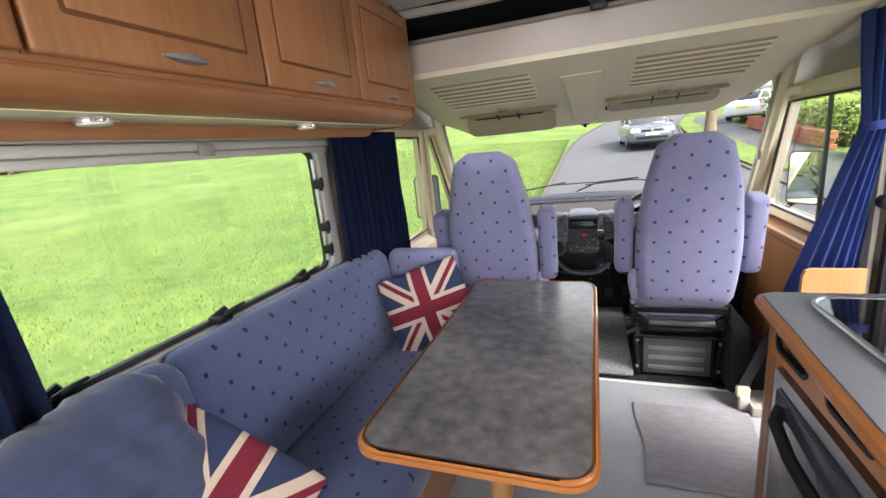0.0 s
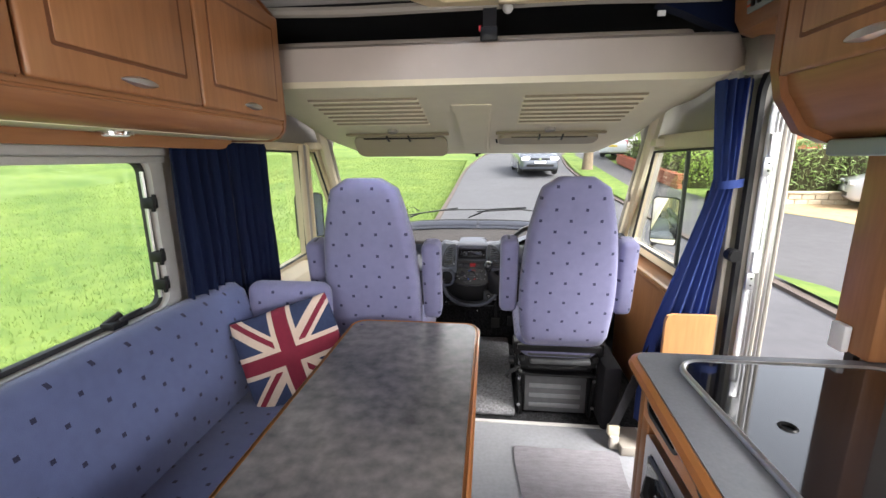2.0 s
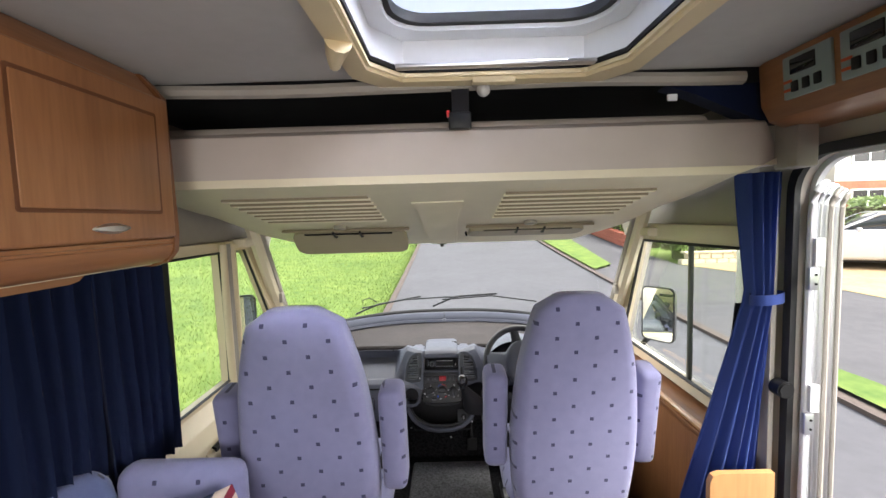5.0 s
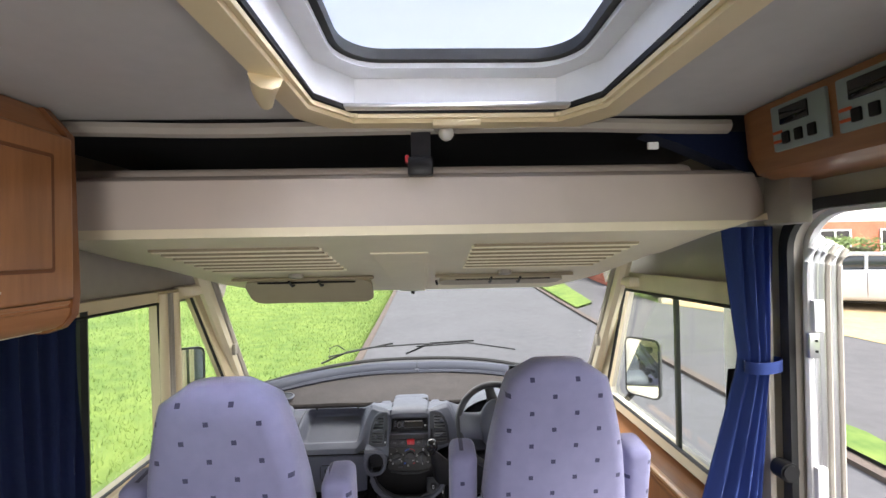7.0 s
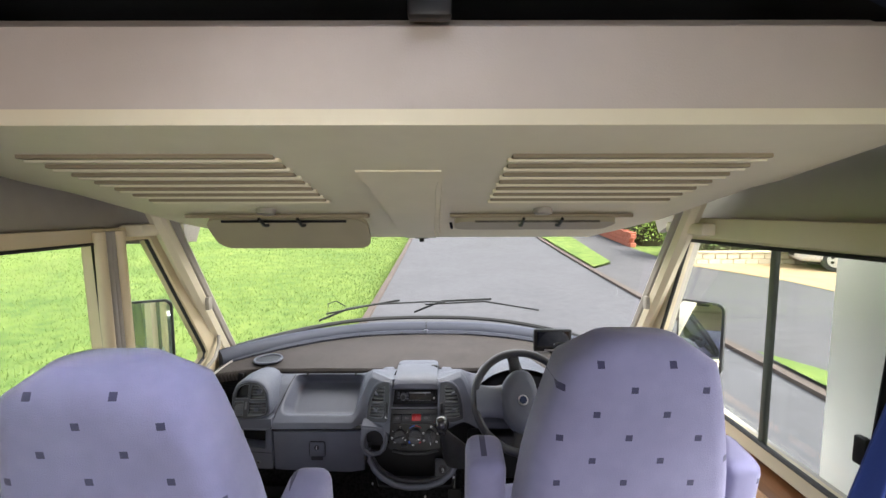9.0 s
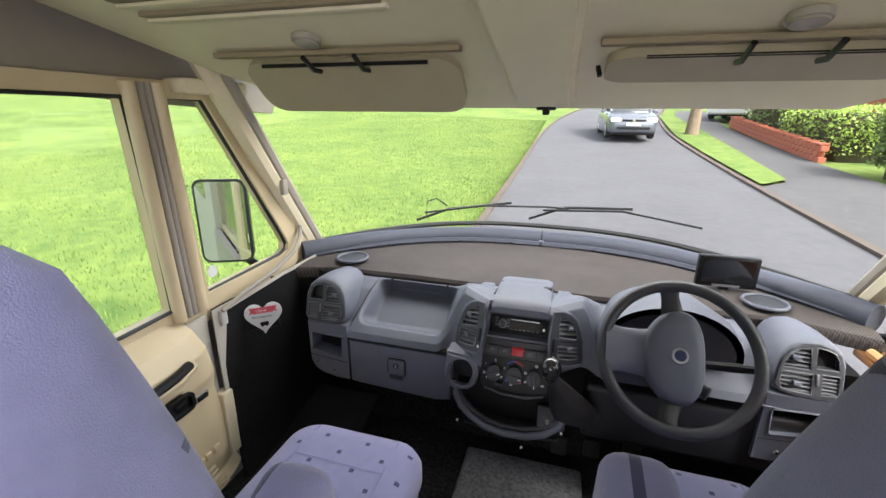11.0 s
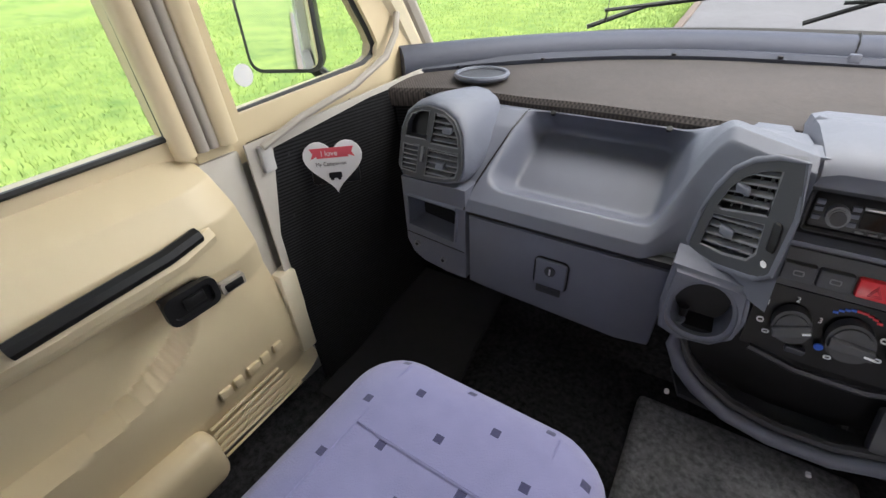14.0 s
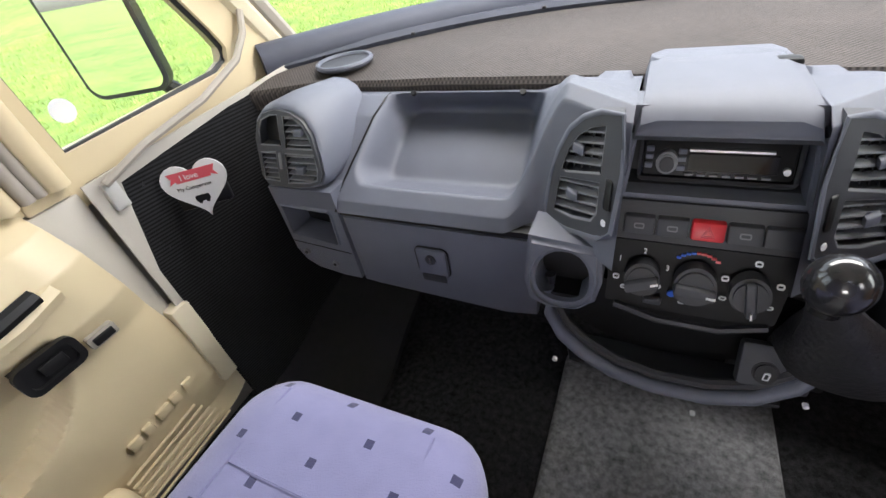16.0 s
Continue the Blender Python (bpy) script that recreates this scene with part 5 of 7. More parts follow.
def pod(s):
    """Outer vent pod with a demister, louvres and a pocket below."""
    def place(bm):
        for v in bm.verts:
            v.co.y += 3.243 + 0.38 * (v.co.z - 0.70)
        return mirrored(bm, 0.03) if s > 0 else bm

    def flat_place(bm):
        return mirrored(bm, 0.03) if s > 0 else bm

    shape = [(-0.812, 0.675), (-0.815, 0.745), (-0.806, 0.772), (-0.787, 0.788), (-0.755, 0.795), (-0.718, 0.790), (-0.690, 0.776), (-0.672, 0.752), (-0.661, 0.715), (-0.655, 0.685), (-0.662, 0.668), (-0.690, 0.660), (-0.740, 0.655), (-0.795, 0.657)]
    mid = (-0.735, 0.725)
    grow = lambda k: [(mid[0] + (u - mid[0]) * k, mid[1] + (v - mid[1]) * k) for u, v in shape]
    part("vent_pod", place(loft([[(u, y, v) for u, v in grow(k)] for y, k in ((0.034, 0.99), (0.004, 1.005), (0.004, 1.06), (0.012, 1.11), (0.03, 1.135), (0.10, 1.10), (0.20, 0.92))])), M_DASH, dash, "", 60)
    demist = [(-0.803, 0.733), (-0.803, 0.757), (-0.794, 0.777), (-0.770, 0.786), (-0.750, 0.787), (-0.750, 0.733)]
    up = [(-0.737, 0.728), (-0.737, 0.785), (-0.712, 0.782), (-0.690, 0.768), (-0.676, 0.745), (-0.671, 0.728)]
    lo_l = [(-0.804, 0.668), (-0.806, 0.719), (-0.766, 0.721), (-0.764, 0.666)]
    lo_r = [(-0.742, 0.664), (-0.742, 0.718), (-0.669, 0.718), (-0.664, 0.690), (-0.668, 0.673), (-0.690, 0.667)]
    v = part("air_vent", place(sheet(shape, [demist, up, lo_l, lo_r], on_y(-0.002), (0, 0.03, 0))), M_PLATE, dash, "charcoal louvred air vent")
    part("demister", place(sheet(demist, [], on_y(0.02), (0, 0.006, 0))), M_BLACK, v)
    part("rim", place(tube([(a, -0.001, b) for a, b in demist], 0.002, 5, closed=True)), M_SLAT, v)
    louvre(v, up, 0.0, 5, 5, place)
    louvre(v, lo_l, 0.0, 6, 4, place)
    louvre(v, lo_r, 0.0, 5, 6, place)
    for a, b in ((-0.700, 0.757), (-0.705, 0.69)):
        part("tab", place(box(a - 0.011, a + 0.009, -0.008, 0.006, b - 0.006, b + 0.006, 0.002)), M_DASH, v)
    part("thumb_wheel", place(box(-0.758, -0.750, -0.006, 0.002, 0.69, 0.72, 0.002)), M_SLAT, v)
    outline = [(-0.803, 0.652), (-0.640, 0.652), (-0.640, 0.425), (-0.69, 0.426), (-0.755, 0.437), (-0.785, 0.455), (-0.801, 0.487)]
    hole = [(-0.789, 0.532), (-0.790, 0.604), (-0.784, 0.609), (-0.664, 0.604), (-0.660, 0.597), (-0.666, 0.521), (-0.674, 0.517)]
    pp = part("pocket_panel", flat_place(sheet(outline, [hole], on_y(3.224), (0, 0.07, 0))), M_DASH, dash)
    part("pocket_inside", flat_place(box(-0.797, -0.655, 3.285, 3.292, 0.505, 0.62)), M_BLACK, pp)
    part("pocket_rim", flat_place(tube([(u, 3.223, w) for u, w in hole], 0.0035, 5, closed=True)), M_DASH, pp)
    part("joint", flat_place(tube([(-0.80, 3.2235, 0.510), (-0.643, 3.2235, 0.497)], 0.0014, 5)), M_BLACK, pp)
    for u, w in ((-0.772, 0.482), (-0.700, 0.458)):
        part("socket", flat_place(disc((u, 3.222, w), (0, -1, 0), 0.008, 0.006, 14)), M_SLAT, pp)
        part("socket_hole", flat_place(disc((u, 3.2185, w), (0, -1, 0), 0.004, 0.002, 10)), M_BLACK, pp)


pod(-1)
pod(1)


def middle_vent(parent, driver):
    """A D-shaped charcoal plate with two louvred openings and a thumb wheel."""
    def place(bm):
        for v in bm.verts:
            v.co.y += plate_y(v.co.x, v.co.z)
        return mirrored(bm, MID) if driver else bm

    shape = VENT_SHAPE
    up = [(-0.150, 0.784), (-0.172, 0.775), (-0.190, 0.759), (-0.203, 0.738), (-0.211, 0.709), (-0.204, 0.706), (-0.150, 0.727)]
    low = [(-0.212, 0.698), (-0.150, 0.718), (-0.148, 0.680), (-0.156, 0.666), (-0.185, 0.655), (-0.217, 0.650)]
    v = part("air_vent", place(sheet(shape, [up, low], on_y(-0.004), (0, 0.03, 0))), M_PLATE, parent, "charcoal louvred air vent")
    part("edge", place(tube([(a, -0.003, b) for a, b in shape], 0.0035, 6, closed=True)), M_DASH, v)
    louvre(v, up, 0.3, 6, 5, place)
    louvre(v, low, 0.3, 6, 6, place)
    for a, b in ((-0.186, 0.744), (-0.188, 0.685)):
        part("tab", place(box(a - 0.010, a + 0.008, -0.010, 0.004, b - 0.005, b + 0.005, 0.002)), M_DASH, v)
    part("thumb_wheel", place(box(-0.142, -0.132, -0.009, 0.0, 0.692, 0.728, 0.003)), M_BLACK, v)
    part("dot", place(disc((-0.138, -0.006, 0.676), (0, -1, 0), 0.0035, 0.003, 10)), M_WHITE, v)


def centre():
    c = thing("centre_console", (0, 3.3, 0.3), "grey centre console with radio, heater controls and vents", "console")
    bay = [(-0.110, 0.772), (0.082, 0.772), (0.087, 0.697), (-0.116, 0.697)]
    frame_shape = [(-0.134, 0.625), (-0.128, 0.70), (-0.119, 0.775), (-0.121, 0.802), (0.087, 0.802), (0.090, 0.775), (0.097, 0.70), (0.102, 0.625)]
    part("surround", sheet(frame_shape, [bay], on_y(3.206), (0, 0.05, 0)), M_DASH, c)
    for x, d in ((-0.119, 1), (0.089, -1)):
        part("surround_edge", tube([(x - 0.013 * d, 3.206, 0.63), (x - 0.008 * d, 3.204, 0.70), (x, 3.204, 0.772), (x + 0.002 * d, 3.215, 0.80)], 0.007, 8), M_DASH, c)
    part("hood", loft([[(x, y, z) for x, z in ((-0.116, za), (-0.110, zb - 0.006), (-0.09, zb), (0.06, zb + 0.001), (0.08, zb - 0.006), (0.086, za))] for y, za, zb in ((3.196, 0.770, 0.780), (3.190, 0.768, 0.790), (3.196, 0.77, 0.799), (3.212, 0.775, 0.809), (3.25, 0.775, 0.811), (3.34, 0.775, 0.812), (3.46, 0.765, 0.798))]), M_DASH, c, "", 50)
    oval = lambda rx, ry, z: [(-0.02 + rx * math.cos(a), 3.395 + ry * math.sin(a), z) for a in np.linspace(0, 2 * math.pi, 33)[:-1]]
    top = part("top_cover", loft([oval(0.092, 0.036, 0.77), oval(0.092, 0.036, 0.800), oval(0.088, 0.032, 0.806), oval(0.07, 0.022, 0.808)]), M_DASH, c, "raised oval cover")
    part("top_catch", box(0.048, 0.080, 3.33, 3.352, 0.79, 0.814, 0.005), M_BLACK, top)
    middle_vent(c, False)
    middle_vent(c, True)
    part("radio_bay", box(-0.118, 0.09, 3.262, 3.27, 0.69, 0.79), M_BLACK, c)
    part("bay_floor", loft([[(x, y, z) for y, z in ((3.206, 0.692), (3.262, 0.702), (3.262, 0.69), (3.206, 0.684))] for x in (-0.118, 0.09)]), M_DASHD, c)
    r = part("radio", box(-0.099, 0.075, 3.232, 3.28, 0.708, 0.753, 0.004), M_BLACK, c, "black car radio")
    part("radio_frame", tube([(u, 3.2325, w) for u, w in rounded(0.182, 0.053, 0.006, 3, -0.012, 0.7305)], 0.003, 5, closed=True), M_DASHD, r)
    part("radio_knob", disc((-0.070, 3.226, 0.729), (0, -1, 0), 0.0135, 0.016, 24, 0.003), M_SLAT, r, "silver volume knob")
    part("knob_cap", disc((-0.070, 3.217, 0.729), (0, -1, 0), 0.009, 0.003, 20), M_DASHD, r)
    part("radio_display", box(-0.044, 0.056, 3.2285, 3.2325, 0.718, 0.738), M_BLACKGLASS, r, "dark display")
    part("radio_trim", box(-0.044, 0.05, 3.2278, 3.2325, 0.741, 0.7435), M_ALU, r)
    for k in range(7):
        part("radio_key", box(-0.046 + 0.0145 * k, -0.036 + 0.0145 * k, 3.2275, 3.2325, 0.7115, 0.7145, 0.001), M_SLAT, r)
    for a, b in ((-0.092, 0.742), (-0.092, 0.733), (-0.092, 0.722), (-0.052, 0.740), (-0.052, 0.731), (-0.052, 0.72)):
        part("radio_key", box(a - 0.005, a + 0.005, 3.2275, 3.2325, b - 0.003, b + 0.003, 0.001), M_DASH, r)
    part("aux_socket", disc((0.066, 3.23, 0.722), (0, -1, 0), 0.004, 0.006, 12), M_ALU, r)
    part("switch_panel", sheet([(-0.122, 0.640), (0.098, 0.640), (0.094, 0.690), (-0.119, 0.690)], [], on_y(3.202), (0, 0.02, 0)), M_DASHD, c, "dark switch panel")
    for k, x in enumerate((-0.092, -0.051, -0.009, 0.032, 0.072)):
        b = part("switch", box(x - 0.0195, x + 0.0195, 3.193, 3.205, 0.651, 0.674, 0.003), M_RED if k == 2 else M_PLATE, c, "red hazard switch" if k == 2 else "")
        if k == 2:
            for q in (0.009, 0.005):
                pts = [(x + q * math.cos(a), 3.1925, 0.661 + q * math.sin(a)) for a in (radians(90), radians(210), radians(330))]
                part("symbol", tube(pts, 0.0008, 4, closed=True), M_FLAGRIBBON, b)
        elif k < 4:
            part("symbol", sheet(rounded(0.013, 0.007, 0.002, 2, x, 0.663), [rounded(0.010, 0.004, 0.001, 2, x, 0.663)], on_y(3.1922), (0, 0.001, 0)), M_SLAT, b)
    # heater panel
    part("heater_panel", sheet([(-0.124, 0.538), (-0.05, 0.532), (0.03, 0.532), (0.092, 0.540), (0.099, 0.638), (-0.124, 0.638)], [], on_y(3.203), (0, 0.03, 0)), M_BLACK, c, "black heater control panel")
    part("panel_lip", tube([(-0.11, 3.200, 0.534), (-0.05, 3.190, 0.526), (0.03, 3.190, 0.526), (0.085, 3.200, 0.536)], 0.006, 6), M_DASHD, c)
    for x, r2, spin in ((-0.078, 0.023, -18), (-0.013, 0.026, 4), (0.050, 0.023, 80)):
        k = part("dial", disc((x, 3.192, 0.597), (0, -1, 0), r2, 0.024, 28, 0.004), M_DASHD, c, "black rotary dial")
        part("pointer", turned(box(-r2 * 0.95, r2 * 0.95, -0.007, 0.004, -0.006, 0.006, 0.003), Matrix.Translation((x, 3.178, 0.597)) @ Matrix.Rotation(radians(spin), 4, "Y")), M_PLATE, k)
        part("pointer_mark", turned(box(r2 * 0.5, r2 * 0.92, -0.0085, -0.006, -0.001, 0.001), Matrix.Translation((x, 3.178, 0.597)) @ Matrix.Rotation(radians(spin), 4, "Y")), M_WHITE, k)
    for k in range(9):
        a = radians(130 - 10 * k)
        part("scale_mark", box(-0.013 + 0.036 * math.cos(a) - 0.0028, -0.013 + 0.036 * math.cos(a) + 0.0028, 3.2015, 3.2035, 0.597 + 0.034 * math.sin(a) - 0.0012, 0.597 + 0.034 * math.sin(a) + 0.0012), M_BLUEDOT if k < 4 else M_RED, c, "blue scale mark" if k < 4 else "red scale mark")
    for body, size, x, z in (("1", 0.010, -0.112, 0.612), ("2", 0.010, -0.081, 0.6255), ("3", 0.010, -0.050, 0.607)):
        t = bpy.data.curves.new("numeral", "FONT")
        t.body, t.size, t.extrude = body, size, 0.0004
        ob = new("numeral", t)
        me = bpy.data.meshes.new_from_object(ob)
        bpy.data.objects.remove(ob)
        b = bmesh.new()
        b.from_mesh(me)
        bpy.data.meshes.remove(me)
        part("numeral", turned(b, Matrix.Translation((x, 3.2022, z - 0.003)) @ Matrix.Rotation(radians(90), 4, "X")), M_WHITE, c, smooth=0)
    for x, z in ((-0.112, 0.587), (-0.100, 0.570), (-0.056, 0.580), (0.022, 0.604), (0.024, 0.577), (0.083, 0.603), (0.078, 0.572), (0.055, 0.627), (-0.022, 0.557)):
        part("symbol", sheet(rounded(0.009, 0.007, 0.003, 3, x, z), [rounded(0.0055, 0.0035, 0.001, 2, x, z)], on_y(3.2018), (0, 0.0015, 0)), M_WHITE, c)
    part("cold_mark", disc((-0.037, 3.2018, 0.571), (0, -1, 0), 0.0055, 0.003, 14), M_BLUEDOT, c, "blue temperature mark")
    part("hot_mark", disc((0.005, 3.2018, 0.571), (0, -1, 0), 0.0055, 0.003, 14), M_RED, c, "red temperature mark")
    part("slider", box(-0.072, -0.048, 3.192, 3.203, 0.551, 0.562, 0.003), M_PLATE, c)
    # cup holder
    cup = [(-0.243, 0.640), (-0.135, 0.632), (-0.129, 0.585), (-0.136, 0.548), (-0.160, 0.524), (-0.205, 0.517), (-0.236, 0.530), (-0.245, 0.575)]
    mouth = rounded(0.080, 0.088, 0.037, 6, -0.187, 0.578)
    cb = sheet(cup, [mouth], on_y(3.176), (0, 0.07, 0))
    bmesh.ops.bevel(cb, geom=[e for e in cb.edges if e.calc_face_angle(0) > 0.9 and max(v.co.y for v in e.verts) < 3.18], offset=0.007, segments=3, affect="EDGES", clamp_overlap=True)
    part("cup_holder", cb, M_DASH, c, "grey cup holder", 50)
    part("cup_well", box(-0.238, -0.135, 3.228, 3.24, 0.53, 0.63), M_BLACK, c)
    part("cup_floor", sheet(rounded(0.078, 0.05, 0.02, 5, -0.187, 3.218), [], on_z(0.534), (0, 0, 0.008)), M_BLACK, c)
    # lower tray with a bumper rim
    rim = [(-0.236, 3.20, 0.522), (-0.228, 3.195, 0.47), (-0.205, 3.185, 0.432), (-0.17, 3.18, 0.402), (-0.115, 3.175, 0.374), (-0.05, 3.17, 0.366), (0.03, 3.17, 0.370), (0.09, 3.175, 0.388), (0.135, 3.185, 0.420), (0.168, 3.20, 0.47), (0.18, 3.21, 0.50)]
    rim = [(x * 0.95 + 0.012, y, z + 0.022) for x, y, z in rim]
    part("tray_rim", tube(rim, 0.012, 12), M_DASH, c, "grey moulded rim", 70)
    part("rim_step", tube([(x * 0.985, y + 0.012, z + 0.018) for x, y, z in rim], 0.009, 8), M_DASHD, c)
    part("tray_back", sheet([(x, z) for x, _, z in rim] + [(0.12, 0.54), (-0.20, 0.54)], [], on_y(3.245), (0, 0.02, 0)), M_BLACK, c)
    part("tray_floor", sheet([(-0.17, 3.19), (-0.05, 3.178), (0.05, 3.178), (0.14, 3.19), (0.15, 3.25), (-0.19, 3.25)], [], on_z(0.378), (0, 0, 0.008)), M_DASHD, c)
    lg = part("lighter_panel", turned(box(-0.045, 0.045, -0.012, 0.012, -0.035, 0.035, 0.008), Matrix.Translation((0.115, 3.205, 0.455)) @ Matrix.Rotation(radians(-30), 4, "X")), M_PLATE, c)
    part("lighter", disc((0.104, 3.192, 0.453), (0, -0.87, 0.5), 0.017, 0.012, 20, 0.003), M_BLACK, lg)
    part("lighter_mark", sheet(rounded(0.008, 0.016, 0.002, 2, 0.104, 0.455), [rounded(0.005, 0.012, 0.001, 2, 0.104, 0.455)], on_y(3.182), (0, 0.002, 0)), M_WHITE, lg)
    for x, z in ((-0.190, 0.412), (0.03, 0.354), (0.15, 0.44)):
        part("rim_screw", disc((x, 3.16, z), (0, -1, 0), 0.004, 0.006, 8), M_WHITE, c)
    for ob in c.children_recursive:
        if ob.name.startswith("air_vent") or (ob.parent and ob.parent.name.startswith("air_vent")):
            continue
        for v in ob.data.vertices:
            v.co.y += max(-0.020, min(0.09, 0.47 * (v.co.z - 0.60) - 0.012))
    # gear lever
    g = thing("gear_lever", (0.12, 3.17, 0.5), "black gear knob on a leather gaiter", "gear lever")
    secs = []
    for f, r1 in ((0, 0.078), (0.2, 0.074), (0.45, 0.058), (0.7, 0.038), (0.9, 0.024), (1, 0.018)):
        secs.append([(0.185 - 0.083 * f ** 1.4 + r1 * (1 + 0.08 * math.sin(5 * a + 4 * f)) * math.cos(a), 3.20 - 0.075 * f + 0.75 * r1 * math.sin(a), 0.475 + 0.18 * f) for a in np.linspace(0, 2 * math.pi, 21)[:-1]])
    part("gaiter", loft(secs), M_LEATHER, g, "creased black leather gaiter")
    kb = bmesh.new()
    bmesh.ops.create_uvsphere(kb, u_segments=24, v_segments=14, radius=0.031)
    bmesh.ops.scale(kb, vec=(1, 1, 1.12), verts=kb.verts)
    bmesh.ops.translate(kb, vec=(0.099, 3.115, 0.685), verts=kb.verts)
    part("knob", kb, M_KNOB, g, "glossy black knob")
    part("collar", tube([(0.102, 3.122, 0.645), (0.1, 3.118, 0.662)], 0.017, 14), M_KNOB, g)


M_BLUEDOT = material("blue_mark", (0.03, 0.12, 0.6), rough=0.5, vary=0.05, bump=0.0)
M_LEATHER = material("black_leather", (0.02, 0.02, 0.022), rough=0.45, vary=0.2, scale=40, bump=0.4, bump_scale=120)
M_KNOB = material("glossy_black", (0.02, 0.02, 0.022), rough=0.18, vary=0.1, bump=0.0, coat=0.5)
centre()


def driver_side():
    part("driver_fascia", mirrored(fascia(-0.756, -0.118, False), MID), M_DASH, dash, "grey driver-side panel", 60)
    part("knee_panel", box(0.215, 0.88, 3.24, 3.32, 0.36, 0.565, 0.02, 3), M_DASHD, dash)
    h = thing("instrument_cluster", (0.43, 3.35, 0.7), "hooded instrument cluster with red-needle dials", "instruments")
    secs = []
    for y, grow in ((3.26, 1.0), (3.33, 1.04), (3.50, 0.86)):
        secs.append([(0.44 + 0.20 * grow * math.cos(a), y, 0.715 + 0.145 * grow * max(-0.1, math.sin(a)) ** 1.0 if math.sin(a) > 0 else 0.70) for a in np.linspace(0, 2 * math.pi, 33)[:-1]])
    outer = secs[0]
    part("hood", loft(secs, False), M_DASH, h, "grey hood", 60)
    inner = [[(0.44 + (x - 0.44) * 0.9, y, 0.70 + (z - 0.70) * 0.88) for x, y, z in outer], [(0.44 + (x - 0.44) * 0.82, y + 0.09, 0.70 + (z - 0.70) * 0.8) for x, y, z in outer]]
    part("hood_lip", loft([outer, inner[0], inner[1]], True), M_DASHD, h)
    for x, r in ((0.34, 0.05), (0.50, 0.05)):
        dl = part("gauge", disc((x, 3.325, 0.755), (0, -1, 0.15), r, 0.006, 32), M_BLACK, h, "black dial")
        ring = [(x + r * math.cos(a), 3.319, 0.755 + r * math.sin(a)) for a in np.linspace(0, 2 * math.pi, 33)[:-1]]
        part("bezel", tube(ring, 0.003, 5, closed=True), M_ALU, dl)
        part("needle", box(x - 0.03, x + 0.004, 3.314, 3.317, 0.752, 0.756, 0, turn=Matrix.Rotation(radians(25), 4, "Y")), M_RED, dl, "red needle")
        for k in range(12):
            an = radians(225 - 24.5 * k)
            part("tick", box(x + 0.041 * math.cos(an) - 0.003, x + 0.041 * math.cos(an) + 0.003, 3.317, 3.319, 0.755 + 0.041 * math.sin(an) - 0.0014, 0.755 + 0.041 * math.sin(an) + 0.0014), M_WHITE, dl)
    w = thing("steering_wheel", (0.429, 3.12, 0.78), "four-spoke dark grey steering wheel", "steering wheel")
    n = Vector((0.0, -0.82, 0.57)).normalized()
    m = Matrix.Translation((0.432, 3.135, 0.775)) @ n.to_track_quat("Z", "Y").to_matrix().to_4x4()
    rim = [(0.197 * math.cos(a), 0.197 * math.sin(a), 0) for a in np.linspace(0, 2 * math.pi, 57)[:-1]]
    part("rim", turned(tube(rim, 0.0165, 12, closed=True), m), M_PLATE, w, "", 80)
    def pad(k, z):
        out = []
        for a in np.linspace(0, 2 * math.pi, 41)[:-1]:
            ca, sa = math.cos(a), math.sin(a)
            wide = 0.062 + 0.028 * max(0.0, -ca) ** 2
            out.append((0.004 + k * wide * math.copysign(abs(ca) ** 0.8, ca), k * 0.125 * math.copysign(abs(sa) ** 0.8, sa), z))
        return out

    part("hub", turned(loft([pad(1.02, -0.05), pad(1.04, -0.025), pad(1.0, -0.004), pad(0.9, 0.006), pad(0.6, 0.011)]), m), M_DASH, w, "grey airbag pad", 60)
    for a, wd, w2 in ((98, 0.034, 0.024), (262, 0.034, 0.024), (180, 0.075, 0.062)):
        ca, sa = math.cos(radians(a)), math.sin(radians(a))
        pts = [(0.04 * ca, 0.08 * sa, -0.028), (0.10 * ca, 0.13 * sa, -0.024), (0.15 * ca, 0.165 * sa, -0.014), (0.195 * ca, 0.195 * sa, -0.002)]
        part("spoke", turned(tube(pts, [wd, wd * 0.85, w2, w2 * 1.15], 12, flat=0.32), m), M_DASH if a == 180 else M_DASHD, w, "", 60)
    part("badge", turned(sheet([(0.021 * math.cos(a), 0.021 * math.sin(a)) for a in np.linspace(0, 2 * math.pi, 25)[:-1]], [], on_z(0.011), (0, 0, 0.004)), m), M_ALU, w, "round silver badge")
    part("badge_field", turned(sheet([(0.015 * math.cos(a), 0.015 * math.sin(a)) for a in np.linspace(0, 2 * math.pi, 25)[:-1]], [], on_z(0.015), (0, 0, 0.001)), m), M_FLAGB, w)
    part("column", tube([(0.432, 3.16, 0.74), (0.435, 3.30, 0.64)], [0.06, 0.07], 14), M_BLACK, w)
    part("stalk", tube([(0.49, 3.18, 0.735), (0.58, 3.17, 0.745), (0.63, 3.165, 0.75)], [0.01, 0.014, 0.011], 8), M_BLACK, w, "black wiper stalk")
    part("ignition", tube([(0.50, 3.18, 0.66), (0.53, 3.16, 0.655)], 0.02, 12), M_DASHD, w)
    mo = thing("monitor", (0.70, 3.68, 0.79), "small black rear-view monitor on the dashboard", "monitor")
    part("screen_body", box(0.595, 0.795, 3.672, 3.70, 0.795, 0.915, 0.006), M_BLACK, mo)
    part("screen", box(0.61, 0.78, 3.669, 3.674, 0.815, 0.905), M_BLACKGLASS, mo, "dark screen")
    part("mount", box(0.68, 0.71, 3.68, 3.71, 0.784, 0.80), M_BLACK, mo)
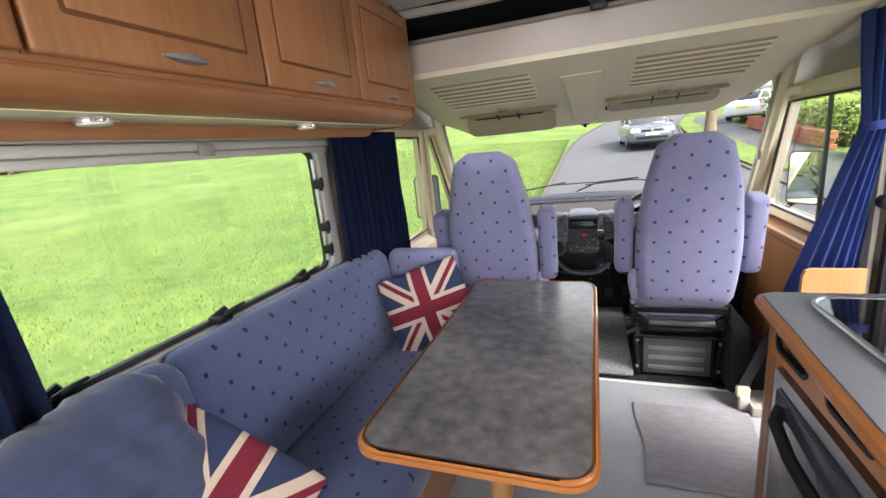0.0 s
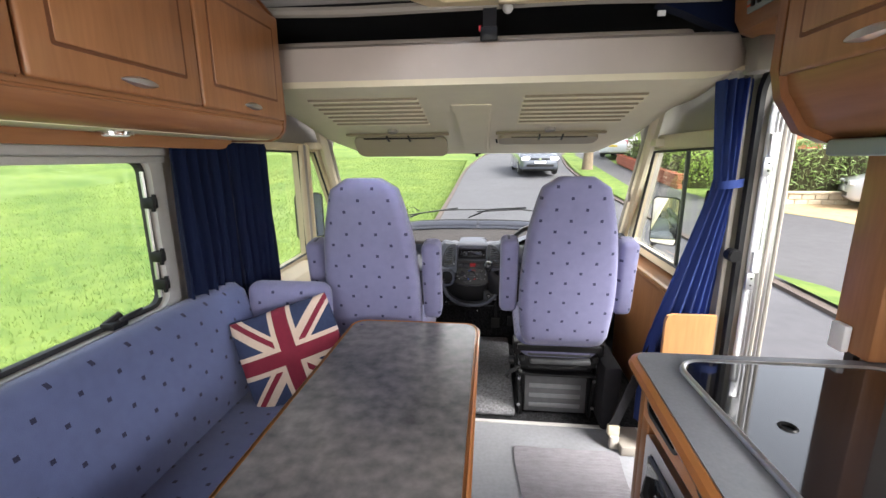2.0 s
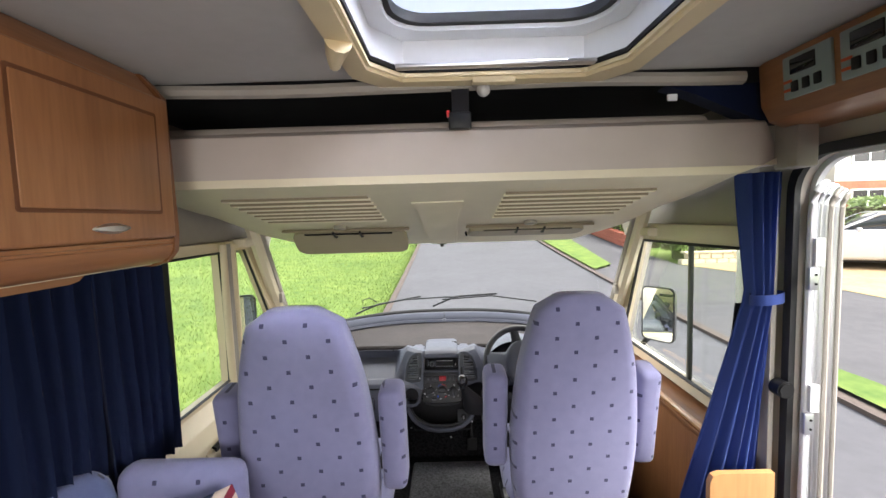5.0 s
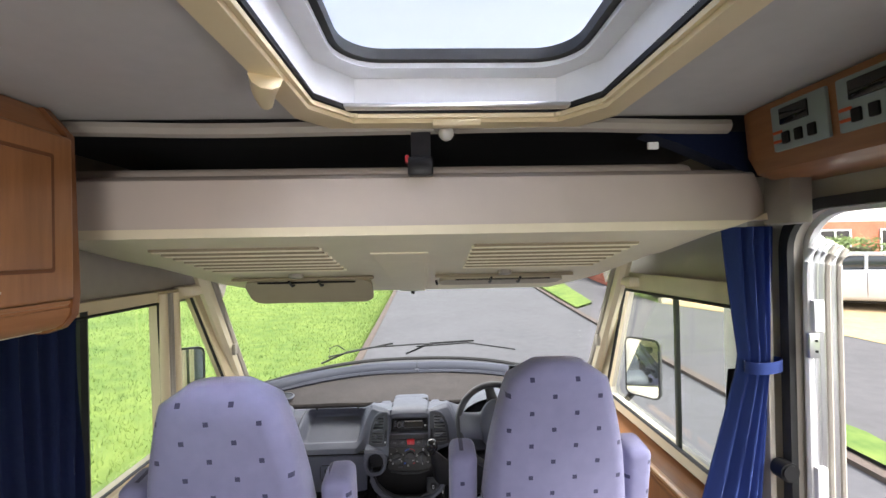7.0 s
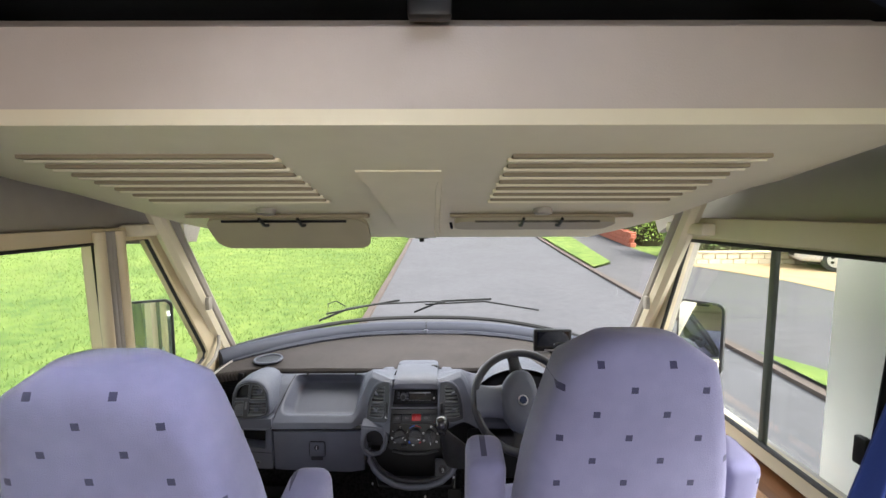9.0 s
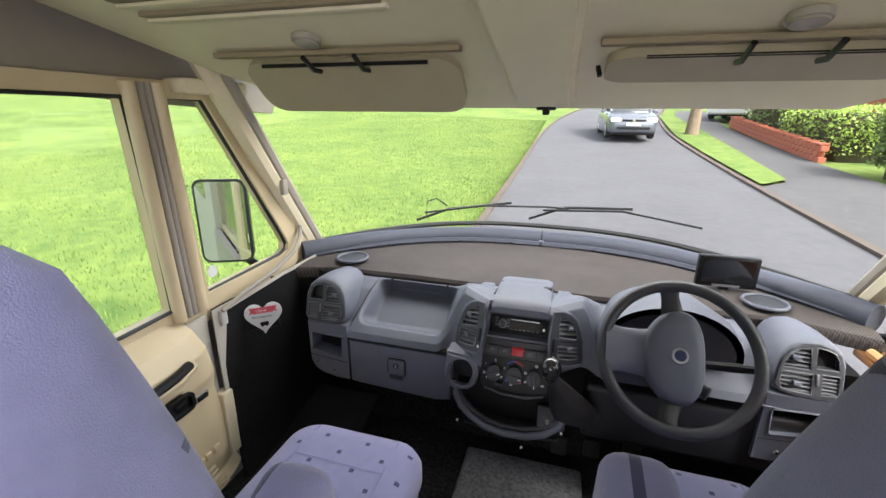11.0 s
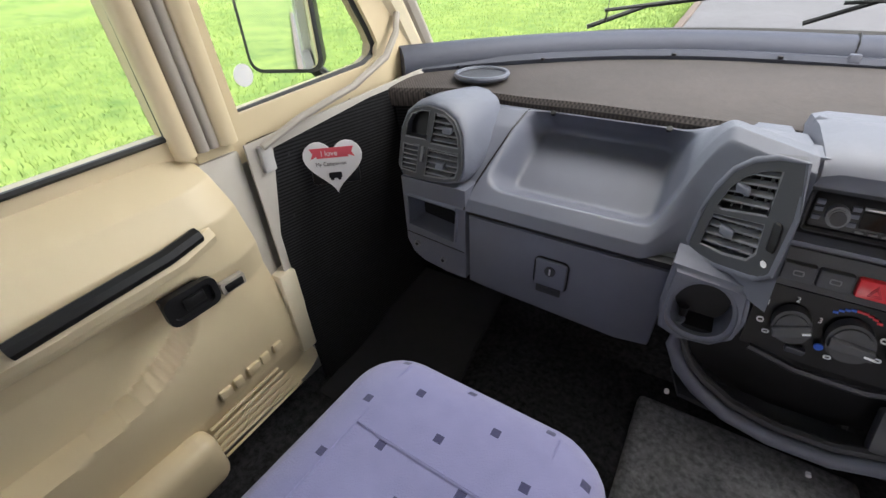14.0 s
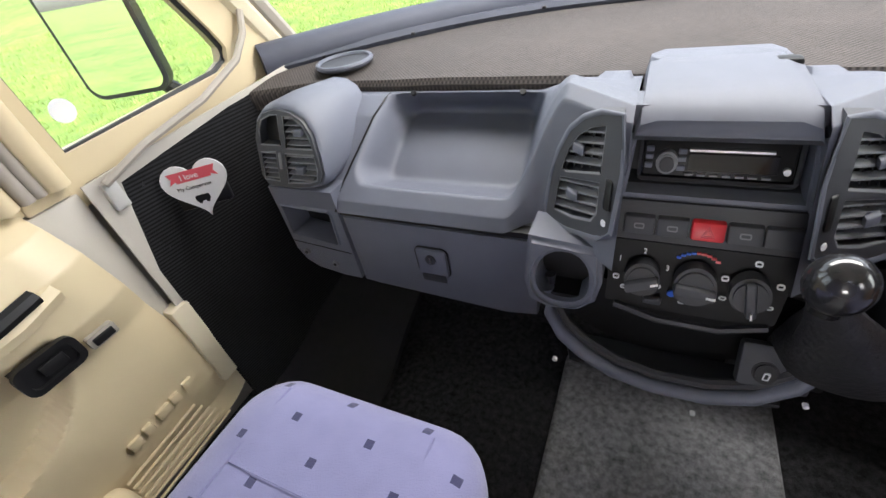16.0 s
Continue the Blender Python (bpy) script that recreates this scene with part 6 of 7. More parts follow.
    part("buttons", box(0.65, 0.74, 3.668, 3.672, 0.800, 0.808), M_ALU, mo)
    for x, z in ((0.28, 0.18), (0.42, 0.2), (0.16, 0.16)):
        p = thing("pedal", (x, 3.42, 0.1), "black rubber foot pedal", "pedal", "pedals")
        part("pad", box(x - 0.03, x + 0.03, 3.40, 3.415, z - 0.04, z + 0.04, 0.006), M_RUBBER, p)
        part("arm", tube([(x, 3.415, z), (x, 3.50, z + 0.2), (x, 3.54, z + 0.28)], 0.009, 6), M_BLACK, p)


driver_side()

# ---- curtains ----


def curtain(name, y0, y1, x, z0, z1, mat, folds, label, depth=0.022, flare=0.0):
    c = thing(name, (x, y0, z0), label, "curtain")
    n = folds * 10
    rows = []
    for k in range(13):
        f = k / 12
        row = []
        for i in range(n + 1):
            u = i / n
            ph = 2 * math.pi * folds * u + 0.8 * math.sin(3 * f + 5 * u)
            row.append((x + depth * (0.6 + 0.5 * f) * (math.sin(ph) + 0.35 * math.sin(2.3 * ph + 1)), y0 + (y1 - y0) * u + flare * f * (u - 0.5) + 0.008 * math.cos(ph), z1 + (z0 - z1) * f))
        rows.append(row)
    part("cloth", thicken(strip(rows), (0.003, 0, 0)), mat, c, "", 80)
    return c


curtain("side_curtain", 1.775, 2.13, XL + 0.07, 0.83, 1.47, M_CURTAIN, 6, "navy curtain gathered beside the long window")
curtain("cab_curtain", 2.07, 2.405, XL + 0.095, 0.74, 1.47, M_CURTAIN, 6, "dark navy cab curtain drawn back behind the seat", 0.02, -0.03)
curtain("side_curtain", 0.30, 0.56, XL + 0.055, 0.72, 1.42, M_CURTAIN, 4, "navy curtain gathered beside the long window", 0.02, 0.08)
tb = thing("curtain_tie", (XL + 0.07, 2.14, 0.88), "white press-stud tab on the curtain", "tie")
part("tab", box(XL + 0.085, XL + 0.09, 2.14, 2.175, 0.80, 0.89, 0.001), M_GREYTRIM, tb)


def tied_curtain():
    c = thing("tied_curtain", (1.05, 2.27, 0.2), "bright blue cab curtain tied back with a band", "curtain")
    rows = []
    for k in range(33):
        z = 1.70 - (1.70 - 0.12) * k / 32
        if z > 1.29:
            f = (z - 1.29) / 0.41
            hw, xc = 0.044 + 0.022 * f, 1.10 - 0.012 * f
        else:
            f = (1.29 - z) / 1.17
            hw, xc = 0.044 + 0.075 * min(1, f * 1.6), 1.10 - 0.15 * min(1, 1.35 * f)
        row = []
        for i in range(49):
            u = i / 48
            ph = 2 * math.pi * 5.5 * u + 0.9 * math.sin(2.2 * f)
            row.append((xc + hw * (2 * u - 1), 2.255 + 0.016 * (0.5 + f) * math.sin(ph) + 0.05 * (2 * u - 1) ** 2, z))
        rows.append(row)
    part("cloth", thicken(strip(rows), (0, 0.004, 0)), M_CURTAIN_B, c, "", 80)
    ring = [(1.098 + 0.052 * math.cos(a), 2.262 + 0.034 * math.sin(a), 1.285 + 0.006 * math.cos(a)) for a in np.linspace(0, 2 * math.pi, 25)[:-1]]
    part("tie_band", thicken(strip([[(x, y, z + d) for x, y, z in ring + ring[:1]] for d in (-0.017, 0.017)]), (0, -0.003, 0)), M_CURTAIN_B, c)


tied_curtain()

# ---- entrance side ----
single("side_board", turned(sheet([(0.872, 0.0), (1.08, 0.0), (1.08, 0.726), (0.905, 0.726), (0.882, 0.718), (0.872, 0.695)], [], on_y(2.18), (0, 0.022, 0)), Matrix.Identity(4)), M_PANELWOOD, "orange beech board beside the entrance", "panel")
sl = thing("wall_ledge", (1.05, 2.8, 0.7), "wooden ledge and panel under the cab side window", "ledge")
part("shelf", box(0.995, 1.168, 2.32, 3.45, 0.70, 0.722, 0.006), M_WOOD, sl)
part("front_panel", box(1.0, 1.02, 2.33, 3.3, 0.0, 0.70, 0.003), M_WOOD_Z, sl)
part("rail", tube([(1.01, 2.34, 0.735), (1.01, 3.4, 0.735)], 0.014, 7), M_PANELWOOD, sl)
M_GREYHOOD2 = material("dull_green_grey_bar", (0.1, 0.12, 0.1), rough=0.4, vary=0.1, bump=0.05)
cw = thing("window_cab_right", (XR, 2.8, 0.8), "sliding cab side window in a cream frame", "window", kind="structure")
fo = [(2.34, 0.735), (3.56, 0.745), (3.585, 0.83), (3.31, 1.48), (2.34, 1.50)]
fi = [(2.41, 0.79), (3.475, 0.80), (3.49, 0.825), (3.238, 1.425), (2.41, 1.435)]
part("window_frame", sheet(fo, [fi], on_x(XR - 0.002), (-0.03, 0, 0)), M_CREAM, cw)
pane("pane", sheet(fi, [], on_x(XR + 0.01), (0.004, 0, 0)), M_GLASS, cw)
part("slide_bar", box(XR - 0.03, XR - 0.012, 2.775, 2.797, 0.79, 1.44, 0.004), M_GREYHOOD2, cw, "dark sliding frame bar")
part("seal", tube([(XR - 0.03, y, z) for y, z in fi], 0.009, 6, closed=True), M_RUBBER, cw, "black rubber seal")
part("header", box(XR - 0.05, XR - 0.034, 2.36, 3.24, 1.445, 1.52, 0.006), M_CREAM, cw, "cream header rail")
part("window_latch", box(XR - 0.05, XR - 0.03, 2.44, 2.47, 0.93, 1.0, 0.004), M_BLACK, cw, "black latch")

ed = thing("entrance_frame", (XR, 1.9, 0), "black rubber seal and aluminium frame of the entrance", "door frame", kind="structure")
dc = ((DOOR[0] + DOOR[1]) / 2, (DOOR[2] + DOOR[3]) / 2)
dw, dh = DOOR[1] - DOOR[0], DOOR[3] - DOOR[2]
part("seal", sheet(rounded(dw + 0.05, dh + 0.05, 0.14, 7, *dc), [rounded(dw - 0.012, dh - 0.012, 0.115, 7, *dc)], on_x(XR - 0.018), (0.02, 0, 0)), M_RUBBER, ed, "black rubber seal")
part("outer_frame", sheet(rounded(dw + 0.03, dh + 0.03, 0.13, 7, *dc), [rounded(dw - 0.03, dh - 0.03, 0.11, 7, *dc)], on_x(XR + 0.037), (0.02, 0, 0)), M_WHITE, ed, "white outer frame")
single("side_post", box(XR - 0.055, XR - 0.036, 2.262, 2.335, 0.0, 1.80, 0.004), M_GREYTRIM, "grey-beige post beside the entrance", "post", "structure")
single("post_cap", box(1.05, 1.115, 2.10, 2.19, 1.70, 1.835, 0.008), M_GREYTRIM, "grey-beige trim block above the entrance", "trim", "structure")


def entrance_door():
    d = thing("entrance_door", (1.24, 2.26, 0), "open entrance door with white edge and aluminium hinge profiles", "door")
    a = radians(76)
    m = Matrix.Translation((1.215, 2.225, 0)) @ Matrix.Rotation(a, 4, "Z")
    leaf = rounded(0.60, 1.70, 0.13, 7, 0.33, 0.86)
    part("leaf", turned(sheet(leaf, [], on_y(-0.02), (0, -0.035, 0)), m), M_WHITE, d, "white door leaf")
    # stacked upright profiles along the hinge side, rounded over at the top
    for dx, dy, r, mt in ((0.0, 0.0, 0.011, M_WHITE), (0.018, -0.004, 0.008, M_ALU), (0.034, -0.002, 0.011, M_ALU), (0.054, -0.004, 0.009, M_GREYTRIM), (0.07, -0.002, 0.010, M_ALU), (0.088, -0.004, 0.009, M_GREYTRIM)):
        pts = [(1.195 + dx, 2.212 + dy, z) for z in (0.0, 0.4, 0.8, 1.2, 1.55)]
        pts += [(1.195 + dx + 0.045 * (1 - math.cos(b)) * (1.1 - dx * 5), 2.212 + dy - 0.045 * (1 - math.cos(b)) * 0, 1.55 + (0.11 - dx * 0.4) * math.sin(b)) for b in (0.4, 0.8, 1.2, 1.5)]
        part("profile", tube(pts, r, 8), mt, d)
    for z in (1.44, 0.965, 0.35):
        hg = part("hinge", box(1.192, 1.222, 2.188, 2.203, z - 0.045, z + 0.045, 0.003), M_WHITE, d, "white hinge")
        part("hinge_plate", box(1.178, 1.208, 2.19, 2.204, z - 0.12, z - 0.048, 0.003), M_ALU, hg)
        for k in (0, 1):
            part("hinge_screw", disc((1.197, 2.189, z - 0.07 - 0.03 * k), (0, -1, 0), 0.004, 0.004, 8), M_BLACK, hg)
    lock = part("lock_case", turned(box(0.56, 0.63, -0.075, -0.055, 0.82, 1.02, 0.008), m), M_BLACK, d, "black lock handle")


entrance_door()
single("door_magnet", disc((1.135, 2.235, 0.985), (0, -1, 0), 0.028, 0.05, 20, 0.005), M_BLACK, "round black door holder", "knob")
sb = thing("seat_belt", (0.72, 2.27, 0.0), "black seat belt with pale floor anchor", "seat belt")
part("webbing", loft([[(x - 0.024, y, z), (x + 0.024, y + 0.002, z), (x + 0.024, y + 0.006, z), (x - 0.024, y + 0.004, z)] for x, y, z in ((0.72, 2.265, 0.11), (0.83, 2.29, 0.4), (0.97, 2.32, 0.72), (1.05, 2.34, 1.0), (1.08, 2.35, 1.25))]), M_BLACKVOID, sb)
part("anchor", box(0.70, 0.745, 2.235, 2.265, 0.0, 0.07, 0.008), M_WALL, sb, "pale metal anchor")
part("buckle", box(0.692, 0.75, 2.25, 2.285, 0.06, 0.115, 0.01), M_CREAM, sb, "cream buckle sleeve")
single("belt_cover", box(0.74, 0.86, 2.19, 2.36, 0.0, 0.05, 0.01), M_GREYTRIM, "grey floor anchor cover", "cover")
single("seat_skirt", box(0.69, 0.78, 2.38, 2.85, 0.0, 0.36, 0.02), M_BLACKVOID, "black cloth skirt beside the seat pedestal", "cover")

# ---- kitchen ----


def kitchen():
    k = thing("kitchen_unit", (0.85, 0.6, 0), "cherry-wood kitchen unit with oven and slot handles", "kitchen unit")
    part("end_panel", box(0.535, 1.165, 1.47, 1.497, 0.0, 0.82, 0.003), M_WOOD_Z, k)
    part("body", box(0.56, 1.165, -0.6, 1.468, 0.06, 0.81), M_WOOD_Z, k)
    slots = [rounded(0.19, 0.062, 0.03, 5, y, 0.752) for y in (1.348, 1.075, 0.8)]
    part("drawer_front", sheet([(-0.6, 0.695), (1.468, 0.695), (1.468, 0.818), (-0.6, 0.818)], slots, on_x(0.536), (0.02, 0, 0)), M_EDGE, k)
    for y in (1.348, 1.075, 0.8):
        part("slot_handle", sheet(rounded(0.196, 0.068, 0.033, 5, y, 0.752), [rounded(0.172, 0.044, 0.022, 5, y, 0.752)], on_x(0.534), (0.012, 0, 0)), M_BLACK, k, "black slot handle")
        part("slot_inside", box(0.5565, 0.559, y - 0.09, y + 0.09, 0.722, 0.782), M_BLACK, k)
    part("corner_post", box(0.534, 0.56, 1.425, 1.469, 0.0, 0.694, 0.004), M_WOOD_Z, k)
    o = thing("oven", (0.53, 1.1, 0.25), "built-in oven with grey glass door and black handle", "oven")
    part("frame", sheet(rounded(0.60, 0.47, 0.015, 3, 1.118, 0.44), [rounded(0.53, 0.40, 0.012, 3, 1.118, 0.44)], on_x(0.530), (0.02, 0, 0)), M_ALU, o, "silver frame")
    door = part("oven_door", box(0.520, 0.546, 0.858, 1.378, 0.245, 0.635, 0.006), M_GREYGLASS, o, "grey glass door")
    part("handle", tube([(0.518, 1.33, 0.60), (0.498, 1.30, 0.575), (0.49, 1.18, 0.555), (0.49, 1.04, 0.555), (0.498, 0.92, 0.575), (0.518, 0.89, 0.60)], 0.016, 8), M_BLACK, door, "black bar handle")
    w = thing("worktop", (0.8, 0.5, 0.83), "grey laminate worktop with orange wooden nosing", "worktop")
    c0 = [(1.165, -0.6), (1.165, 1.517)] + [(0.555 - 0.045 * math.sin(b), 1.472 + 0.045 * math.cos(b)) for b in np.linspace(0, math.pi / 2, 6)] + [(0.49, 1.1), (0.475, 0.8), (0.47, 0.4), (0.47, -0.6)]
    part("slab", sheet(c0, [], on_z(0.825), (0, 0, 0.035)), M_COUNTER, w, "speckled grey laminate", 0)
    edge = [(x - 0.004, y) for x, y in c0[2:]]
    part("nosing", tube([(1.165, 1.52, 0.840)] + [(x, y, 0.840) for x, y in edge], 0.0185, 8), M_EDGE, w, "orange wood nosing")
    h = thing("hob_lid", (0.86, 1.0, 0.86), "black glass hob lid with aluminium rim", "hob")
    ho = rounded(0.54, 0.92, 0.07, 6, 0.865, 1.0)
    part("rim", tube([(x, y, 0.866) for x, y in ho], 0.0075, 7, closed=True), M_ALU, h, "aluminium rim")
    hole = rounded(0.03, 0.03, 0.0149, 5, 0.70, 1.18)
    part("lid", sheet(ho, [hole], on_z(0.861), (0, 0, 0.008)), M_BLACKGLASS, h, "black glass")
    part("finger_ring", tube([(x, y, 0.869) for x, y in hole], 0.003, 5, closed=True), M_BLACK, h)
    post = box(1.10, 1.167, 1.50, 1.628, 0.862, 1.52, 0.006)
    single("upright_panel", post, M_WOOD_Z, "cherry-wood upright between worktop and locker", "panel")
    single("socket_box", box(1.078, 1.099, 1.56, 1.61, 0.862, 0.94, 0.005), M_WHITE, "small white box on the worktop", "box")


M_GREYGLASS = material("grey_glass", (0.06, 0.07, 0.085), rough=0.12, vary=0.1, scale=5, bump=0.0, coat=0.4)
kitchen()


def lockers_right():
    prof = [(1.165, 1.995), (0.78, 1.995), (0.735, 1.93), (0.735, 1.60), (0.75, 1.54), (0.80, 1.465), (0.86, 1.44), (1.165, 1.44)]
    for a, c in ((-0.5, 0.42), (0.422, 0.92), (0.922, 1.42)):
        u = thing("overhead_locker", (1.1, a, 1.45), "cherry-wood overhead locker with a framed door", "cabinet", "lockers over the kitchen")
        part("body", loft([[(x, y, z) for x, z in prof] for y in (a, c)]), M_WOOD, u)
        locker_door(u, a, c, 0.737, 1.57, 1.90, -1)
    e = thing("locker_end", (1.1, 1.43, 1.45), "rounded cherry-wood end panel of the locker row", "panel")
    big = [(x - (0.014 if x < 1.1 else 0), z - (0.012 if z < 1.7 else 0)) for x, z in prof]
    part("panel", loft([[(x, y, z) for x, z in pr] for y, pr in ((1.421, big), (1.448, big), (1.46, prof))]), M_WOODDARK2, e)
    single("cooker_hood", box(0.84, 1.16, 0.5, 1.415, 1.40, 1.436, 0.008), M_GREYHOOD, "grey-green extractor strip under the locker", "extractor")


M_GREYHOOD = material("grey_green_plastic", (0.28, 0.34, 0.34), rough=0.45, vary=0.05, bump=0.05)
lockers_right()


def control_fascia():
    f = thing("control_fascia", (1.05, 1.8, 1.83), "wooden fascia over the entrance with control panels", "fascia")
    prof = [(1.165, 1.996), (0.955, 1.996), (0.965, 1.88), (0.99, 1.835), (1.03, 1.82), (1.165, 1.82)]
    part("board", loft([[(x + dx, y, z) for x, z in prof] for y, dx in ((1.46, 0), (2.11, 0), (2.145, 0.012), (2.16, 0.04))]), M_WOOD, f)
    m = lambda y: Matrix.Translation((0.957, y, 1.925)) @ Matrix.Rotation(radians(-5), 4, "Y")
    for y in (1.965, 1.80):
        p = part("control_panel", turned(box(-0.004, 0.006, -0.072, 0.072, -0.055, 0.055, 0.004), m(y)), M_GREYHOOD, f, "grey-green control panel")
        part("display", turned(box(-0.008, 0.0, -0.03, 0.045, 0.005, 0.045, 0.003), m(y)), M_BLACKGLASS, p, "dark gauge window")
        for k in range(3):
            part("rocker", turned(box(-0.009, 0.0, -0.045 + 0.034 * k, -0.025 + 0.034 * k, -0.04, -0.012, 0.003), m(y)), M_BLACK, p, "black rocker switch")
        for k in range(2):
            part("tell_tale", turned(box(-0.006, 0.0, 0.042, 0.068, -0.035 + 0.022 * k, -0.028 + 0.022 * k, 0.001), m(y)), M_ORANGEMARK, p, "orange label strip")


M_ORANGEMARK = material("orange_mark", (0.6, 0.1, 0.03), rough=0.5, vary=0.05, bump=0.0)
control_fascia()


def hatch():
    h = thing("roof_hatch", (0.165, 1.7, ZC), "cream-framed roof hatch with frosted dome", "roof hatch")
    cx, cy = 0.18, 1.72

    def oct(w, l, c):
        return [(cx - w / 2, cy - l / 2), (cx + w / 2, cy - l / 2), (cx + w / 2, cy + l / 2 - c), (cx + w / 2 - c * 0.75, cy + l / 2), (cx - w / 2 + c * 0.75, cy + l / 2), (cx - w / 2, cy + l / 2 - c)]

    ring = sheet(oct(0.80, 0.90, 0.12), [oct(0.66, 0.72, 0.10)], on_z(1.968), (0, 0, 0.03))
    bmesh.ops.bevel(ring, geom=[e for e in ring.edges if e.calc_face_angle(0) > 0.9], offset=0.01, segments=2, affect="EDGES")
    part("frame", ring, M_HATCH, h, "cream moulded frame")
    part("liner", sheet(oct(0.70, 0.76, 0.10), [oct(0.655, 0.715, 0.10)], on_z(2.0), (0, 0, 0.075)), M_WHITE, h, "white liner")
    part("blind_slot", sheet(oct(0.664, 0.724, 0.1), [oct(0.652, 0.712, 0.1)], on_z(1.99), (0, 0, 0.012)), M_BLACK, h)
    part("inner_flange", sheet(rounded(0.72, 0.78, 0.1, 5, cx, cy), [rounded(0.56, 0.60, 0.1, 6, cx, cy)], on_z(2.076), (0, 0, 0.012)), M_WHITE, h, "white flange")
    part("gasket", sheet(rounded(0.60, 0.64, 0.1, 6, cx, cy), [rounded(0.53, 0.57, 0.09, 6, cx, cy)], on_z(2.09), (0, 0, 0.025)), M_RUBBER, h, "black gasket")
    part("dome", sheet(rounded(0.62, 0.66, 0.1, 6, cx, cy), [], on_z(2.118), (0, 0, 0.006)), M_DOME, h, "frosted dome")
    part("screen_bar", box(cx - 0.27, cx + 0.27, cy + 0.30, cy + 0.33, 1.985, 1.996, 0.004), M_ALU, h, "aluminium blind bar")
    part("catch", box(0.12, 0.24, 2.07, 2.10, 1.955, 1.972, 0.004), M_HATCH, h, "cream catch")
    part("knob_base", disc((0.155, 2.122, 1.965), (0, 0, 1), 0.034, 0.012, 24, 0.003), M_GREYTRIM, h)
    kb = bmesh.new()
    bmesh.ops.create_uvsphere(kb, u_segments=16, v_segments=10, radius=0.02)
    bmesh.ops.translate(kb, vec=(0.155, 2.122, 1.95), verts=kb.verts)
    part("knob", kb, M_ALUP, h, "grey knob")
    part("winder", tube([(-0.185, 1.80, 1.965), (-0.20, 1.83, 1.95), (-0.215, 1.88, 1.945)], [0.03, 0.022, 0.014], 10), M_HATCH, h, "cream winder handle")


hatch()

# ---- floor covering ----
mt = thing("ribbed_mat", (0.45, 1.9, 0), "grey ribbed cotton mat on the floor", "mat")
rows = []
for j in range(61):
    y = 1.665 + 0.545 * j / 60
    rows.append([(0.245 + 0.48 * i / 8 + 0.01 * math.sin(11 * y + i), y + 0.004 * math.sin(i * 2.1), 0.0085 + 0.006 * (j % 2) + 0.002 * noise.noise((i, j * 0.4, 0))) for i in range(9)])
part("weave", thicken(strip(rows), (0, 0, -0.006)), M_RUG, mt, "", 0)
single("floor_step", box(-0.4, 1.0, 2.395, 2.42, -0.002, 0.006, 0.003), M_ALUP, "thin metal joint strip across the floor", "trim", "structure")

# ---- outside mirrors ----


def door_mirror(center, normal, spin):
    m = thing("door_mirror", center, "grey-backed rectangular door mirror on an arm", "mirror", "door mirrors")
    q = Matrix.Translation(center) @ Vector(normal).to_track_quat("Z", "Y").to_matrix().to_4x4() @ Matrix.Rotation(radians(spin), 4, "Z")
    part("housing", turned(loft([[(x, y, z) for x, y in rounded(w, h, 0.035, 5)] for w, h, z in ((0.14, 0.26, -0.07), (0.195, 0.335, -0.03), (0.2, 0.34, 0.0))]), q), M_DASHD, m)
    part("glass", turned(sheet(rounded(0.18, 0.32, 0.028, 5), [], on_z(0.001), (0, 0, 0.003)), q), M_MIRROR, m, "mirror glass")
    s = -1 if center[0] < 0 else 1
    part("arm", tube([(center[0] - s * 0.02, center[1] + 0.05, center[2] - 0.15), (center[0] - s * 0.06, center[1] + 0.12, center[2] - 0.24), (s * 1.12, center[1] + 0.2, center[2] - 0.26)], 0.018, 8), M_BLACK, m, "black arm")


door_mirror((-1.21, 3.31, 0.985), (0.42, -0.9, 0.02), 0)
door_mirror((1.315, 3.415, 0.955), (-0.78, -0.62, 0.0), 0)

# ---- outdoors ----


def ground_z(x, y):
    s = max(0.0, y)
    z = -0.62 + 0.022 * s + (0.0015 * s * s if s < 26 else 0.0015 * 26 * 26 + 0.078 * (min(s, 70) - 26))
    if x < -1.3:
        z += 0.035 * min(60, -1.3 - x)
    return z


def road_x(y):
    """The bend of the road to its right, as an offset of its edges."""
    return 0.0 if y < 20 else 0.008 * (y - 20) ** 2 if y < 60 else 0.008 * 40 ** 2 + 0.64 * (y - 60)


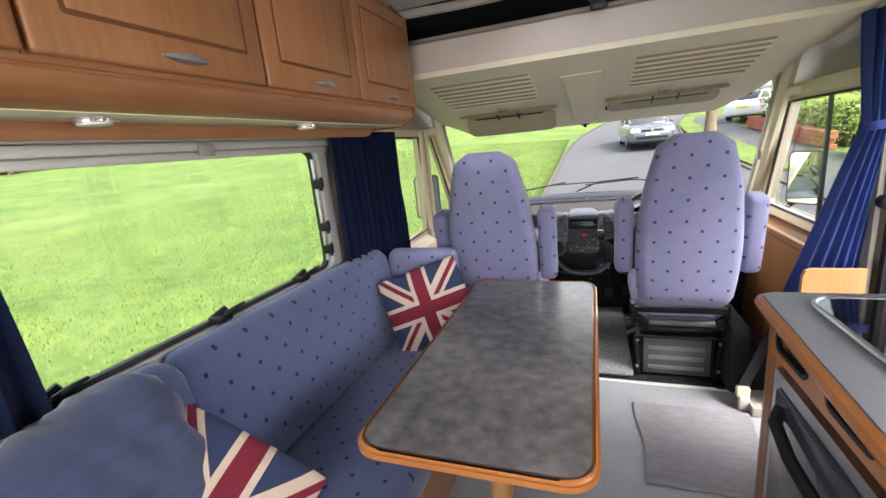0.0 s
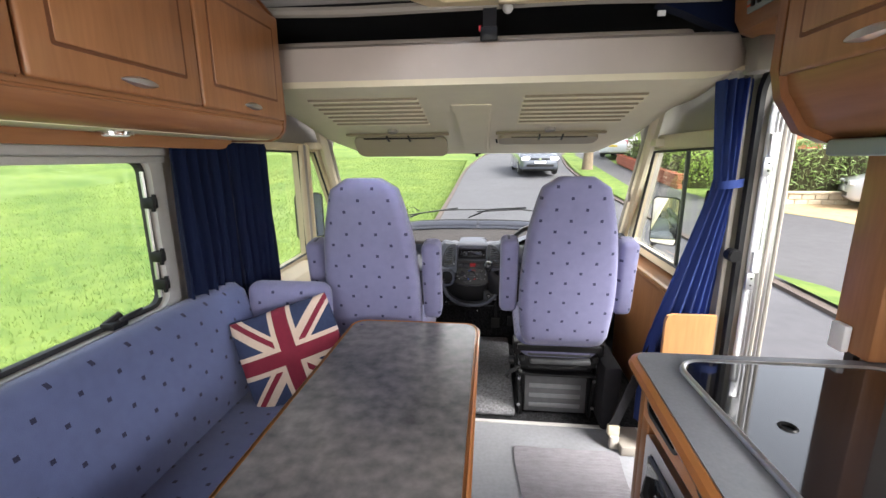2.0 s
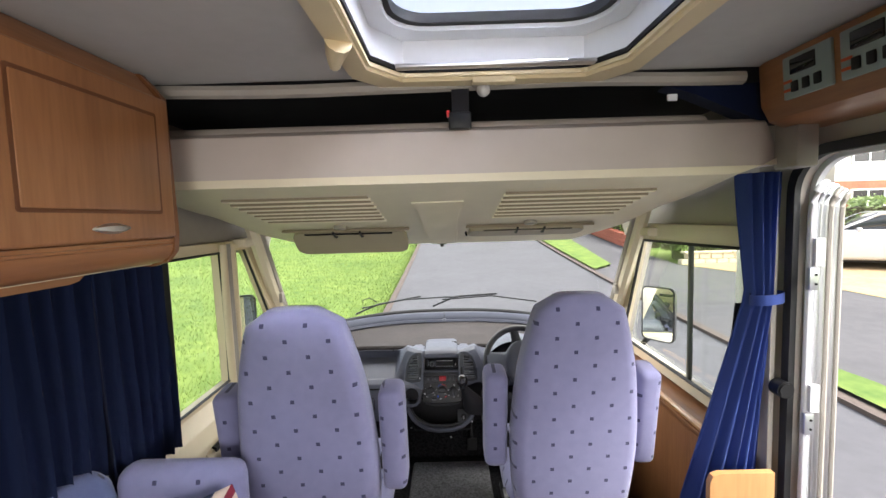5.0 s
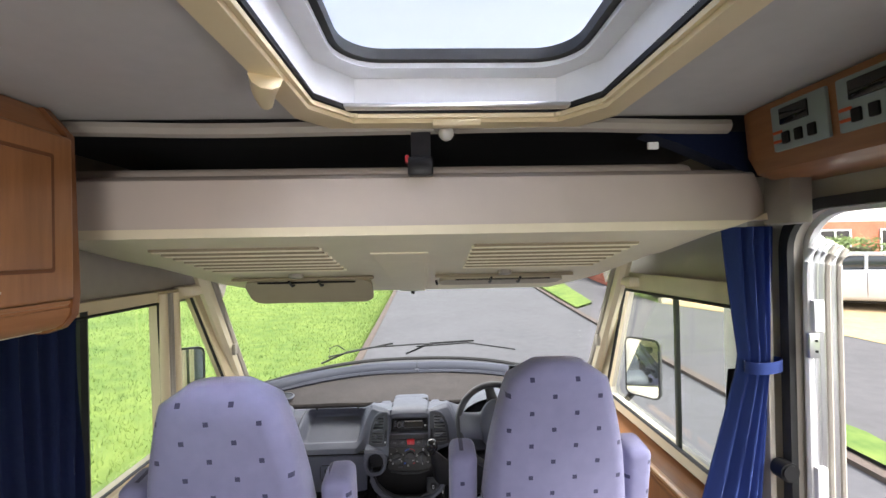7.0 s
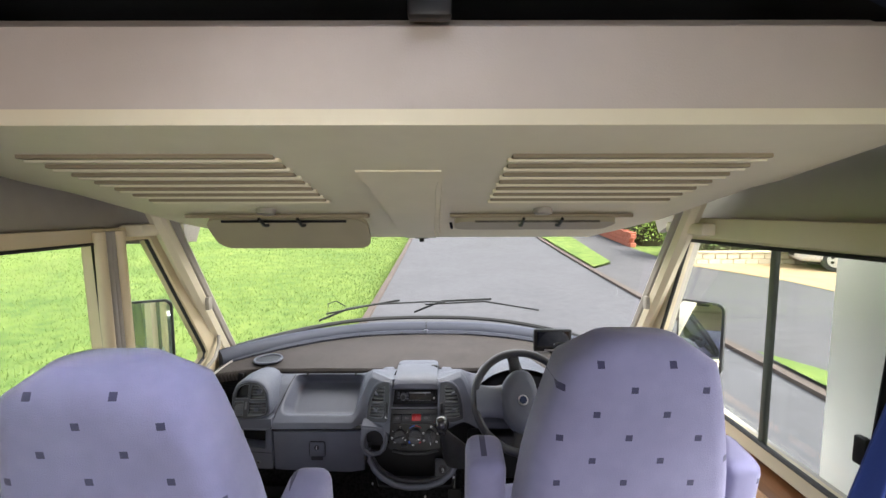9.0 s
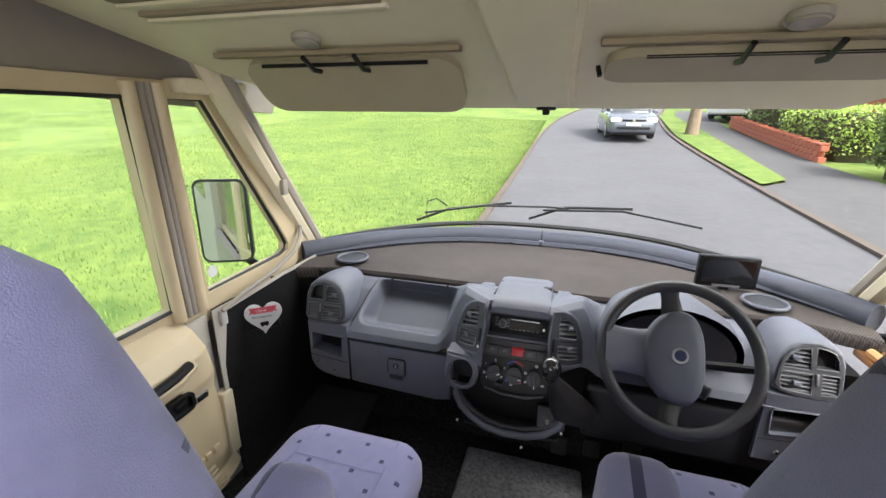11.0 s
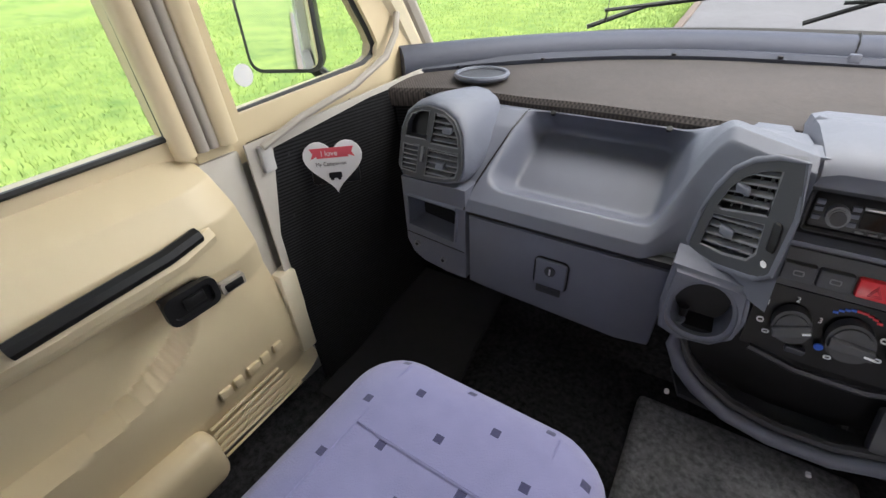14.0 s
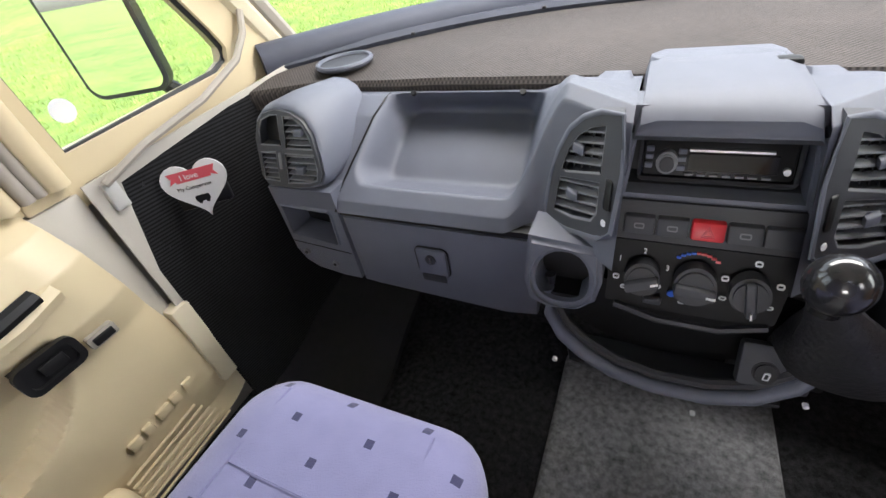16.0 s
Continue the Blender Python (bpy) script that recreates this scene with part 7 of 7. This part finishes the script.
def outdoor():
    xs = [-600, -300, -150, -90, -60, -45, -35, -28, -22, -17, -13, -10, -8, -6, -4.5, -3, -1.6, -1.2, -0.8, 0, 1, 2, 3, 4, 4.4, 5, 6, 8, 10, 13, 17, 22, 30, 45, 70, 120, 300, 600]
    ys = [-600, -200, -80, -40, -20, -10, -5, 0, 3, 6, 8, 10, 12, 14, 16, 18, 20, 22, 24, 26, 29, 33, 38, 44, 50, 58, 68, 70, 85, 120, 300, 600]
    single("ground", strip([[(x, y, ground_z(x, y) - 0.05 + (0.02 if x < -1.3 else 0)) for x in xs] for y in ys]), M_GRASS, "green lawn sloping gently upwards", "ground", "structure")
    yy = [-30, -10, 0, 4, 8, 10, 12, 14, 16, 18, 20, 22, 24, 26, 28, 30, 33, 36, 40, 44, 48, 56, 70]
    single("road", strip([[(x + road_x(y), y, ground_z(0, y)) for x in np.linspace(-1.18, 4.1, 6)] for y in yy]), M_ASPHALT, "worn grey asphalt road bending away", "road", "structure")
    for name, x0, x1 in (("kerb_left", -1.27, -1.16), ("kerb_right", 4.1, 4.24)):
        bm = loft([[(x0 + road_x(y), y, ground_z(0, y) - 0.1), (x0 + road_x(y), y, ground_z(0, y) + 0.05), (x1 + road_x(y), y, ground_z(0, y) + 0.05), (x1 + road_x(y), y, ground_z(0, y) - 0.1)] for y in yy if not (name == "kerb_right" and y > 60)])
        single(name, bm, M_KERB, "weathered stone kerb along the road", "kerb", "structure")


outdoor()


def flat(name, pts, mat, label, category, lift, kind="structure"):
    bm = bmesh.new()
    xs, ys = [p[0] for p in pts], [p[1] for p in pts]
    vs = [bm.verts.new((x, y, 0)) for x, y in pts]
    bm.faces.new(vs)
    for axis, lo, hi in ((0, min(xs), max(xs)), (1, min(ys), max(ys))):
        for c in np.arange(math.ceil(lo), hi, 1.5):
            n = (1, 0, 0) if axis == 0 else (0, 1, 0)
            bmesh.ops.bisect_plane(bm, geom=bm.verts[:] + bm.edges[:] + bm.faces[:], plane_co=(c, c, 0), plane_no=n)
    for v in bm.verts:
        v.co.z = ground_z(max(v.co.x, 0), v.co.y) + lift
    return single(name, bm, mat, label, category, kind)


flat("pavement", [(4.24, 12.9), (4.24, 3.0), (4.24, -20), (8.8, -20), (8.8, 8.6), (8.3, 11.3), (7.0, 13.4), (6.9, 16.7), (7.2, 26), (8.2, 34), (6.6, 34), (5.75, 30), (5.7, 23.3), (5.4, 17.9), (5.0, 13.6)], M_PATH, "dark asphalt side road and footway", "pavement", 0.03)
flat("verge_near", [(4.25, 4.2), (4.62, 4.6), (4.75, 5.4), (4.6, 6.3), (4.25, 6.9)], M_GRASS, "small grass patch beside the kerb", "grass", 0.09)
flat("verge_far", [(4.25, 12.9), (5.0, 13.6), (5.4, 17.9), (5.7, 23.3), (5.75, 30), (4.9, 30), (4.3, 22)], M_GRASS, "long grass verge between road and footway", "grass", 0.09)
flat("forecourt", [(8.8, 8.6), (8.3, 11.3), (7.05, 13.4), (9.0, 14.2), (30, 16), (30, 2), (8.8, 2)], M_SAND, "sandy gravel forecourt", "gravel", 0.04)


def leaf_mass(name, x0, x1, y0, y1, h, count, size, mat, label, category, twiggy=0.0, lift=0.0, kind=""):
    """A core and a ragged skin of many small leaves."""
    rng = np.random.default_rng(int(abs(x0 * 31 + y0 * 17) * 10))
    verts, faces = [], []
    for k in range(count):
        u, v = rng.random(), rng.random()
        side = rng.integers(0, 3)
        x, y = x0 + (x1 - x0) * u, y0 + (y1 - y0) * v
        z = h * rng.random() ** 0.8
        if side == 0:
            x = x0 if rng.random() < 0.7 else x1
        elif side == 1:
            y = y0 if rng.random() < 0.8 else y1
        else:
            z = h
        z += 0.12 * h * noise.noise((x * 1.3, y * 1.3, 0))
        x, y, z = x + rng.normal(0, 0.08), y + rng.normal(0, 0.08), z + rng.normal(0, 0.06)
        c = Vector((x, y, max(0.0, z) + ground_z(x, y) + lift))
        d = Vector(rng.normal(0, 1, 3)).normalized()
        if rng.random() < twiggy:
            d = Vector((rng.normal(0, 0.3), rng.normal(0, 0.3), 1)).normalized()
        s = d.orthogonal().normalized()
        w = size * (0.5 + rng.random())
        ln = w * (2.5 if twiggy else 1.3)
        i = len(verts)
        verts += [c - s * w * 0.4, c + d * ln * 0.5, c + s * w * 0.4, c - d * ln * 0.5]
        faces.append((i, i + 1, i + 2, i + 3))
    me = bpy.data.meshes.new(name)
    me.from_pydata([tuple(v) for v in verts], [], faces)
    me.materials.append(mat)
    ob = thing(name, ((x0 + x1) / 2, (y0 + y1) / 2, ground_z(x0, y0)), label, category, kind=kind)
    lf = new("foliage", me)
    lf.parent = ob
    lf.matrix_parent_inverse = Matrix.Translation(-ob.location)
    tagged(lf, kind="stuff")
    z0 = min(ground_z(x0, y0), ground_z(x1, y0)) - 0.1
    # a plain dark box fills the foliage, so gaps between leaves look dark
    part("foliage_core", box(x0 + 0.15, x1 - 0.15, y0 + 0.15, y1 - 0.15, z0, ground_z((x0 + x1) / 2, (y0 + y1) / 2) + h * 0.86 + lift, 0.1), M_FOLIAGE_CORE, ob, "plain dark box filling the inside")
    return ob


M_FOLIAGE_CORE = material("dark_foliage_core", (0.06, 0.055, 0.025), rough=0.95, vary=0.4, scale=10, bump=0.5, bump_scale=40)
leaf_mass("hedge", 7.4, 14.5, 13.9, 15.2, 1.45, 9000, 0.06, M_LEAF, "yellow-green clipped bushy hedge behind a low wall", "hedge", 0.4, 0.3)
leaf_mass("shrub", 7.5, 9.2, 17.2, 21.0, 1.2, 3500, 0.07, M_LEAF_Y, "bright green garden shrub behind the brick wall", "shrub", 0.0, 0.2)
leaf_mass("shrub", 7.8, 9.6, 21.5, 25.5, 1.5, 3000, 0.08, M_LEAF, "dark green garden shrub behind the brick wall", "shrub", 0.0, 0.2)


def block_wall(name, p, q, h, mat, cap, label, n):
    w = thing(name, (*p, ground_z(*p)), label, "wall")
    a, b = Vector((*p, 0)), Vector((*q, 0))
    d = (b - a) / n
    ang = math.atan2(d.y, d.x)
    rows = max(1, round(h / 0.16))
    base = box(-d.length / 2 + 0.008, d.length / 2 - 0.008, -0.10, 0.10, -h / rows / 2 + 0.006, h / rows / 2 - 0.006, 0.01, 1)
    me = finish(base, "block", mat, 40)
    for r in range(rows):
        for k in range(n):
            c = a + d * (k + 0.5 + (0.25 if r % 2 else -0.25))
            o = new("block", me)
            o.parent = w
            o.matrix_parent_inverse = Matrix.Translation(-w.location)
            o.matrix_basis = Matrix.Translation((c.x, c.y, ground_z(max(0, c.x), c.y) + h / rows * (r + 0.5))) @ Matrix.Rotation(ang, 4, "Z")
    for k in range(n // 2):
        c = a + d * (2 * k + 1)
        part("coping", turned(box(-d.length + 0.004, d.length - 0.004, -0.13, 0.13, 0, 0.06, 0.01, 1), Matrix.Translation((c.x, c.y, ground_z(max(0, c.x), c.y) + h)) @ Matrix.Rotation(ang, 4, "Z")), cap, w)


block_wall("garden_wall", (7.15, 13.6), (15.0, 13.6), 0.34, M_STONE, M_STONE, "low pale stone garden wall", 22)
block_wall("brick_wall", (7.05, 16.8), (7.45, 26.0), 0.48, M_BRICK, M_BRICK, "low red brick garden wall", 30)


def tree(x, y):
    t = thing("street_tree", (x, y, ground_z(x, y)), "bare street tree with a stout grey-brown trunk", "tree")
    g = ground_z(x, y)
    part("trunk", tube([(x, y, g - 0.1), (x, y, g + 0.15), (x + 0.03, y, g + 1.0), (x, y + 0.05, g + 2.4), (x - 0.05, y, g + 4.0)], [0.36, 0.27, 0.22, 0.19, 0.15], 14), M_BARK, t, "", 80)
    rng = random.Random(4)
    for k in range(9):
        a, s = k * 0.7, 2.2 + rng.random() * 1.6
        pts = [(x, y, g + s), (x + 0.7 * math.cos(a), y + 0.7 * math.sin(a), g + s + 0.8), (x + 1.5 * math.cos(a + 0.2), y + 1.5 * math.sin(a + 0.2), g + s + 2.0), (x + 1.9 * math.cos(a + 0.1), y + 1.9 * math.sin(a), g + s + 3.2)]
        part("limb", tube(pts, [0.09, 0.06, 0.035, 0.012], 7), M_BARK, t)


tree(5.0, 22.6)


def house(x0, x1, y0, y1, eaves, upper, label):
    h = thing("house", (x0, y0, ground_z(x0, y0)), label, "house", "houses across the road")
    g = ground_z(x0, y0) - 0.3
    split = g + 2.6
    part("wall", box(x0, x1, y0, y1, g, split), M_BRICK, h, "red brick lower wall")
    part("wall", box(x0, x1, y0 - 0.003, y1, split + 0.002, eaves), upper, h)
    rows = [[(x0 - 0.3, y0 - 0.4, eaves), (x1 + 0.3, y0 - 0.4, eaves)], [(x0 - 0.3, (y0 + y1) / 2, eaves + 2.4), (x1 + 0.3, (y0 + y1) / 2, eaves + 2.4)], [(x0 - 0.3, y1 + 0.4, eaves), (x1 + 0.3, y1 + 0.4, eaves)]]
    part("roof", thicken(strip(rows), (0, 0, 0.15)), M_ROOF, h, "brown tiled roof")
    n = max(1, int((x1 - x0) / 2.6))
    for k in range(n):
        for z in (g + 1.15, split + 0.75):
            xa = x0 + (x1 - x0) * (k + 0.5) / n
            w = part("window", sheet([(xa - 0.75, z), (xa + 0.75, z), (xa + 0.75, z + 1.1), (xa - 0.75, z + 1.1)], [[(xa - 0.68, z + 0.07), (xa - 0.04, z + 0.07), (xa - 0.04, z + 1.03), (xa - 0.68, z + 1.03)], [(xa + 0.04, z + 0.07), (xa + 0.68, z + 0.07), (xa + 0.68, z + 1.03), (xa + 0.04, z + 1.03)]], on_y(y0 - 0.06), (0, 0.05, 0)), M_WHITE, h, "white window frame")
            part("window_pane", box(xa - 0.7, xa + 0.7, y0 - 0.03, y0 - 0.02, z + 0.05, z + 1.05), M_BLACKGLASS, w, "dark glass")


house(10.8, 16.4, 20.5, 27, 4.6, M_BRICK, "red brick house with tiled roof")
house(17.0, 28.5, 19.5, 27, 5.6, M_RENDER, "brick and white-rendered house")


def car(at, heading, paint, label, length=4.3, height=1.55, lit=False):
    """A parked car; its front looks along -y before the turn."""
    c = thing("car", at, label, "car")
    m = Matrix.Translation(at) @ Matrix.Rotation(radians(heading), 4, "Z")
    hl = length / 2

    def ring(y, hw, z0, z1, r):
        return [(px, y, pz) for px, pz in rounded(2 * hw, z1 - z0, r, 4, 0, (z0 + z1) / 2)]

    body = [ring(-hl, 0.70, 0.32, 0.72, 0.1), ring(-hl + 0.12, 0.83, 0.24, 0.82, 0.12), ring(-hl + 0.6, 0.89, 0.22, 0.95, 0.13), ring(-hl + 1.15, 0.90, 0.22, 1.03, 0.12), ring(0.3, 0.91, 0.22, 1.05, 0.12), ring(hl - 0.5, 0.90, 0.22, 1.06, 0.12), ring(hl - 0.08, 0.85, 0.26, 1.02, 0.12), ring(hl, 0.78, 0.34, 0.92, 0.1)]
    part("body", turned(loft(body), m), paint, c, "", 60)
    cab = [ring(-hl + 1.05, 0.72, 0.98, 1.04, 0.02), ring(-hl + 1.85, 0.70, 0.98, height - 0.03, 0.16), ring(-0.1, 0.71, 0.98, height, 0.17), ring(hl - 0.7, 0.69, 0.98, height - 0.04, 0.16), ring(hl - 0.12, 0.66, 0.98, 1.08, 0.03)]
    part("cabin_glass", turned(loft(cab), m), M_CARGLASS, c, "dark window glass", 60)
    roof = [[(x * 1.03, y, z + 0.012) for x, y, z in r if True] for r in (ring(-hl + 1.9, 0.66, height - 0.12, height - 0.02, 0.04), ring(-0.1, 0.70, height - 0.1, height + 0.005, 0.045), ring(hl - 0.65, 0.66, height - 0.13, height - 0.03, 0.04))]
    part("roof", turned(loft(roof), m), paint, c, "", 60)
    for sx in (-1, 1):
        for ya, yb in (((-hl + 1.02), (-hl + 1.92)), ((hl - 0.66), (hl - 0.1))):
            za, zb = (1.02, height - 0.04) if ya < 0 else (height - 0.06, 1.05)
            part("roof_pillar", turned(tube([(sx * 0.73, ya, za), (sx * 0.69, yb, zb)], 0.035, 6), m), paint, c)
        part("roof_pillar", turned(tube([(sx * 0.73, 0.1, 1.03), (sx * 0.70, 0.12, height - 0.06)], 0.04, 6), m), paint, c)
        for y in (-hl + 0.82, hl - 0.78):
            w = part("wheel", turned(disc((sx * 0.80, y, 0.315), (1, 0, 0), 0.315, 0.2, 28, 0.03), m), M_RUBBER, c, "black tyre")
            part("rim", turned(disc((sx * 0.895, y, 0.315), (1, 0, 0), 0.2, 0.03, 20, 0.008), m), M_ALU, w, "alloy rim")
            for k in range(5):
                a = k * 2 * math.pi / 5
                part("spoke_gap", turned(disc((sx * 0.909, y + 0.11 * math.cos(a), 0.315 + 0.11 * math.sin(a)), (1, 0, 0), 0.04, 0.006, 8), m), M_BLACK, w)
        part("headlight", turned(box(sx * 0.64 - 0.17, sx * 0.64 + 0.17, -hl - 0.01, -hl + 0.12, 0.66, 0.79, 0.03), m), M_LAMP if lit else M_WHITE, c, "clear headlight")
        part("tail_light", turned(box(sx * 0.72 - 0.1, sx * 0.72 + 0.1, hl - 0.1, hl - 0.01, 0.74, 0.98, 0.03), m), M_RED, c, "red tail light")
        part("door_mirror", turned(box(sx * 1.0 - 0.09, sx * 1.0 + 0.09, -hl + 1.35, -hl + 1.45, 0.98, 1.1, 0.03), m), paint, c)
        part("door_gap", turned(box(sx * 0.905 - 0.004, sx * 0.905 + 0.004, 0.06, 0.075, 0.35, 1.0), m), M_BLACK, c)
    part("grille", turned(box(-0.42, 0.42, -hl - 0.012, -hl + 0.05, 0.66, 0.74, 0.01), m), M_BLACK, c, "black grille")
    part("lower_grille", turned(box(-0.6, 0.6, -hl - 0.012, -hl + 0.05, 0.36, 0.47, 0.02), m), M_BLACK, c)
    part("badge", turned(disc((0, -hl - 0.014, 0.70), (0, -1, 0), 0.06, 0.01, 18), m), M_CHROME, c, "round chrome badge")
    part("number_plate", turned(box(-0.26, 0.26, -hl - 0.02, -hl, 0.50, 0.61, 0.004), m), M_WHITE, c, "white number plate")
    part("number_plate", turned(box(-0.26, 0.26, hl - 0.005, hl + 0.012, 0.6, 0.71, 0.004), m), M_YELLOW, c, "yellow number plate")
    part("underside", turned(box(-0.7, 0.7, -hl + 0.3, hl - 0.3, 0.16, 0.26), m), M_BLACK, c)
    return c


M_CARGLASS = material("car_glass", (0.03, 0.035, 0.04), rough=0.08, vary=0.1, bump=0.0, coat=0.5)
M_LAMP = material("lit_headlight", (0.9, 0.9, 0.85), rough=0.2, vary=0.02, bump=0.0)
M_LAMP.node_tree.nodes["Principled BSDF"].inputs["Emission Color"].default_value = (1, 0.97, 0.9, 1)
M_LAMP.node_tree.nodes["Principled BSDF"].inputs["Emission Strength"].default_value = 1.2
car((2.25, 22.2, ground_z(2, 22) - 0.02), 3, M_CARGREY, "dark grey people carrier driving with headlights lit", 4.4, 1.8, True)
car((11.9, 12.5, ground_z(12, 12.5) + 0.03), -118, M_CARSILVER, "silver hatchback parked on the gravel forecourt", 4.2, 1.5)
car((8.6, 29.5, ground_z(8.6, 29.5)), 150, M_CARWHITE, "white hatchback parked beyond the brick wall", 4.1, 1.5)


def grass_blades():
    rng = np.random.default_rng(3)
    n = 110000
    r = rng.random((n, 6))
    x = -1.32 - 13 * r[:, 0] ** 1.5
    y = -2 + 30 * r[:, 1] ** 1.2
    z = np.array([ground_z(a, b) for a, b in zip(x, y)]) - 0.035
    ang, lean, h = r[:, 2] * 6.283, (r[:, 3] - 0.5) * 0.09, 0.035 + 0.05 * r[:, 4]
    w = 0.006 + 0.006 * r[:, 5]
    v = np.empty((n, 3, 3))
    v[:, 0] = np.stack([x - w * np.cos(ang), y - w * np.sin(ang), z], 1)
    v[:, 1] = np.stack([x + w * np.cos(ang), y + w * np.sin(ang), z], 1)
    v[:, 2] = np.stack([x + lean, y + lean * np.sin(ang * 3), z + h], 1)
    me = bpy.data.meshes.new("grass")
    me.from_pydata(v.reshape(-1, 3).tolist(), [], np.arange(3 * n).reshape(-1, 3).tolist())
    me.materials.append(M_BLADE)
    tagged(new("grass", me), "short bright green grass of the lawn", "grass", kind="stuff")


grass_blades()


def far_hedge():
    rng = np.random.default_rng(8)
    verts, faces = [], []
    for k in range(20000):
        a = radians(-95 + 75 * rng.random())
        d = 62 + 5 * rng.random()
        x, y = d * math.sin(a), d * math.cos(a)
        hh = (2.6 + 1.6 * noise.noise((x * 0.12, y * 0.12, 0))) * rng.random()
        c = Vector((x, y, ground_z(x, y) + hh))
        s, t = rng.normal(0, 0.2, 3), rng.normal(0, 0.2, 3)
        i = len(verts)
        verts += [tuple(c + Vector(s)), tuple(c + Vector(t)), tuple(c - Vector(s)), tuple(c - Vector(t))]
        faces.append((i, i + 1, i + 2, i + 3))
    me = bpy.data.meshes.new("far_hedge")
    me.from_pydata(verts, [], faces)
    me.materials.append(M_BROWNHEDGE)
    tagged(new("far_hedge", me), "distant leafless brown hedgerow beyond the field", "hedge", kind="stuff")


far_hedge()
